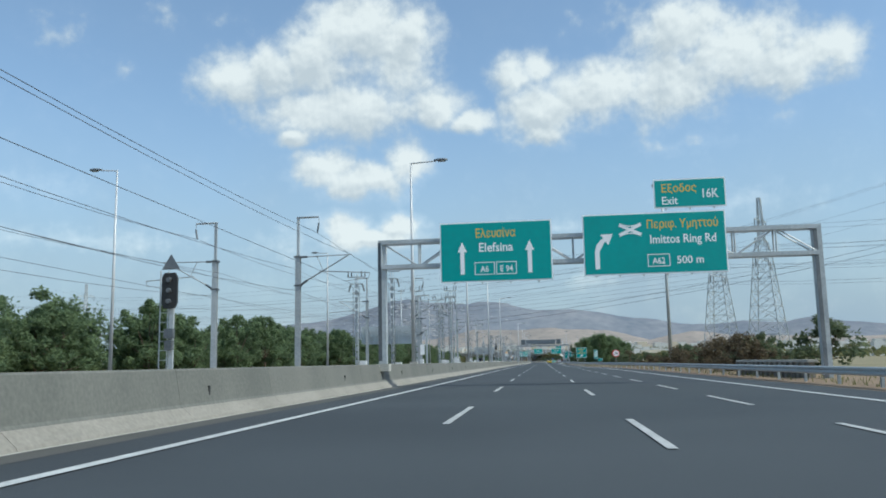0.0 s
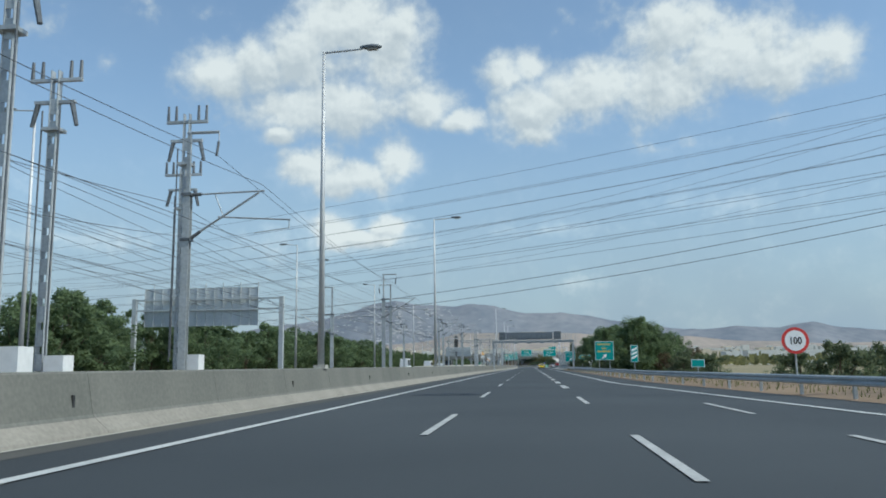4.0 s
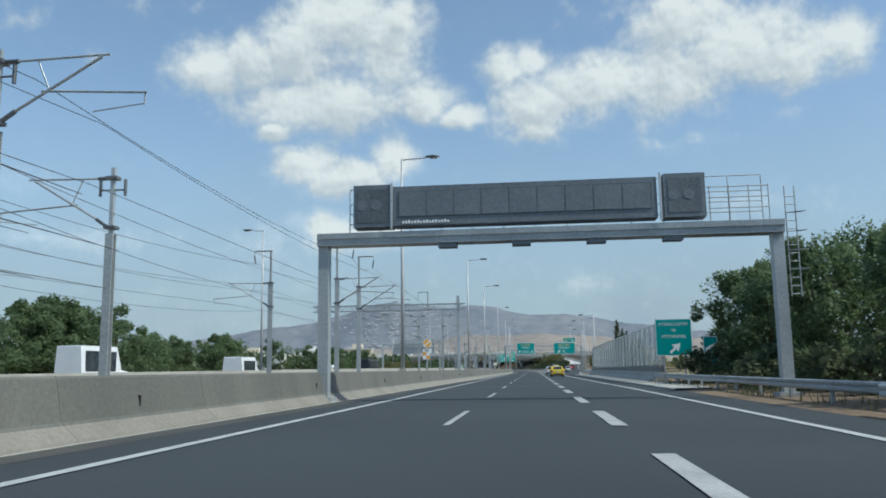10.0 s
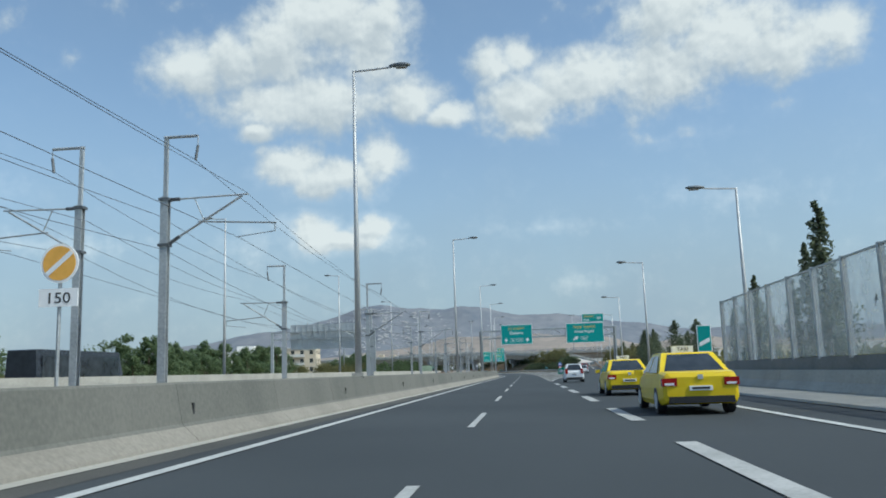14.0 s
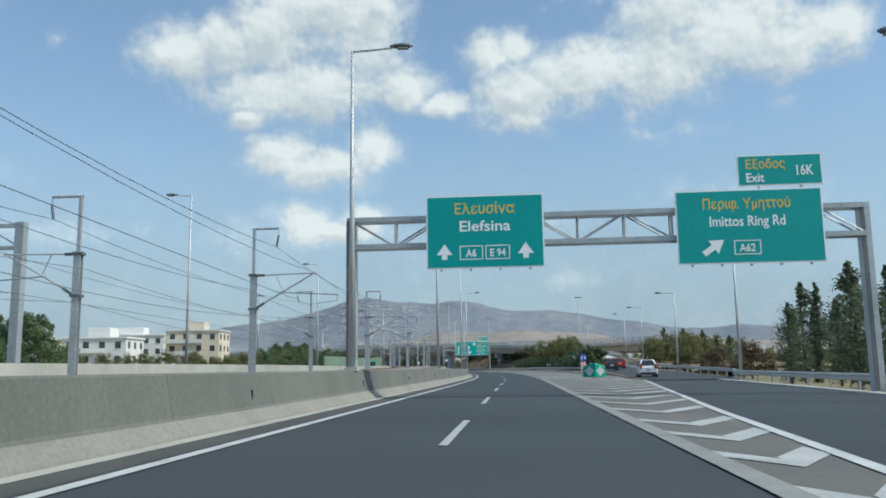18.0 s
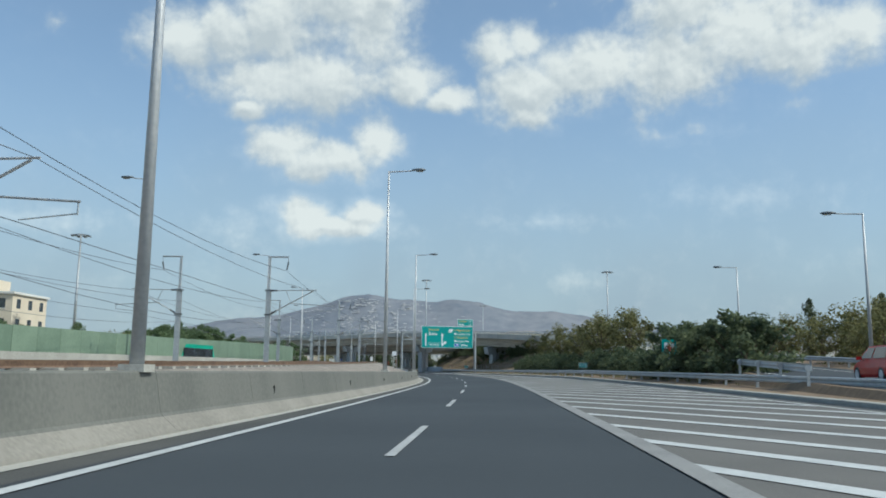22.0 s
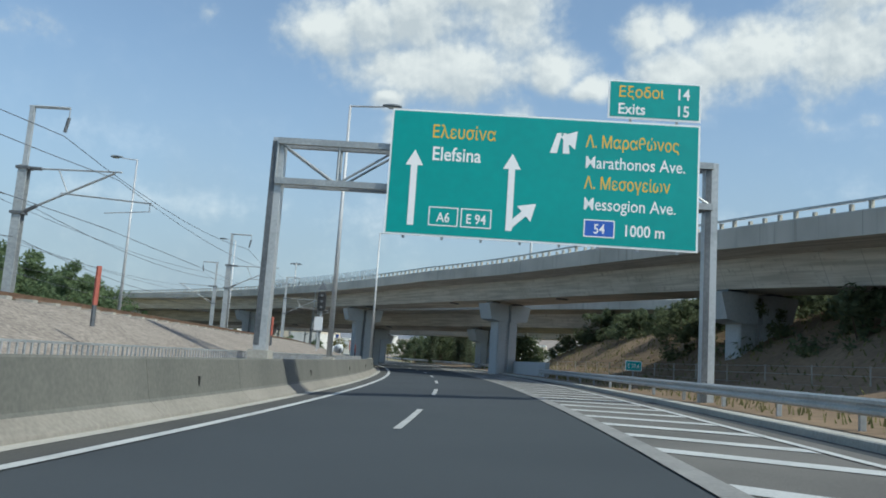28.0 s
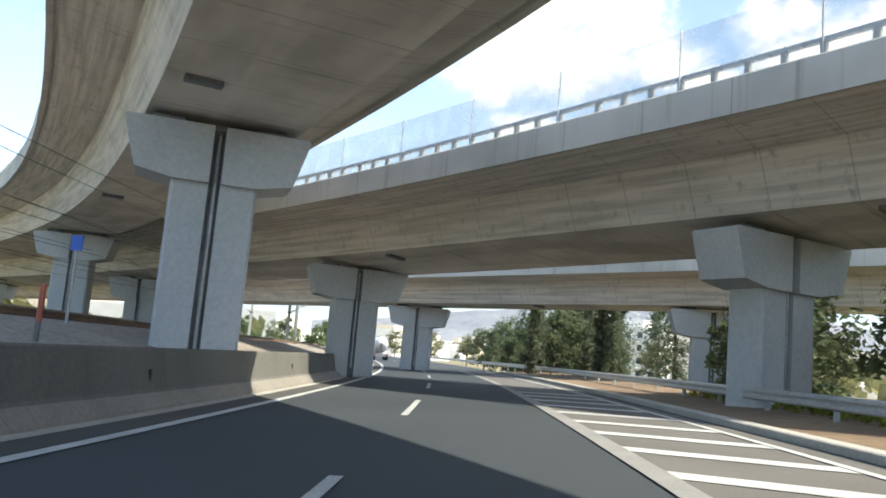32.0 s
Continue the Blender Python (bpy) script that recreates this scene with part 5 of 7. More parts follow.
# nose of the exit: cushion, keep-right post, kerb island
e = thing("crash_cushion", "green plastic crash cushion with pale diamond panels", "crash cushion", at=(9.2, 571.0, 0))
PLAN = [(0, -1.0, 1.5), (1.08, -0.42, 1.22), (1.22, 0.5, 1.1), (-1.22, 0.5, 1.1), (-1.08, -0.42, 1.22)]
g = Geo()
g.loft([[(x * k, y * k + 0.0, z) for (x, y, h), z in zip(PLAN, [q * h for x, y, h in PLAN])] for k, q in ((0.98, 0.0), (1.0, 0.06), (1.0, 0.94), (0.95, 1.0))])
g.make("body", CUSHION, e)
for q in (-1, 1):  # diamonds on the two front faces
    a, b = Vector((0, -1.0, 0)), Vector((q * 1.08, -0.42, 0))
    out = Vector((q * 0.47, -0.88, 0)) * 0.012
    Geo().face([tuple(a + (b - a) * u + out + Vector((0, 0, z))) for u, z in ((0.1, 0.68), (0.52, 0.14), (0.96, 0.66), (0.52, 1.2))][::q]).make("diamond", SIGNBACK, e)
e = thing("keep_sides_sign", "blue round arrow sign above red-white chevrons", "road sign", at=(8.95, 581.6, 0.1))
Geo().rod((0, 0.1, -0.1), (0, 0.1, 2.5), 0.05, n=7).make("post", STEEL, e)
Geo().rod((0, 0.05, 2.6), (0, 0.0, 2.6), 0.52, n=28).make("disc", BLUE, e)
g = Geo()
for q in (-1, 1):
    g.face([(q * 0.05, -0.01, 2.85), (q * 0.12, -0.01, 2.9), (q * 0.28, -0.01, 2.55), (q * 0.18, -0.01, 2.5)][::q])
    g.face([(q * 0.12, -0.01, 2.52), (q * 0.38, -0.01, 2.62), (q * 0.33, -0.01, 2.3)][::q])
g.make("arrow", WHITE, e)
Geo().box(-0.36, 0.36, 0.02, 0.06, 0.55, 2.0).make("chevron_board", WHITE, e)
for k in range(3):
    z = 0.65 + 0.48 * k
    Geo().face([(-0.35, 0.012, z), (0, 0.012, z + 0.3), (0, 0.012, z + 0.52), (-0.35, 0.012, z + 0.22)]).face([(0.35, 0.012, z + 0.22), (0, 0.012, z + 0.52), (0, 0.012, z + 0.3), (0.35, 0.012, z)]).make("chevron", RED, e)
e.scale = (0.82, 0.82, 0.82)
g = Geo()
g.loft([[(x, y, z) for x, z in ((x0, -0.1), (x0 + 0.1, 0.16), (x1 - 0.1, 0.16), (x1, -0.1))] for y, x0, x1 in ((579.6, 8.3, 9.4), (584, 8.7, 11.2), (591, 10.4, 12.2), (606, 12.2, 13.0))])
tagged(g.make("traffic_island", CONCL), "pale concrete kerbed island at the ramp's nose", "traffic island", kind="structure")


# backs of the opposite carriageway's gantries
def sign_back(y, x0, x1, z0, z1, post):
    e = thing("opposite_gantry", "back of a ribbed aluminium sign on a gantry beyond the railway", "sign gantry", "opposite sign gantries", (0, y, 0))
    Geo().box(x0, x1, 0, 0.05, z0, z1).make("sign_back", SIGNBACK, e)
    n = int((x1 - x0) / 0.9)
    for k in range(n + 1):
        x = x0 + (x1 - x0) * k / n
        Geo().box(x - 0.03, x + 0.03, -0.1, 0.0, z0, z1 + (0.5 if k % 2 else 0)).make("rib", SIGNBACK, e)
    zb = z0 + (z1 - z0) * 0.42
    g = Geo()
    for z in (zb, zb + 1.1):
        g.box(-39.5, post, -0.35, -0.15, z - 0.09, z + 0.09)
    for k in range(9):
        a, b = -39.5 + (post + 39.5) * k / 9, -39.5 + (post + 39.5) * (k + 1) / 9
        g.rod((a, -0.25, zb if k % 2 else zb + 1.1), (b, -0.25, zb + 1.1 if k % 2 else zb), 0.04, n=5)
    g.make("truss", STEEL, e)
    for x in (post, -39.5):
        Geo().box(x - 0.22, x + 0.22, -0.45, -0.05, -0.3, zb + 1.25).make("post", STEEL, e)


sign_back(235, -38.5, -26.2, 5.6, 9.6, -23.6)
sign_back(521, -36.5, -25.2, 5.6, 9.6, -22.8)


# ---- plants ----
def leaves(g, rng, c, r, n, size, flat=1.0):
    """n small leaf sprays within a ball of radius r round c."""
    for _ in range(n):
        w = Vector((rng.gauss(0, 1), rng.gauss(0, 1), rng.gauss(0, 1) * flat)).normalized()
        p = c + w * r * rng.uniform(0.45, 1.05) ** 0.7
        u = Vector((rng.gauss(0, 1), rng.gauss(0, 1), rng.gauss(0, 0.6))).normalized()
        t = u.cross(w + Vector((0.01, 0.02, 0.3))).normalized()
        q = size * rng.uniform(0.6, 1.4)
        g.face([p - u * q, p - t * q * 0.45, p + u * q, p + t * q * 0.45])


def tree(name, label, seed, height, spread, trunk_h, lobes, n, size, material, category="tree", group="trees", low=0.3, flat=0.8):
    """A tapered, forked trunk, limbs to every lobe and a crown of many leaf sprays in uneven clumps."""
    rng = random.Random(seed)
    e = thing(name, label, category, group)
    g, cr = Geo(), Geo()
    g.rod((0, 0, -0.3), (0.1, 0.05, trunk_h), 0.05 + height * 0.016, 0.03 + height * 0.010, 8)
    for k in range(lobes):
        a = 2.4 * k + rng.uniform(-0.5, 0.5)
        f = (k + 0.5) / lobes
        z = height * (low + (0.93 - low) * f)
        prof = math.sin(math.pi * min(1, 0.22 + 0.72 * f)) ** 0.8
        rr = spread * prof * rng.uniform(0.35, 0.85) * (1 if k < lobes - 2 else 0.2)
        c = Vector((rr * math.cos(a), rr * math.sin(a), z))
        root = Vector((0.1, 0.05, min(z * 0.75, max(trunk_h, z - spread))))
        g.rod((0.1, 0.05, trunk_h * 0.9), root, 0.03 + height * 0.009, 0.03, 6)
        g.rod(root, c, 0.05, 0.02, 5)
        R = spread * rng.uniform(0.26, 0.42)
        for j in range(4):
            o = Vector((rng.gauss(0, 1), rng.gauss(0, 1), rng.gauss(0, 0.7))) * R * 0.55
            leaves(cr, rng, c + o, R * rng.uniform(0.4, 0.75), n // (lobes * 4), size, flat)
    g.make("trunk", BARK, e)
    cr.make("crown", material, e)
    return e


def cypress_tree(name, label, seed, height, width, n, material, ragged=0.3):
    rng = random.Random(seed)
    e = thing(name, label, "tree", "cypress trees")
    Geo().rod((0, 0, -0.3), (0, 0, height * 0.9), 0.16, 0.03, 7).make("trunk", BARK, e)
    cr = Geo()
    for k in range(46):
        f = (k + 0.5) / 46
        z = height * (0.06 + 0.93 * f)
        w = width * (math.sin(math.pi * min(0.97, 0.2 + 0.8 * f)) ** 0.7) * rng.uniform(1 - ragged, 1 + ragged)
        a = rng.uniform(0, 6.28)
        c = Vector((w * 0.45 * math.cos(a), w * 0.45 * math.sin(a), z))
        leaves(cr, rng, c, w * 0.62, n // 46, 0.13, 1.6)
    cr.make("crown", material, e)
    return e


def scatter(proto, spots, seed, lo=0.85, hi=1.2):
    """Copies at these places, each with its own turn and size."""
    rng = random.Random(seed)
    for i, (x, y, z) in enumerate(spots):
        k = rng.uniform(lo, hi)
        m = Matrix.Translation((x, y, z)) @ Matrix.Rotation(rng.uniform(0, 6.28), 4, "Z")
        if i == 0:
            o = proto
            o.matrix_basis = m
        else:
            o = copy_thing(proto, m)
        o.scale = (k * rng.uniform(0.9, 1.1), k * rng.uniform(0.9, 1.1), k)


rng = random.Random(21)
pineA = tree("pine_tree", "green Aleppo pine with a broad uneven crown", 1, 7.0, 3.2, 2.0, 15, 6400, 0.15, PINE, group="pine trees", low=0.16)
pineB = tree("pine_tree", "green rounded pine beyond the railway", 2, 6.2, 3.0, 1.8, 13, 5600, 0.15, PINE, group="pine trees", low=0.14)
pineC = tree("pine_tree", "tall dark green pine beside the road", 3, 10.5, 3.9, 2.5, 26, 17000, 0.15, PINE, group="roadside pine trees", low=0.12)
rowA, rowB = [], []
for k in range(124):
    y = 88 + 2.4 * k + rng.uniform(-1.5, 1.5)
    (rowA if k % 2 else rowB).append((-44 + rng.uniform(-5, 4), y, -0.5))
for k in range(58):
    y = 385 + 3.4 * k + rng.uniform(-3, 3)
    if 470 < y < 500:
        continue
    (rowA if k % 2 else rowB).append((-56 + rng.uniform(-8, 4), y, -1.0))
scatter(pineA, rowA, 5, 0.95, 1.4)
scatter(pineB, rowB, 6, 1.0, 1.45)
scatter(pineC, [(14.6, 296, -0.4), (17.5, 303, -0.3), (15.4, 309, -0.3), (19, 315, -0.3), (16.6, 321, -0.3), (20.5, 326, -0.3), (17.6, 332, -0.3), (15.2, 338, -0.5), (19, 341, -0.3), (16.4, 350, -1.5), (23, 306, 0), (24, 318, 0), (19.5, 291, -2.2), (22.5, 284, -3), (26, 296, -1), (27, 330, -1), (18, 352, -0.6), (16.5, 357, -0.6), (17.5, 279, -0.5), (20.5, 283, -0.5)], 7, 0.7, 0.92)
bushD = tree("roadside_bush", "dark green dense roadside shrub", 11, 3.4, 2.4, 0.5, 10, 2600, 0.14, DARKLEAF, "bush", "dark shrubs", low=0.08)
bushR = tree("roadside_bush", "reddish dry roadside shrub", 12, 3.2, 2.3, 0.6, 10, 2000, 0.14, RUSSET, "bush", "dry shrubs", low=0.12)
bushO = tree("broadleaf_tree", "olive green deciduous tree with an open crown", 13, 5.6, 2.7, 1.7, 14, 2600, 0.15, OLIVE, "tree", "olive green trees", low=0.26)
rng = random.Random(31)
spots = [(18.5, 120, -0.3), (20, 124, -0.3), (22, 116, 0.2)] + [(rng.uniform(19, 34), 130 + 7 * k, -1.2) for k in range(22)]
scatter(bushD, spots  + [(12.6 + rng.uniform(0, 2), 292 + 5 * k, -1.4) for k in range(13)] + [on(619 + 2.1 * k, 15.4 + rng.uniform(-0.5, 1.0) - 0.06 * k, 0.1) for k in range(8)] + [at(728 + 2.2 * k, rng.uniform(19.5, 23), 3.6) for k in range(30)] + [at(733 + 9.0 * k, rng.uniform(16.5, 18), 1.4) for k in range(3)], 8, 0.85, 1.25)
hedge = tree("hedge_bush", "dark green roadside hedge shrub behind the guard rail", 17, 2.3, 1.9, 0.3, 9, 1900, 0.12, DARKLEAF, "bush", "hedge shrubs", low=0.06)
scatter(hedge, [on(634 + 1.7 * k, table([(600, 17.5), (640, 15.2), (680, 14.4), (740, 13.8)], 634 + 1.7 * k) + rng.uniform(-0.6, 1.6), 0.1) for k in range(47)], 18, 0.8, 1.15)
scatter(bushR, [(16.8, 117.5, -0.2), (18.0, 119.5, -0.2), (17.4, 121.5, -0.2), (24, 566, 0), (27, 575, 0), (25, 584, 0), (30, 590, 0), (28, 600, 0), (17.2, 130, -0.2), (19, 137, -0.4), (16.8, 146, -0.6), (18.2, 158, -0.7), (20.5, 166, -0.6), (17.6, 178, -0.8), (22, 150, 0), (24, 172, 0), (26, 186, 0), (21.5, 260, -0.6), (24, 268, 0), (22, 280, 0.2)], 9, 0.75, 1.1)
scatter(bushO, [on(656.5, 17.0, 1.3), on(664, 18.5, 1.4), on(668, 16.5, 1.2), on(675, 18, 1.2), on(681, 17, 1.0), on(690, 18.5, 1.2), on(700, 18, 1.2), on(710, 18, 1.5), on(720, 19, 2.0)] + [(25 + rng.uniform(0, 10), 622 + 5 * k, 0.2) for k in range(5)] + [(-2 - 6 * k, 830 + 6 * k, 0) for k in range(5)] + [(30 + 5 * k, 640 + 9 * k, 2.2) for k in range(6)] + [(-30 - 9 * k, 905 + 3 * k, 0) for k in range(9)] + [(-53 - rng.uniform(0, 9), 588 + 5.2 * k, -0.6) for k in range(21)] + [Vector(ramp(616 + 7 * k, 10 + rng.uniform(0, 7))) - Vector((0, 0, 1.2)) for k in range(9)], 10, 0.75, 1.15)
cypA = cypress_tree("cypress_tree", "slender dark cypress tree", 41, 8.6, 0.85, 3000, CYPRESS)
cypB = cypress_tree("conifer_tree", "ragged dark conifer with drooping tip", 42, 8.0, 1.7, 3600, CYPRESS, 0.5)
scatter(cypA, [(17.2, 440, -0.5), (18.6, 447, -0.5), (20.4, 462, -0.6), (22, 476, -0.8), (23, 545, 0), (36, 590, 0), (38, 596, 0), (15.6, 433, -1), (28, 560, -1)] + [(at(838 + 4.5 * k, 12.5 + 0.6 * k + rng.uniform(-2, 2), 0)) for k in range(16)] + [at(846 + 3.2 * k, 9.5 + 0.9 * k + rng.uniform(-1, 3), -0.3) for k in range(12)], 12, 0.8, 1.15)
scatter(cypB, [(21, 446, -0.5), (23.5, 470, -0.5), (26, 486, -0.4), (23.5, 500, -0.4), (27, 512, -0.4), (25, 524, -0.4), (30, 532, -0.4), (34, 570, -0.4), (29, 543, -0.8), (33, 555, -1), (22, 536, -0.4), (24, 541, -0.4), (21.5, 530, -0.4), (25.5, 548, -0.4), (23.5, 553, -0.5), (27, 560, -0.6), (20.5, 523, -0.5)] + [at(836 + 6 * k, 18 + rng.uniform(-3, 8), 0) for k in range(14)] + [Vector(ramp(620 + 8 * k, 14 + rng.uniform(0, 9))) - Vector((0, 0, 2.2)) for k in range(8)], 13, 0.75, 1.15)
broad = tree("broadleaf_tree", "dark glossy broadleaf tree behind the guard rail", 51, 6.5, 3.2, 1.6, 16, 4600, 0.17, DARKLEAF, "tree", "dark broadleaf trees", low=0.1)
scatter(broad, [at(800, 13.0, -0.3), at(806, 16, -0.3), at(811, 12.5, -0.3), at(818, 15, -0.3), at(792, 17.5, -0.3), at(824, 19, -0.3), at(787, 21, 0)] + [at(852 + 4.5 * k, 11.5 + 3.4 * (k % 3), -0.3) for k in range(11)], 14, 0.8, 1.05)
scatter(copy_thing(pineB, Matrix()), [(-74.8, 750, 0.3), (-70.3, 748, 0), (-70, 756.5, 0), (-79, 742, -1), (-81, 735, -1.6), (-74, 739, -1.2), (-80.7, 791.7, -0.8), (-76, 772, -0.4), (-78, 782, -0.8), (-82, 760, 0), (-71, 752.5, -0.5), (-77, 746, -0.6), (-72.5, 761, -0.6), (-74.5, 766, -0.8), (-77.5, 776.5, -0.8), (-79.5, 787, -1), (-72.5, 744, -0.6)], 19, 1.46, 1.68)
scatter(copy_thing(pineB, Matrix()), [at(674, -37, 0.5), at(680, -33, 0.5), at(688, -36, 0.5), at(696, -31, 0.5), at(706, -34, 0.8), at(742, -25.5, 0.5), at(722, -27.5, 0.8), at(729, -31, 0.8), at(736, -28, 0.8), at(748, -29, 0.8), at(757, -33, 0.8), at(765, -30, 0.8), at(820, -37, 0.5), at(640, -40, 0), at(648, -37, 0), at(656, -40, 0), at(664, -36, 0), at(630, -42, 0), at(880, -10.5, -1), at(890, -16, -1), at(900, -22, -1)], 15, 0.6, 0.85)
# creeping plants
rng = random.Random(61)
g = Geo()
for k in range(9000):
    s, d = rng.uniform(774, 812), rng.uniform(9.4, 13.5)
    leaves(g, rng, Vector(on(s, d, rng.uniform(0.05, 0.35))), 0.08, 1, 0.11, 0.4)
tagged(g.make("ground_cover", LIME), "yellow-green creeping ground cover", "plants", kind="stuff")
g = Geo()
for k in range(9000):  # dry grass on the verges
    if k % 2:
        s = rng.uniform(598, 764)
        p = Vector(on(s, table(RAILD, s) + rng.uniform(0.3, 4.0), 0.1))
    else:
        y = rng.uniform(60, 360)
        p = Vector((pave_r(y) + rng.uniform(0.8, 5), y, 0.02))
    h, a = rng.uniform(0.1, 0.38), rng.uniform(0, 6.28)
    q = Vector((math.cos(a), math.sin(a), 0)) * 0.03
    g.face([p - q, p + q, p + Vector((rng.uniform(-0.1, 0.1), rng.uniform(-0.1, 0.1), h))])
for k in range(3600):  # tufts and litter on the earth slope
    s, o = rng.uniform(690, 790), rng.uniform(0, 9)
    p = Vector(on(s, 12.2 + o + table([(690, 1.2), (740, 0.3), (800, 0.8)], s), table([(0, 0.4), (1.2, 0.9), (2.4, 1.7), (4, 2.6), (6, 3.7), (8, 4.6), (9, 4.7)], o) * table([(690, 0.58), (735, 1.0)], s) - 0.1))
    h, a = rng.uniform(0.1, 0.32), rng.uniform(0, 6.28)
    q = Vector((math.cos(a), math.sin(a), 0)) * rng.uniform(0.03, 0.07)
    g.face([p - q, p + q, p + Vector((rng.uniform(-0.2, 0.2), rng.uniform(-0.2, 0.2), h))])
tagged(g.make("dry_grass", OLIVE), "thin dry grass tufts on the verges", "grass", kind="stuff")


# ---- overpasses ----
def spline(pts, step=4.0):
    out = []
    q = [Vector(p) for p in pts]
    for i in range(len(q) - 1):
        a, b, c, d = q[max(i - 1, 0)], q[i], q[i + 1], q[min(i + 2, len(q) - 1)]
        n = max(1, int((c - b).length / step))
        for k in range(n):
            u = k / n
            out.append(0.5 * (2 * b + (c - a) * u + (2 * a - 5 * b + 4 * c - d) * u * u + (3 * b - a - 3 * c + d) * u ** 3))
    out.append(q[-1])
    return out


def unroll(ob, run, prof):
    """Lay metres along and round a swept solid into its UV map."""
    girth = list(itertools.accumulate([0.0] + [math.dist(a, b) for a, b in zip(prof, prof[1:])]))
    uv, n = ob.data.uv_layers.new(name="metres"), len(prof)
    for q in ob.data.loops:
        uv.data[q.index].uv = (run[q.vertex_index // n], girth[q.vertex_index % n])
    return ob


def overpass(name, label, axis, half, fence=(), fence_h=1.0, tilt=((0, 0.0),)):
    """A box girder with wings, edge beams and parapet rails along this soffit line."""
    e = thing(name, label, "bridge", "overpasses")
    line = spline(axis)
    fr = []
    for i, p in enumerate(line):
        t = line[min(i + 1, len(line) - 1)] - line[max(i - 1, 0)]
        t = Vector((t.x, t.y, 0)).normalized()
        fr.append((p, Vector((t.y, -t.x, table(list(tilt), p.y))), t))
    run = list(itertools.accumulate([0.0] + [(b[0] - a[0]).length for a, b in zip(fr, fr[1:])]))
    sweep = lambda prof: Geo().loft([[p + n * o + Vector((0, 0, z)) for o, z in prof] for p, n, t in fr])
    unroll(sweep([(-2.1, 0), (2.1, 0), (2.75, 1.45), (2.75, 1.5), (-2.75, 1.5), (-2.75, 1.45)]).make("girder", DECK, e), run, [(-2.1, 0), (2.1, 0), (2.75, 1.45), (2.75, 1.5), (-2.75, 1.5), (-2.75, 1.45)])
    unroll(sweep([(-2.9, 1.5), (2.9, 1.5), (half, 1.82), (half, 2.12), (-half, 2.12), (-half, 1.82)]).make("slab", DECK, e), run, [(-2.9, 1.5), (2.9, 1.5), (half, 1.82), (half, 2.12), (-half, 2.12), (-half, 1.82)])
    for q in (-1, 1):
        unroll(sweep([(q * (half - 0.02), 1.7), (q * (half + 0.16), 1.66), (q * (half + 0.16), 2.62), (q * (half + 0.1), 2.68), (q * (half - 0.25), 2.68), (q * (half - 0.25), 2.1)][::q]).make("edge_beam", BEAM, e), run, [(0.0, 0.0), (0.2, 0.0), (0.2, 1.0), (0.3, 1.06), (0.65, 1.06), (0.65, 1.6)])
        rail = sweep([(q * (half - 0.06) - 0.06, 3.02), (q * (half - 0.06) + 0.06, 3.02), (q * (half - 0.06) + 0.06, 3.13), (q * (half - 0.06) - 0.06, 3.13)]).make("parapet_rail", STEEL, e)
        base = None
        for p, n, t in fr:
            for u in (0.0, 1.0, 2.0, 3.0):
                c = p + t * u + n * q * (half - 0.06) + Vector((0, 0, 2.84))
                if base is None:
                    base = Geo().block((0, 0, 0), (0.07, 0, 0), (0, 0.08, 0), (0, 0, 0.18)).make("parapet_post", CONCL, e)
                    o = base
                else:
                    o = base.copy()
                    scene.collection.objects.link(o)
                o.location, o.rotation_euler, o.parent = c, (0, 0, math.atan2(t.y, t.x)), e
    for i, (p, n, t) in enumerate(fr[:-1]):
        if fence and fence[0] <= i < fence[1]:
            q = fr[i + 1][0]
            a, b = p - n * (half + 0.02) + Vector((0, 0, 2.7)), q - fr[i + 1][1] * (half + 0.02) + Vector((0, 0, 2.7))
            up = Vector((0, 0, fence_h))
            Geo().face([a, b, b + up, a + up]).make("mesh_panel", MESHM, e)
            Geo().rod(a, a + up * 1.04, 0.03, n=5).make("fence_post", STEEL, e)
    for i in range(3, len(fr) - 2, 5):  # drain outlets below the wings
        p, n, t = fr[i]
        Geo().block(p - n * 1.2 + Vector((0, 0, -0.06)), n * 0.45, t * 0.16, (0, 0, 0.07)).make("drain_box", DARKSTEEL, e)
    return e


def pier(place_at, turn, top, group):
    """A twin-ribbed shaft with a hammerhead, dark groove down the middle, bearings on top."""
    e = thing("bridge_pier", "grey concrete hammerhead bridge pier with a dark vertical groove", "bridge pier", group, place_at, turn)
    for q in (-1, 1):
        g = Geo()
        o = [(q * 0.16, -0.62), (q * 1.08, -0.62), (q * 1.16, -0.52), (q * 1.16, 0.52), (q * 1.08, 0.62), (q * 0.16, 0.62)][::q]
        g.loft([[(x, y, z) for x, y in o] for z in (-1.0, top - 1.5)])
        g.make("shaft", PIERM, e)
        g = Geo()
        g.loft([[(q * x, y, z) for x, z in ((0.16, top - 1.6), (1.16, top - 1.6), (2.12, top - 1.42), (2.52, top - 0.08), (2.44, top), (0.16, top))][::-q] for y in (-0.82, 0.82)])
        g.make("hammerhead", PIERM, e)
        Geo().box(q * 1.4 - 0.42, q * 1.4 + 0.42, -0.45, 0.45, top, top + 0.18).make("bearing", DARKSTEEL, e)
        Geo().box(q * 1.4 - 0.55, q * 1.4 + 0.55, -0.6, 0.6, top - 0.004, top + 0.05).make("plinth", PIERM, e)
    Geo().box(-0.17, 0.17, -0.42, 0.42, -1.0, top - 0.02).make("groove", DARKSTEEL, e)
    Geo().rod((0.02, -0.5, 0.2), (0.02, -0.5, top - 0.2), 0.06, n=7).make("drain_pipe", STEEL, e)
    return e


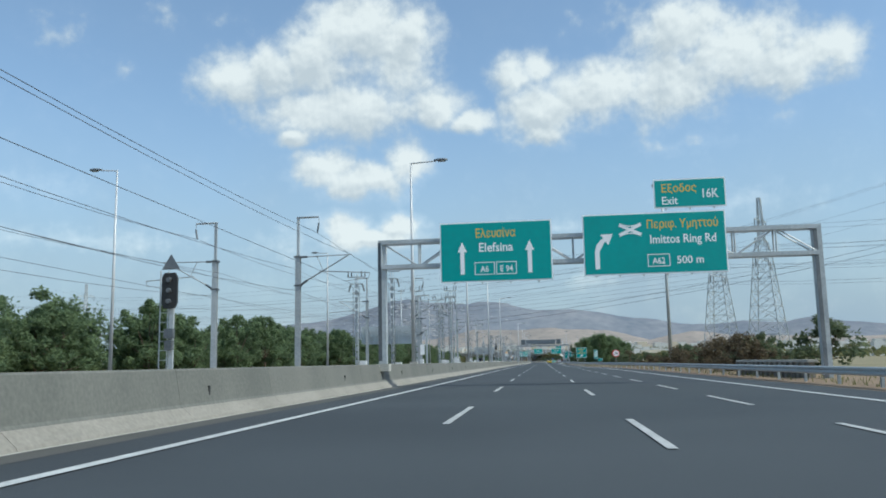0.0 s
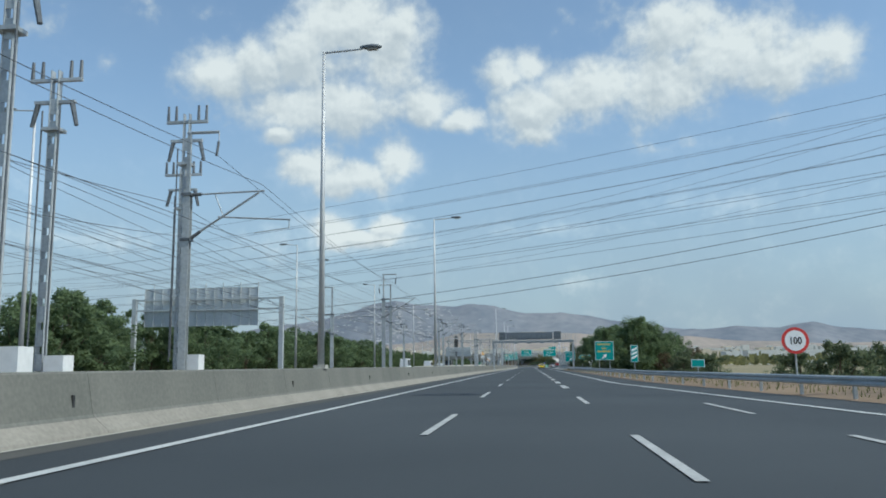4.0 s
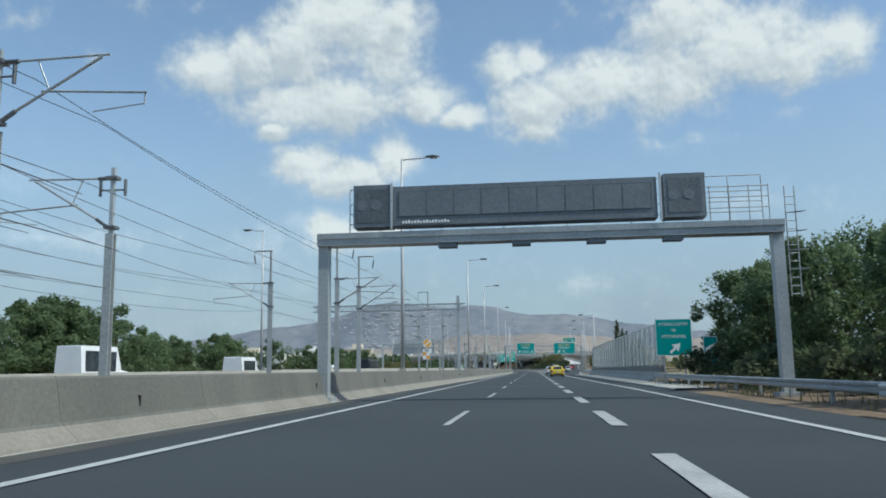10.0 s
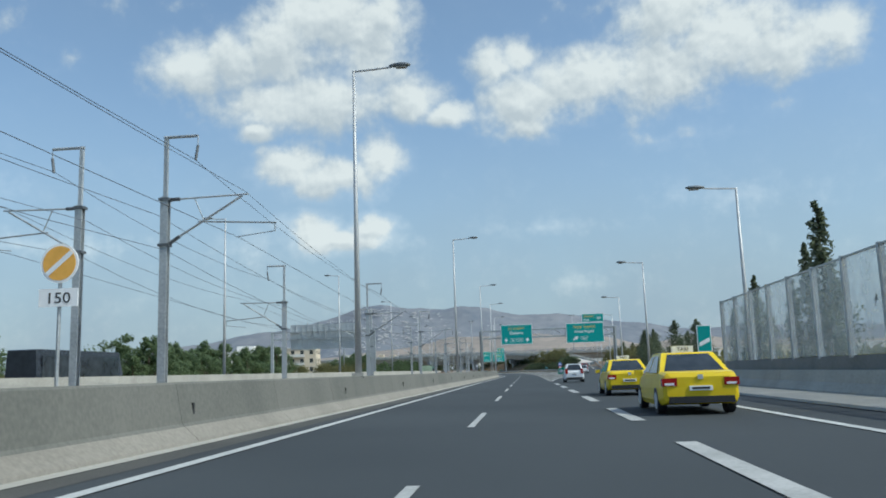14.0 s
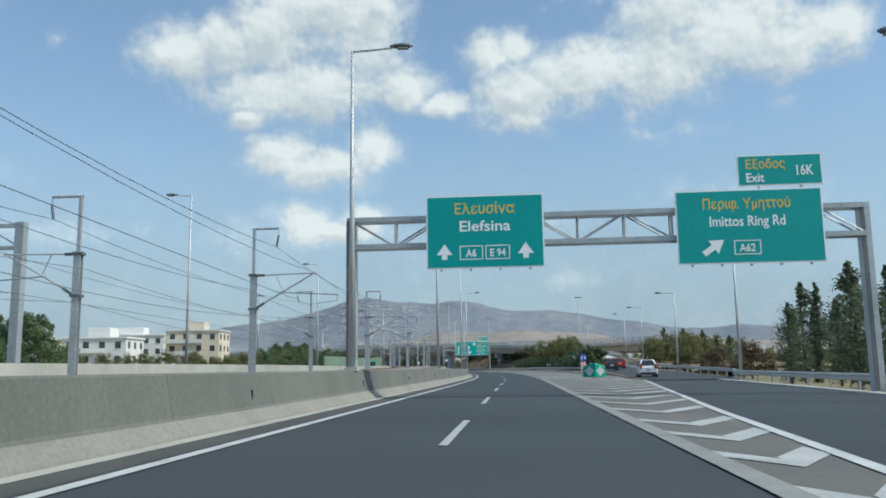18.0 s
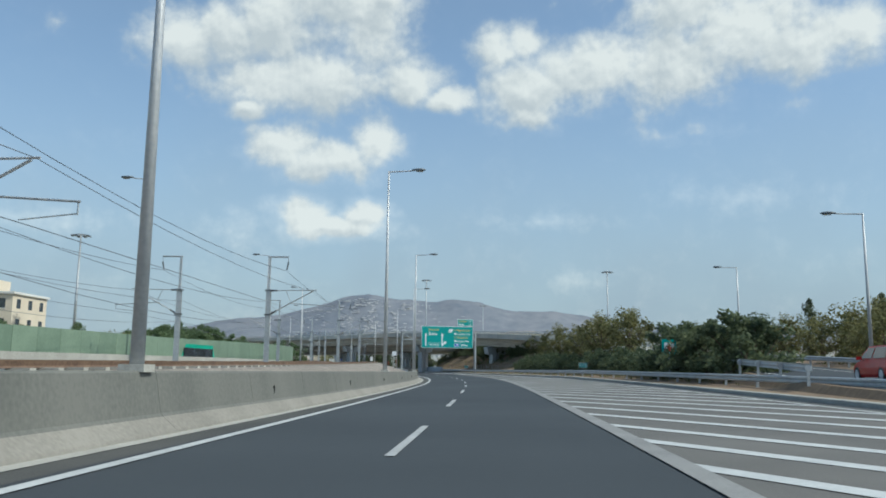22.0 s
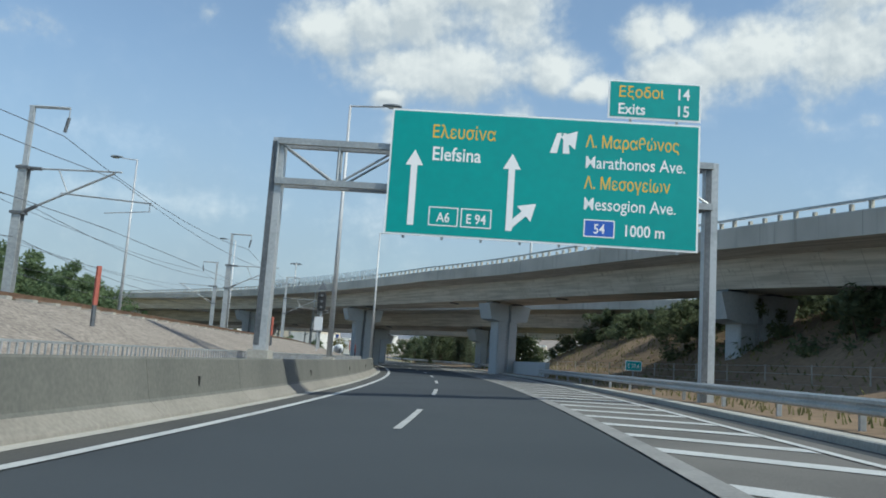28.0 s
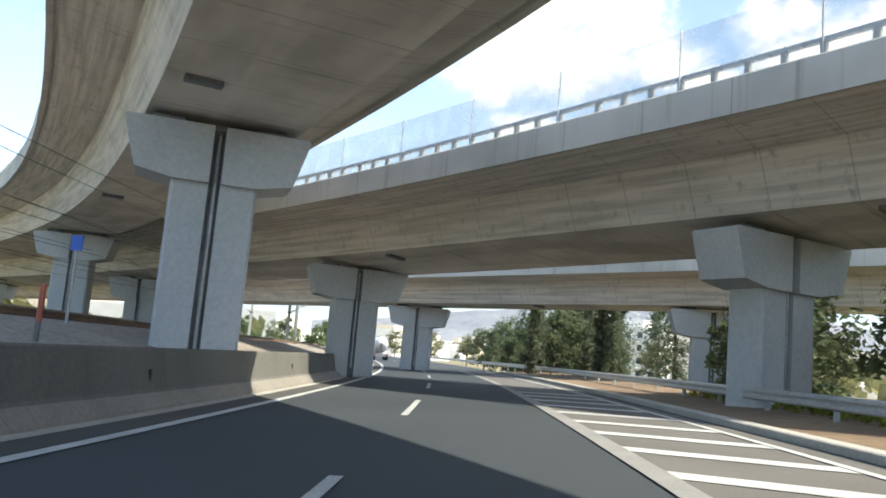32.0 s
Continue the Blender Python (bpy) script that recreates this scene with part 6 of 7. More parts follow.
AX1 = [(19.8, 672, 0.9), (18.7, 690, 2.0), (12.4, 717, 4.1), (-3.3, 745.2, 5.92), (-22.5, 773.8, 6.9), (-45.5, 797.3, 7.2), (-72.2, 817.4, 7.15), (-108, 836, 7.0), (-160, 855, 6.7), (-240, 874, 6.1)]
AX2 = [(58.4, 751.4, 5.95), (14, 777.6, 5.7), (-8.8, 790.5, 5.65), (-30.7, 804.6, 5.62), (-50.5, 815.5, 5.4), (-75, 827, 5.2), (-110, 842, 5.0), (-189, 871, 4.4)]
AX3 = [(65, 783.5, 6.0), (14.6, 807.5, 5.65), (-10.2, 819, 5.55), (-34, 830, 5.4), (-57.7, 840, 5.2), (-89.5, 853, 5.0), (-189, 886, 4.2)]
overpass("overpass_bridge", "curved beige concrete box girder overpass crossing the motorway", AX1, 4.7, (31, 39), 1.1, ((690, 0.0), (750, 0.01), (766, -0.01), (780, -0.05), (800, 0.0)))
overpass("overpass_bridge", "concrete overpass with wire mesh fence on its parapet", AX2, 4.6, (4, 50), 1.7, ((0, -0.11),))
overpass("overpass_bridge", "pale concrete overpass behind the other two", AX3, 4.6)
for x, y, top, turn in ((-3.7, 745.0, 5.7, 0.6), (-22.42, 773.64, 6.66, 0.866), (-45.33, 797.06, 6.92, 0.72), (-72.6, 817.9, 6.9, 0.5), (-108, 836, 6.75, 0.08), (-150, 851.8, 6.5, 0.03)):
    pier((x, y, 0), turn, top, "piers of the curved overpass")
for x, y, top, turn in ((-30.6, 804.5, 5.44, 0.9), (-50.5, 815.5, 5.2, 0.7), (-75, 827, 5.0, 0.28), (-110, 842, 4.8, 0.23), (-8.8, 790.5, 5.5, 0.33)):
    pier((x, y, 0), turn, top, "piers of the fenced overpass")
for x, y, top, turn in ((-57.7, 840, 5.0, 0.23), (-89.5, 853, 4.8, 0.23), (-34, 830, 5.2, 0.23)):
    pier((x, y, 0), turn, top, "piers of the rear overpass")
g = Geo()
g.loft([[on(s, table([(756, 8.6), (766, 8.3), (780, 7.9)], s) + o, z) for o, z in ((0, -0.2), (-0.05, 0.1), (0.05, 1.2), (0.35, 1.2), (0.4, -0.2))] for s in steps(760.5, 779, 3)])
tagged(g.make("retaining_wall", PIERM), "low grey concrete wall beside the bridge pier", "wall", kind="structure")
rng = random.Random(71)
g = Geo()
g.loft([[on(s, 12.6 + o + table([(600, 5.5), (640, 3.0), (690, 1.2), (740, 0.3), (800, 0.8)], s), z * table([(600, 0.08), (640, 0.3), (700, 0.6), (735, 1.0)], s) + (rng.uniform(-0.15, 0.15) if 0 < z < 5 else 0)) for o, z in ((-1.5, 0.15), (0, 0.45), (1.2, 0.9), (2.4, 1.7), (4.0, 2.6), (6.0, 3.7), (8.0, 4.6), (14, 5.0), (30, 4.4), (60, -0.8))] for s in steps(608, 792, 3)], closed=False)
tagged(g.make("earth_slope", EARTH), "dry reddish earth slope under the overpass", "slope", kind="structure")
f = thing("wire_fence", "thin wire fence on short posts at the foot of the slope", "fence")
for k in range(26):
    s = 690 + 3.6 * k
    d = table([(690, 17.2), (740, 13.0), (790, 12.6)], s)
    Geo().rod(on(s, d, 0.1), on(s, d, 1.35), 0.03, n=5).make("post", CONCL, f)
for h in (0.6, 1.0, 1.3):
    q = [on(a, table([(690, 17.2), (740, 13.0), (790, 12.6)], a), h) for a in steps(690, 780, 3.6)]
    Geo().loft([[(x, y, z - 0.008), (x + 0.008, y, z + 0.006), (x - 0.008, y, z + 0.006)] for x, y, z in q]).make("wire", STEEL, f)


# ---- lattice towers and high-voltage lines ----
def lattice_tower(height, base, arms):
    e = thing("lattice_tower", "tall grey steel lattice power tower with crossarms", "power tower", "power towers")
    g = Geo()
    w = lambda z: base * (1 - z / height) ** 1.0 * 0.5 + 0.28 if z < height * 0.72 else 0.28 + base * 0.14 * (1 - z / height) / 0.28 * 0.35
    zs = [height * (1 - (1 - k / 13) ** 1.15) for k in range(14)]
    C = ((-1, -1), (1, -1), (1, 1), (-1, 1))
    for a, b in zip(zs, zs[1:]):
        for i, (cx, cy) in enumerate(C):
            nx, ny = C[(i + 1) % 4]
            p, q = Vector((cx * w(a), cy * w(a), a)), Vector((cx * w(b), cy * w(b), b))
            r, t = Vector((nx * w(a), ny * w(a), a)), Vector((nx * w(b), ny * w(b), b))
            g.rod(p, q, 0.09, n=4).rod(p, t, 0.05, n=4).rod(r, q, 0.05, n=4).rod(q, t, 0.045, n=4)
    g.make("lattice", STEEL, e)
    for z, L in arms:
        for q in (-1, 1):
            Geo().rod((0.3 * q, 0, z + 0.9), (L * q, 0, z), 0.07, n=4).rod((0.3 * q, -0.3, z), (L * q, 0, z), 0.06, n=4).rod((0.3 * q, 0.3, z), (L * q, 0, z), 0.06, n=4).make("crossarm", STEEL, e)
            Geo().rod((L * q, 0, z), (L * q, 0, z - 1.5), 0.09, n=6).make("insulator", DARKSTEEL, e)
    return e


ARMS = ((0.62, 4.2), (0.74, 3.8), (0.86, 3.2))
tA = lattice_tower(30.5, 6.0, [(30.5 * z, L) for z, L in ARMS])
tA.matrix_basis = Matrix.Translation((40.1, 233.4, -0.5)) @ Matrix.Rotation(1.0, 4, "Z")
tB = copy_thing(tA, Matrix.Translation((50.7, 237.1, -0.5)) @ Matrix.Rotation(1.0, 4, "Z"))
tB.scale = (1.15, 1.15, 1.19)
tC = copy_thing(tA, Matrix.Translation((-203, 399, -0.5)) @ Matrix.Rotation(1.0, 4, "Z"))
tC.scale = (1.2, 1.2, 1.33)
tD = copy_thing(tA, Matrix.Translation((150, 224, -0.5)) @ Matrix.Rotation(1.1, 4, "Z"))
tD.scale = (1.4, 1.4, 1.45)
SLUNG = "dark high-voltage cable slung across the motorway"


def slung(x0, y0, z0, fall, lowest=-70.0):
    """A cable from x0, y0, z0 towards the far left, hanging lowest where x is lowest."""
    xs = [x0 + (-203 - x0) * k / 30 for k in range(31)]
    wire("power_line", SLUNG, [(x, y0 - 0.46 * (x - x0), z0 + fall * ((x - lowest) ** 2 - (x0 - lowest) ** 2)) for x in xs], 0.022, 0.0, "power line", "power lines")


for x, y, k, sc in ((40.1, 233.4, 1.0, 1.0), (50.7, 237.1, 1.19, 1.15)):
    for z, L in ARMS:
        for q in (-1, 1):
            u = Vector((math.cos(1.0), math.sin(1.0))) * L * q * sc
            a = Vector((x + u.x, y + u.y, 30.5 * z * k - 2.0))
            slung(*a, 0.00036)
            wire("power_line", SLUNG, [a, a + Vector((120, -52, 6))], 0.022, 4.0, "power line", "power lines")
for y, z, fall in ((282.2, 15.6, 0.00061), (282.8, 15.7, 0.00061), (270.0, 16.2, 0.00063), (270.6, 16.3, 0.00063), (285.0, 22.0, 0.0007), (270.2, 23.4, 0.0008), (272.0, 27.0, 0.00085), (284.0, 27.6, 0.00085)):
    slung(150.0, y - 0.46 * 130, z + fall * (220 ** 2 - 90 ** 2), fall)


# ---- vehicles ----
def car(name, label, material, L=4.6, W=1.8, H=1.46, hatch=False, taxi=False, category="car"):
    """A road car, rear towards -y: body shell, glass, lamps, bumper, wheels."""
    e = thing(name, label, category, "cars on the road")
    w = W / 2
    sec = lambda y, b, z0, z1, r: [(-b, y, z0 + r), (-b * 0.94, y, z0), (b * 0.94, y, z0), (b, y, z0 + r), (b * 1.0, y, (z0 + z1) / 2), (b * 0.95, y, z1 - 0.06), (b * 0.86, y, z1), (-b * 0.86, y, z1), (-b * 0.95, y, z1 - 0.06), (-b * 1.0, y, (z0 + z1) / 2)]
    tail = 0.98 if not hatch else 0.95
    Geo().loft([sec(y, w * q, z0, z1, 0.12) for y, q, z0, z1 in ((0.0, 0.86, 0.36, tail - 0.12), (0.06, 0.95, 0.28, tail - 0.02), (0.35, 1.0, 0.22, tail + 0.02), (L * 0.3, 1.0, 0.2, 0.99), (L * 0.62, 1.0, 0.2, 0.97), (L * 0.8, 0.99, 0.2, 0.90), (L * 0.93, 0.93, 0.22, 0.78), (L, 0.8, 0.32, 0.62))]).make("body", material, e, smooth=False)
    y0, y1, y2, y3 = (0.55, 1.35, L * 0.56, L * 0.74) if not hatch else (0.12, 0.5, L * 0.6, L * 0.78)
    roof = lambda y, b, z: [(-b, y, z), (b, y, z)]
    cab = [[(-w * a, y, 0.93), (w * a, y, 0.93), (w * b, y2_, z), (-w * b, y2_, z)] for y, y2_, a, b, z in ((y0, y1, 0.93, 0.70, H - 0.02), (y3, y2, 0.93, 0.72, H - 0.03))]
    g = Geo()
    A, B = cab
    mid = [(-w * 0.73, (y1 + y2) / 2, H), (w * 0.73, (y1 + y2) / 2, H)]
    g.face([A[3], A[2], mid[1], mid[0]]).face([mid[0], mid[1], B[2], B[3]])
    g.face([A[0], A[1], A[2], A[3]]).face([B[1], B[0], B[3], B[2]])
    g.face([A[0], A[3], mid[0], B[3], B[0]]).face([A[1], B[1], B[2], mid[1], A[2]])
    g.make("cabin", material, e)
    sh = lambda p, q, u: tuple(Vector(p).lerp(Vector(q), u))
    off = Vector((0, -0.014, 0.012))
    inner = [Vector(sh(sh(A[i], A[(i + 2) % 4], 0.09), A[i], 0.0)) + off for i in range(4)]
    Geo().face(inner).make("rear_window", PANE, e)
    for q in (-1, 1):
        o = Vector((0.016 * q, 0, 0))
        ym = (y0 + y3) / 2 + 0.1
        lowr, upr = (lambda y: Vector((q * w * 0.925, y, 0.97)) + o), (lambda y: Vector((q * w * 0.735, y, H - 0.09)) + o)
        for a, b, c, d in ((y0 + 0.28, ym - 0.05, ym - 0.05, y1 + 0.12), (ym + 0.05, y3 - 0.22, y2 - 0.02, ym + 0.05)):
            Geo().face([lowr(a), lowr(b), upr(c), upr(d)][::q]).make("side_window", PANE, e)
        x = q * w * 0.78
        if hatch:
            Geo().box(x - 0.1, x + 0.1, -0.02, 0.1, 0.72, 1.12).make("tail_lamp", TAIL, e)
        else:
            Geo().box(x - 0.17, x + 0.17, -0.015, 0.2, 0.66, 0.84).make("tail_lamp", TAIL, e)
            Geo().box(x - 0.12, x + 0.1, -0.025, 0.0, 0.68, 0.73).make("reverse_lamp", WHITE, e)
        Geo().block((q * (w + 0.1), L * 0.66, 0.98), (0.1, 0, 0), (0, 0.06, 0), (0, 0, 0.07)).make("mirror", material, e)
        for y in (L * 0.19, L * 0.8):
            t = Geo().rod((q * (w - 0.2), y, 0.31), (q * (w + 0.005), y, 0.31), 0.31, n=18).make("wheel", BLACK, e)
            Geo().rod((q * (w - 0.05), y, 0.31), (q * (w + 0.012), y, 0.31), 0.2, n=14).make("rim", TANK, t)
    Geo().box(-w * 0.82, w * 0.82, -0.04, 0.12, 0.27, 0.42).make("bumper_trim", BLACK, e)
    Geo().box(-0.26, 0.26, -0.03, 0.0, 0.55 if not hatch else 0.62, 0.66 if not hatch else 0.73).make("number_plate", WHITE, e)
    Geo().box(-0.2, 0.2, -0.036, -0.03, 0.58 if not hatch else 0.65, 0.63 if not hatch else 0.7).make("plate_bar", BLACK, e)
    Geo().block((0, -0.012, 0.86 if not hatch else 0.8), (0.06, 0, 0), (0, 0.012, 0), (0, 0, 0.05)).make("badge", SIGNBACK, e)
    if taxi:
        Geo().block((0, (y1 + y2) / 2, H + 0.08), (0.26, 0, 0), (0, 0.1, 0), (0, 0, 0.08)).make("roof_sign", WHITE, e, "white taxi roof sign")
        lettering("TAXI", 0.13, (0, (y1 + y2) / 2 - 0.105, H + 0.04), BLACK, e, align="CENTER")
    return e


taxi = car("taxi", "yellow sedan taxi with a white roof sign", TAXI, taxi=True)
taxi.location = (5.2, 412.3, 0.01)
copy_thing(taxi, Matrix.Translation((5.35, 426.5, 0.01)))
hat = car("hatchback", "small white hatchback on the exit ramp", CARW, 3.65, 1.64, 1.54, True)
hat.matrix_basis = Matrix.Translation((12.7, 557.5, 0.15)) @ Matrix.Rotation(-0.06, 4, "Z")
o = copy_thing(hat, Matrix.Translation((5.2, 462.0, 0.01)))
tagged(o, "white hatchback ahead in the exit lane")
dark = car("car", "dark blue car on the exit ramp", CARD, 4.3, 1.78, 1.5, True)
x, y, z = ramp(592, -2.2)
dark.matrix_basis = Matrix.Translation((x, y, z + 0.03)) @ Matrix.Rotation(-0.03, 4, "Z")
red = car("car", "red car climbing the exit ramp", CARR, 4.2, 1.76, 1.5, True)
x, y, z = ramp(606, 0.2)
red.matrix_basis = Matrix.Translation((x, y, z + 0.03)) @ Matrix.Rotation(-0.04, 4, "Z")
silver = car("car", "white car far ahead in the lane", CARW, 4.3, 1.78, 1.48, True)
silver.matrix_basis = Matrix.Translation(on(892, 1.7, 0.01)) @ Matrix.Rotation(heading(892), 4, "Z")


def mixer(where, turn):
    e = thing("mixer_truck", "white concrete mixer truck far ahead", "truck", at=where, turn=turn)
    Geo().box(-1.2, 1.2, 5.4, 7.6, 0.7, 3.0).make("cab", CARW, e)
    Geo().box(-0.5, 0.5, 0.2, 7.4, 0.7, 1.05).box(-1.2, 1.2, 0.1, 0.3, 0.55, 0.9).make("chassis", DARKSTEEL, e)
    g = Geo()
    g.loft([[(r * math.cos(a), y, 2.2 + k + r * math.sin(a)) for a in [2 * math.pi * j / 16 for j in range(16)]] for y, r, k in ((0.3, 0.5, 0.55), (0.9, 0.85, 0.4), (2.2, 1.2, 0.15), (3.6, 1.2, 0.0), (4.8, 0.8, -0.2), (5.2, 0.4, -0.25))])
    g.make("drum", TANK, e, smooth=True)
    Geo().block((0, 0.2, 2.0), (0.25, 0, 0), (0, 0.15, -0.5), (0, 0.1, 0.05)).make("chute", DARKSTEEL, e)
    for y in (0.9, 2.2, 6.3):
        for q in (-1, 1):
            Geo().rod((q * 0.75, y, 0.5), (q * 1.2, y, 0.5), 0.5, n=16).make("wheel", BLACK, e)
    for q in (-1, 1):
        Geo().box(q * 0.95 - 0.12, q * 0.95 + 0.12, 0.05, 0.1, 0.65, 0.8).make("tail_lamp", TAIL, e)
    return e


mixer(on(905, -2.0, 0.01), heading(905))


def van(name, label, where, material, L, H):
    e = thing(name, label, "van", "vehicles beyond the wall", where)
    Geo().loft([[(x, y, z) for x, z in ((-0.95, 0.4), (0.95, 0.4), (0.97, 1.2), (0.85, h), (-0.85, h), (-0.97, 1.2))] for y, h in ((0, H - 0.05), (0.15, H), (L - 1.6, H), (L - 0.9, 1.35), (L, 1.1))]).make("body", material, e)
    for q in (-1, 1):
        Geo().box(q * 0.95 - 0.02, q * 0.95 + 0.02, 0.5, L - 1.9, 1.25, H - 0.35).make("side_window", PANE, e)
        for y in (0.9, L - 0.9):
            Geo().rod((q * 0.7, y, 0.34), (q * 0.98, y, 0.34), 0.34, n=14).make("wheel", BLACK, e)
    return e


van("van", "white minivan beyond the concrete wall", (-26.5, 408, 0.13), CARW, 4.8, 1.95)
van("bus", "dark coach beyond the concrete wall", (-27, 436, 0.13), CARD, 11.0, 3.1)
van("van", "white van on the opposite carriageway", (-26, 372, 0.13), CARW, 5.4, 2.5)
van("van", "white box van on the opposite carriageway", (-29, 350, 0.13), CARW, 6.4, 3.0)
van("bus", "green and white bus beyond the concrete wall", (-28.5, 640, 0.13), CUSHION, 9.0, 2.9)


# ---- buildings ----
def house(label, x, y, w, dp, floors, material, turn=0.0, z=-0.5):
    """A flat-roofed block: walls, floor bands with balconies, windows, roof hut."""
    e = thing("apartment_building", label, "building", "apartment buildings", (x, y, z), turn)
    H = 3.1 * floors
    Geo().box(-w / 2, w / 2, -dp / 2, dp / 2, 0, H).make("wall", material, e)
    r = Geo().box(-w / 2 - 0.3, w / 2 + 0.3, -dp / 2 - 0.3, dp / 2 + 0.3, H, H + 0.35).make("roof", WALLW, e)
    Geo().box(-w * 0.2, w * 0.15, -dp * 0.2, dp * 0.25, H + 0.35, H + 2.6).make("stair_hut", material, r)
    for k in range(floors):
        z0 = 3.1 * k
        n = max(2, int(w / 3.2))
        for j in range(n):
            xx = -w / 2 + w * (j + 0.5) / n
            wd = Geo().box(xx - 0.65, xx + 0.65, -dp / 2 - 0.03, -dp / 2 + 0.02, z0 + 0.9, z0 + 2.4).make("window", PANE, e)
            Geo().box(xx - 0.75, xx + 0.75, -dp / 2 - 0.1, -dp / 2 - 0.02, z0 + 0.8, z0 + 0.9).make("sill", WALLW, wd)
        for j in range(max(2, int(dp / 3.5))):
            yy = -dp / 2 + dp * (j + 0.5) / max(2, int(dp / 3.5))
            Geo().box(w / 2 - 0.02, w / 2 + 0.03, yy - 0.6, yy + 0.6, z0 + 0.9, z0 + 2.4).make("window", PANE, e)
        if k:
            Geo().box(-w / 2, w * 0.2, -dp / 2 - 1.3, -dp / 2 - 0.02, z0 - 0.1, z0 + 0.12).box(-w / 2, w * 0.2, -dp / 2 - 1.3, -dp / 2 - 1.2, z0 + 0.1, z0 + 0.95).make("balcony", WALLW, e)
    return e


for a in (("white apartment building with balconies beyond the trees", -92, 660, 14, 11, 3, WALLW, 0.1), ("cream apartment building with balconies", -84.5, 696, 14, 11, 4, WALLC, 0.1),
          ("white apartment building with roof hut", -112, 716, 20, 12, 4, WALLW, 0.15), ("white low building beyond the trees", -128, 690, 16, 10, 3, WALLW, 0.0), ("cream building in the distance", -150, 730, 18, 12, 4, WALLC, 0.2),
          ("white hotel-like building above the trees", -62, 985, 16, 11, 4, WALLW, -0.3), ("white villa beyond the bridge", -36, 1005, 12, 10, 3, WALLW, 0.2), ("white building behind the pines", -150, 560, 18, 11, 3, WALLW, 0.1), ("white building behind the railway", -170, 610, 16, 11, 4, WALLW, 0.1)):
    house(*a)
# ---- far town, hills, mountains ----
rng = random.Random(81)
g, r2 = Geo(), Geo()
for k in range(900):
    y = rng.uniform(900, 3300)
    x = rng.choice((-1, 1)) * abs(rng.gauss(0, 0.42)) * y - 100 + (260 if rng.random() < 0.4 else 0)
    if abs(x + 0.3 * (y - 700)) < 45:
        continue
    w, dp, h = rng.uniform(7, 16), rng.uniform(7, 14), rng.choice((4, 7, 7, 10, 13))
    z = max(0, (y - 1500) * 0.030) * (1 + 0.4 * noise.noise(Vector((x, y, 0)) * 0.002))
    (g if rng.random() < 0.75 else r2).box(x - w, x + w, y - dp, y + dp, z - 6, z + h)
tagged(g.make("far_town", WALLW), "white houses of a far hillside town", "town", kind="stuff")
tagged(r2.make("far_town", WALLC), "cream houses of a far hillside town", "town", kind="stuff")


def slope_at(y0, rows, rough, seed, a, f, base=-20.0, depth=700.0):
    """A place on a range's slope: bearing a, share f of the way up."""
    tip = y0 * math.tan(radians(table(sorted(rows), a)))
    y = y0 - depth * (1 - f)
    x = -math.tan(radians(a)) * y
    z = base + (tip - base) * f ** 1.25
    z += rough * tip * f * (1 - f * 0.55) * (noise.fractal(Vector((x, y * 0.6, seed)) * 0.0042, 0.9, 2.1, 6) * 0.55)
    return (x, y + 300, z)


def ridge(name, label, material, y0, rows, rough, seed, base=-20.0, depth=700.0):
    """A mountain range: its skyline as (bearing to the left, height angle) in degrees from the road, slopes falling towards it."""
    g = Geo()
    A = [rows[0][0] + (rows[-1][0] - rows[0][0]) * k / 300 for k in range(301)]
    rings = []
    for a in A:
        ring = [slope_at(y0, rows, rough, seed, a, j / 14, base, depth) for j in range(15)]
        ring.append((ring[-1][0], ring[-1][1] + 600, base))
        rings.append(ring)
    g.loft(rings, closed=False)
    return tagged(g.make(name, material, smooth=True), label, "mountain", kind="structure")


RANGE = [(40, 1.2), (30, 1.6), (22.1, 2.6), (19.1, 3.0), (16.4, 3.4), (13.7, 4.0), (11.7, 4.6), (9.9, 4.95), (8.1, 4.5), (5.7, 4.4), (4.1, 4.5), (2.5, 4.3), (0.1, 3.8), (-2.1, 3.8), (-4.6, 3.45), (-8.4, 2.8), (-11, 2.4), (-14.3, 2.6), (-17, 2.4), (-19.1, 2.9), (-20.7, 2.4), (-23.5, 2.1), (-30, 2.4), (-40, 2.0)]
ridge("far_mountain", "blue-grey mountain range on the horizon, distance haze in its colour", ROCKFAR, 3900, RANGE, 0.22, 3.0)
ridge("near_hill", "tan dry hills in front of the mountains, paled by haze in their colour", ROCKTAN, 3300, [(40, 0.3), (24, 0.7), (14, 1.3), (8, 1.8), (5, 2.5), (2, 2.3), (-1, 2.5), (-5, 2.2), (-8, 1.4), (-11, 1.9), (-15, 1.6), (-20, 1.3), (-26, 1.5), (-40, 1.0)], 0.3, 7.0)
rng = random.Random(84)
g = Geo()
for k in range(800):  # quarry terraces and houses high on the range
    a, f = rng.gauss(9.6, 2.1), rng.uniform(0.38, 0.96)
    if noise.noise(Vector((a * 1.1, f * 7, 2))) < -0.05:
        continue
    x, y, z = slope_at(3900, RANGE, 0.22, 3.0, a, f)
    L, h = rng.uniform(3, 10), rng.uniform(0.7, 1.8)
    g.face([(x - L, y - 14, z - h), (x + L, y - 14, z - h + rng.uniform(-3, 3)), (x + L * 0.8, y - 10, z + h), (x - L * 0.7, y - 10, z + h)])
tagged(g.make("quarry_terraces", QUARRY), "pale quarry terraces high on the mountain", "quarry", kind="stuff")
wd = Geo()
rng = random.Random(83)
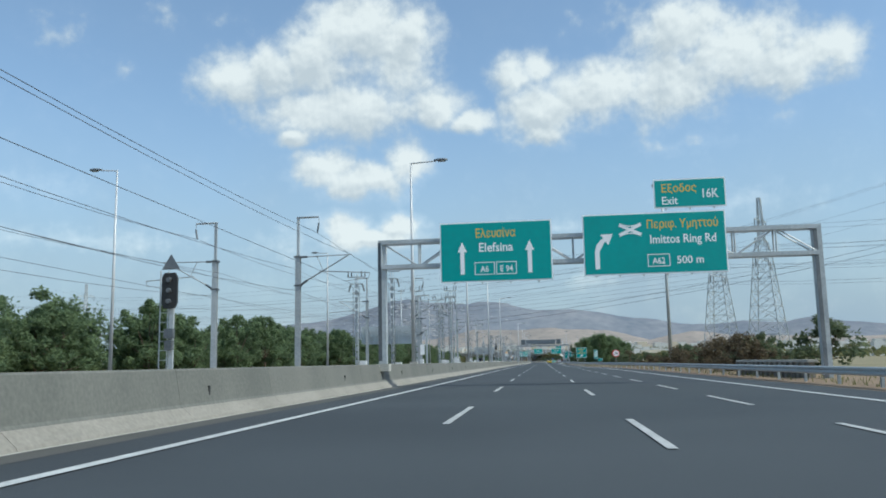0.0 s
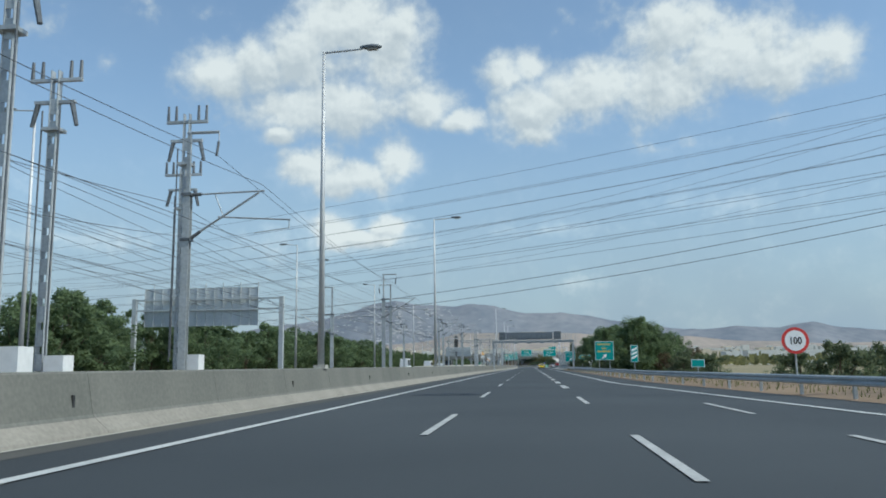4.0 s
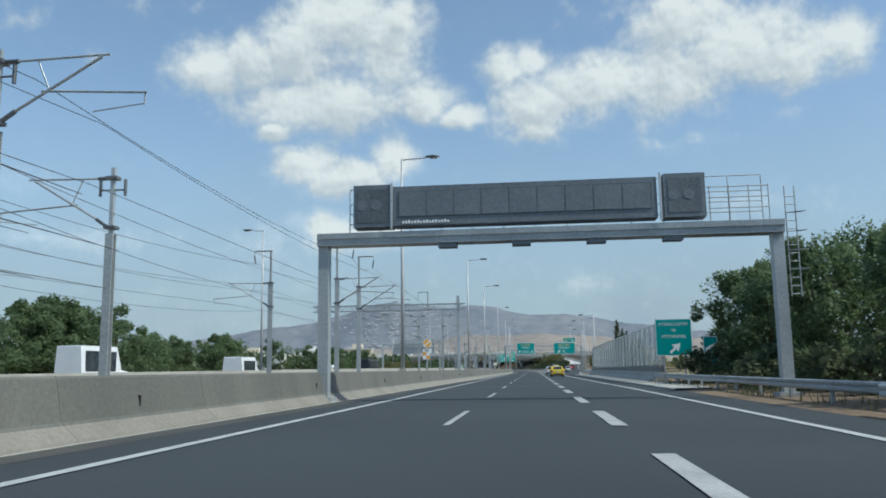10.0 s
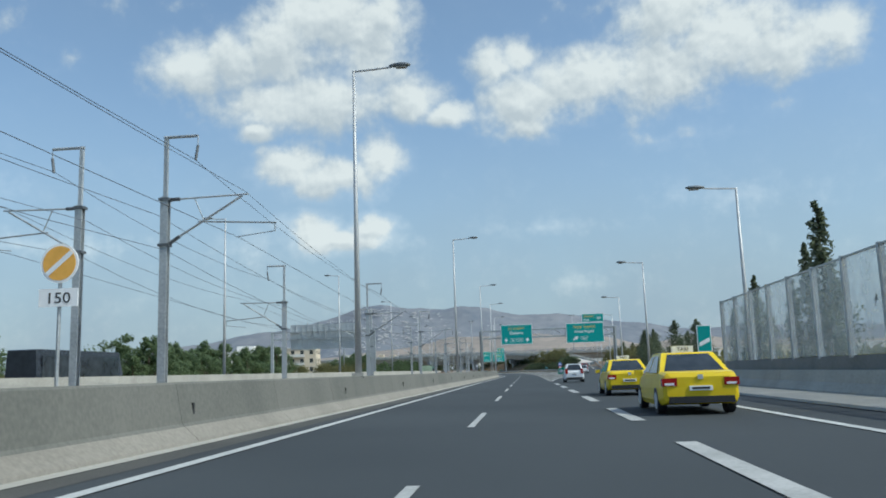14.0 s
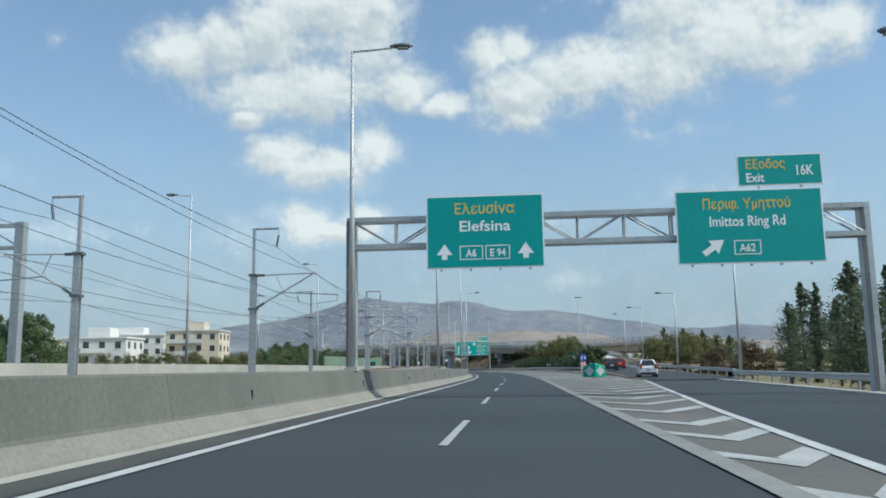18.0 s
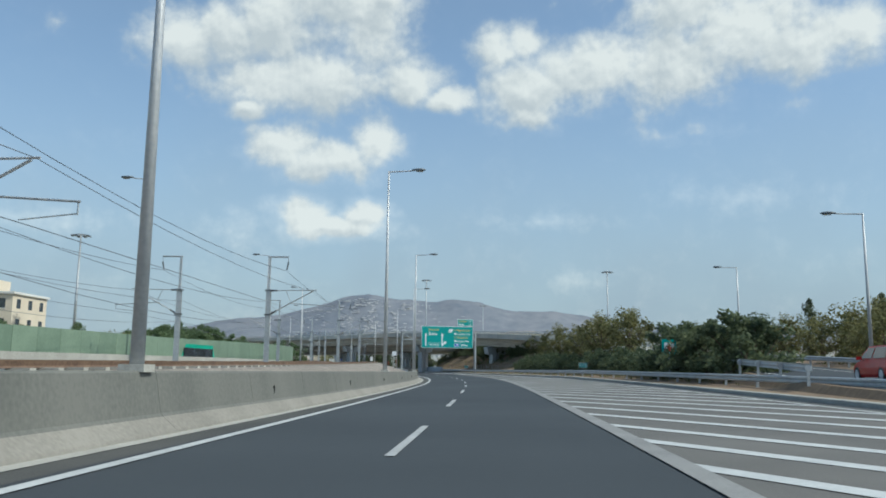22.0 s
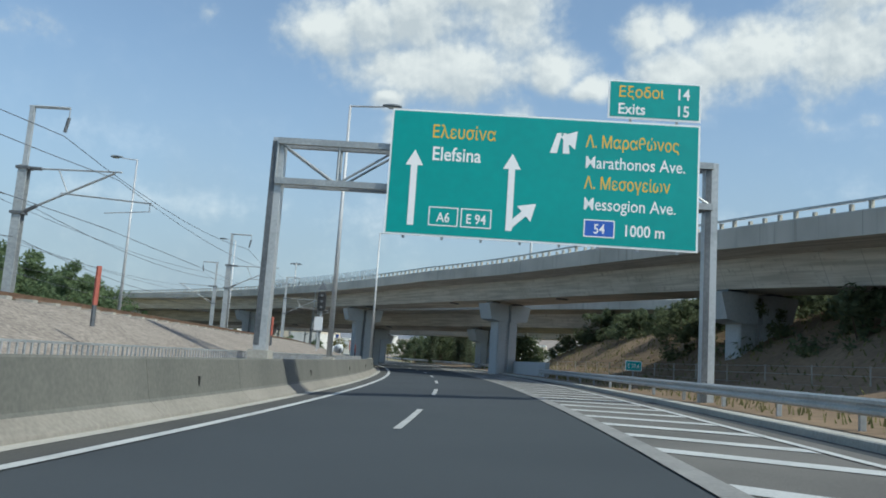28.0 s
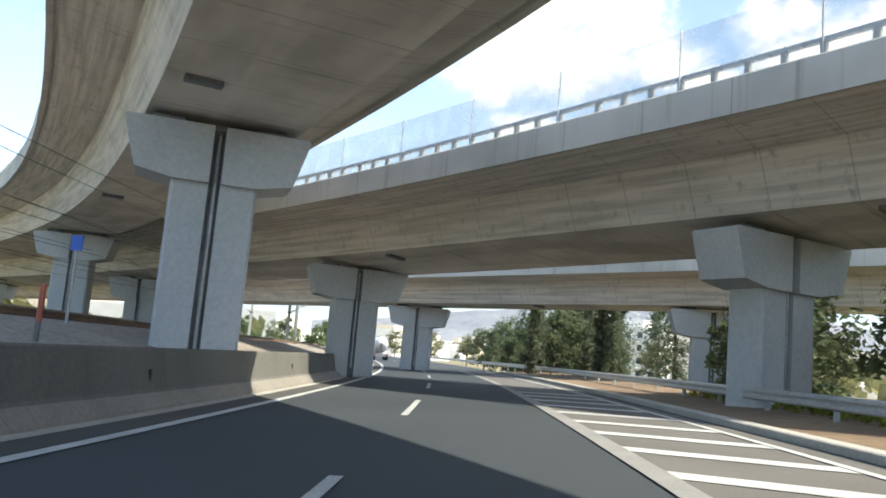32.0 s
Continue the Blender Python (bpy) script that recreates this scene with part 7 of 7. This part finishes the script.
for k in range(26000):  # far scrub and tree line in front of the town
    y = rng.uniform(640, 2600) ** 1.0
    x = rng.uniform(-0.75, 0.62) * y
    if abs(x + 0.33 * (y - 690)) < 42 + 0.02 * y or (y < 830 and -140 < x < 70):
        continue
    c = Vector((x, y, max(0, (y - 1500) * 0.030) + rng.uniform(0.5, 5)))
    q = rng.uniform(1.2, 3.2)
    u = Vector((rng.gauss(0, 1), rng.gauss(0, 0.4), rng.gauss(0, 1))).normalized() * q
    t = Vector((rng.gauss(0, 1), rng.gauss(0, 0.4), rng.gauss(0, 1))).normalized() * q
    wd.face([c - u, c - t, c + u, c + t])
tagged(wd.make("far_scrub", OLIVE), "far olive-green scrub and trees", "trees", kind="stuff")

# ---- clouds: a far sheet of drifting cumulus, clear between them ----
m, n, l, b = shader("cumulus_clouds")
n.remove(b)
BLOBS = ((4.4, 16.9, 1.8, 0.8), (21.4, 19.5, 3.0, 2.2), (19.0, 20.2, 2.4, 2.4), (15.8, 21.0, 3.2, 3.2), (12.5, 23.0, 4.4, 3.2), (10.0, 21.9, 3.6, 3.6), (9.0, 23.2, 1.7, 2.0), (13.3, 18.0, 6.0, 2.4), (16.6, 17.6, 4.4, 1.8), (7.1, 18.0, 2.4, 1.6), (17.4, 15.8, 1.6, 0.8))
BLOBS += ((1.4, 19.8, 1.7, 1.6), (-0.4, 20.5, 1.6, 1.2), (-0.7, 17.4, 3.2, 2.4), (-4.8, 18.6, 4.8, 2.2), (-9.6, 18.5, 4.8, 2.6), (-10.6, 21.8, 4.0, 2.4), (-14.3, 20.5, 4.8, 2.6), (-17.7, 18.9, 4.0, 2.2), (-20.5, 19.5, 2.4, 1.6), (-0.7, 15.8, 2.0, 1.0))
BLOBS += ((15.2, 13.7, 2.4, 1.7), (12.3, 12.9, 3.9, 1.5), (9.3, 14.3, 2.0, 1.7), (9.9, 9.6, 2.0, 1.1), (13.9, 9.6, 2.1, 1.2), (11.8, 8.8, 4.0, 1.0), (14.0, 29.0, 7.0, 3.0), (-12.0, 29.0, 9.0, 3.0))
WISPS = ((-8.9, 14.4, 2.0, 1.0), (-11.2, 14.6, 3.2, 0.8), (22.3, 23.4, 2.0, 1.0), (33.2, 21.0, 2.6, 1.7), (29.1, 19.7, 1.4, 1.2), (34.5, 11.8, 3.2, 1.2), (-13.5, 10.4, 7.0, 1.3), (-2.0, 9.4, 4.2, 0.9), (-3.8, 5.4, 2.2, 0.9), (26.5, 23.6, 1.4, 1.2), (-16.8, 15.6, 2.0, 0.9), (40, 17, 5, 1.5), (-30, 24, 6, 2), (-17.0, 23.5, 5.0, 2.6), (-19.5, 18.0, 3.4, 2.2), (-5.5, 22.8, 3.6, 1.6), (31.0, 8.5, 7.0, 1.0), (18.0, 8.2, 3.0, 1.4))
grp = bpy.data.node_groups.new("cloud_cover", "ShaderNodeTree")
grp.interface.new_socket("Place", in_out="INPUT", socket_type="NodeSocketVector")
grp.interface.new_socket("Cover", in_out="OUTPUT", socket_type="NodeSocketFloat")
gi, go = grp.nodes.new("NodeGroupInput"), grp.nodes.new("NodeGroupOutput")


def gmath(tree_, op, a, b=None, clamp=False):
    nd = tree_.nodes.new("ShaderNodeMath")
    nd.operation, nd.use_clamp = op, clamp
    for i, v in enumerate((a, b)):
        if v is None:
            continue
        if isinstance(v, (int, float)):
            nd.inputs[i].default_value = v
        else:
            tree_.links.new(v, nd.inputs[i])
    return nd.outputs[0]


def gvec(tree_, op, a, b):
    nd = tree_.nodes.new("ShaderNodeVectorMath")
    nd.operation = op
    for i, v in enumerate((a, b)):
        if isinstance(v, tuple):
            nd.inputs[i].default_value = v
        else:
            tree_.links.new(v, nd.inputs[i])
    return nd


wn1 = grp.nodes.new("ShaderNodeTexNoise")
wn1.inputs["Scale"].default_value, wn1.inputs["Detail"].default_value = 0.30, 5
grp.links.new(gi.outputs[0], wn1.inputs["Vector"])
warp = gvec(grp, "MULTIPLY", gvec(grp, "SUBTRACT", wn1.outputs["Color"], (0.5, 0.5, 0.5)).outputs[0], (2.2, 1.5, 0))
pos = gvec(grp, "ADD", gi.outputs[0], warp.outputs[0]).outputs[0]
cover = None
for rows, peak in ((BLOBS, 1.0), (WISPS, 0.36)):
    for a, h, ra, rh in rows:
        dv = gvec(grp, "MULTIPLY", gvec(grp, "SUBTRACT", pos, (a, h, 0)).outputs[0], (1 / (ra * 1.62), 1 / (rh * 1.58), 0))
        ln = grp.nodes.new("ShaderNodeVectorMath")
        ln.operation = "LENGTH"
        grp.links.new(dv.outputs[0], ln.inputs[0])
        w = gmath(grp, "MULTIPLY", gmath(grp, "SUBTRACT", 1.0, ln.outputs["Value"], True), peak)
        if cover is None:
            cover = w
        else:
            nd = grp.nodes.new("ShaderNodeMath")
            nd.operation = "SMOOTH_MAX"
            nd.inputs[2].default_value = 0.12
            grp.links.new(cover, nd.inputs[0])
            grp.links.new(w, nd.inputs[1])
            cover = nd.outputs[0]
fn = grp.nodes.new("ShaderNodeTexNoise")
fn.inputs["Scale"].default_value, fn.inputs["Detail"].default_value, fn.inputs["Roughness"].default_value = 0.55, 9, 0.6
grp.links.new(gi.outputs[0], fn.inputs["Vector"])
body = gmath(grp, "MULTIPLY", cover, 7.0, True)
puffs = gmath(grp, "MULTIPLY", gmath(grp, "SUBTRACT", fn.outputs[0], 0.5), 0.70)
for size, share in ((0.33, 0.20), (0.85, 0.13), (2.1, 0.07)):  # rounded heaps at three sizes
    vo = grp.nodes.new("ShaderNodeTexVoronoi")
    vo.feature = "SMOOTH_F1"
    vo.inputs["Scale"].default_value, vo.inputs["Smoothness"].default_value = size, 0.35
    grp.links.new(pos, vo.inputs["Vector"])
    puffs = gmath(grp, "ADD", puffs, gmath(grp, "MULTIPLY", gmath(grp, "SUBTRACT", 0.46, vo.outputs["Distance"]), share))
cover = gmath(grp, "ADD", cover, gmath(grp, "MULTIPLY", puffs, body))
grp.links.new(cover, go.inputs[0])

ge = n.new("ShaderNodeNewGeometry")
rel = gvec(m.node_tree, "SUBTRACT", ge.outputs["Position"], (1.8, 55.0, 1.2))
nz = n.new("ShaderNodeVectorMath")
nz.operation = "NORMALIZE"
l.new(rel.outputs[0], nz.inputs[0])
sp = n.new("ShaderNodeSeparateXYZ")
l.new(nz.outputs[0], sp.inputs[0])
T = m.node_tree
az = gmath(T, "MULTIPLY", gmath(T, "ARCTAN2", gmath(T, "MULTIPLY", sp.outputs[0], -1.0), sp.outputs[1]), 57.2958)
el = gmath(T, "MULTIPLY", gmath(T, "ARCSINE", sp.outputs[2]), 57.2958)
cb = n.new("ShaderNodeCombineXYZ")
l.new(az, cb.inputs[0])
l.new(el, cb.inputs[1])
up = gvec(T, "ADD", cb.outputs[0], (-0.6, 1.9, 0))
by = gvec(T, "ADD", cb.outputs[0], (-0.16, 0.3, 0))
here, above, beside = n.new("ShaderNodeGroup"), n.new("ShaderNodeGroup"), n.new("ShaderNodeGroup")
here.node_tree = above.node_tree = beside.node_tree = grp
l.new(by.outputs[0], beside.inputs[0])
l.new(cb.outputs[0], here.inputs[0])
l.new(up.outputs[0], above.inputs[0])
mr = n.new("ShaderNodeMapRange")
mr.interpolation_type = "SMOOTHSTEP"
mr.inputs[1].default_value, mr.inputs[2].default_value = 0.04, 0.72
mr.inputs[4].default_value = 0.95
l.new(here.outputs[0], mr.inputs[0])
sh = n.new("ShaderNodeValToRGB")
sh.color_ramp.elements[0].position, sh.color_ramp.elements[1].position = 0.05, 0.75
sh.color_ramp.elements[0].color, sh.color_ramp.elements[1].color = (0.775, 0.775, 0.77, 1), (0.52, 0.55, 0.585, 1)
soft = n.new("ShaderNodeTexNoise")
soft.inputs["Scale"].default_value, soft.inputs["Detail"].default_value = 0.28, 5
l.new(cb.outputs[0], soft.inputs["Vector"])
shade = gmath(T, "ADD", gmath(T, "MULTIPLY", above.outputs[0], 0.62), gmath(T, "MULTIPLY", gmath(T, "SUBTRACT", soft.outputs[0], 0.5), 1.5))
l.new(gmath(T, "SUBTRACT", shade, gmath(T, "MULTIPLY", gmath(T, "SUBTRACT", here.outputs[0], beside.outputs[0]), 1.5)), sh.inputs[0])
em, tp, ms = n.new("ShaderNodeEmission"), n.new("ShaderNodeBsdfTransparent"), n.new("ShaderNodeMixShader")
tone = n.new("ShaderNodeMix")
tone.data_type = "RGBA"
tone.inputs[6].default_value = (0.328, 0.405, 0.495, 1)
l.new(mr.outputs[0], tone.inputs[0])
l.new(sh.outputs[0], tone.inputs[7])
l.new(tone.outputs[2], em.inputs[0])
veil = n.new("ShaderNodeMapRange")
veil.interpolation_type = "SMOOTHSTEP"
veil.inputs[1].default_value, veil.inputs[2].default_value = 0.0, 20.0
veil.inputs[3].default_value, veil.inputs[4].default_value = 0.92, 0.16
l.new(el, veil.inputs[0])
thin = n.new("ShaderNodeTexNoise")
thin.inputs["Scale"].default_value, thin.inputs["Detail"].default_value = 0.12, 4
l.new(cb.outputs[0], thin.inputs["Vector"])
haze = gmath(T, "MULTIPLY", veil.outputs[0], gmath(T, "ADD", gmath(T, "MULTIPLY", thin.outputs[0], 0.6), 0.7))
l.new(gmath(T, "MAXIMUM", mr.outputs[0], haze), ms.inputs[0])
l.new(tp.outputs[0], ms.inputs[1])
l.new(em.outputs[0], ms.inputs[2])
l.new(ms.outputs[0], n["Material Output"].inputs[0])
g = Geo()
R = 4550.0
g.loft([[(-R * math.sin(radians(a)) * math.cos(radians(h)), 400 + R * math.cos(radians(a)) * math.cos(radians(h)), R * math.sin(radians(h))) for h in range(-2, 47, 4)] for a in range(-56, 57, 4)], closed=False)
tagged(g.make("backdrop_clouds", m), "white cumulus clouds far ahead in the sky", "clouds", kind="structure")
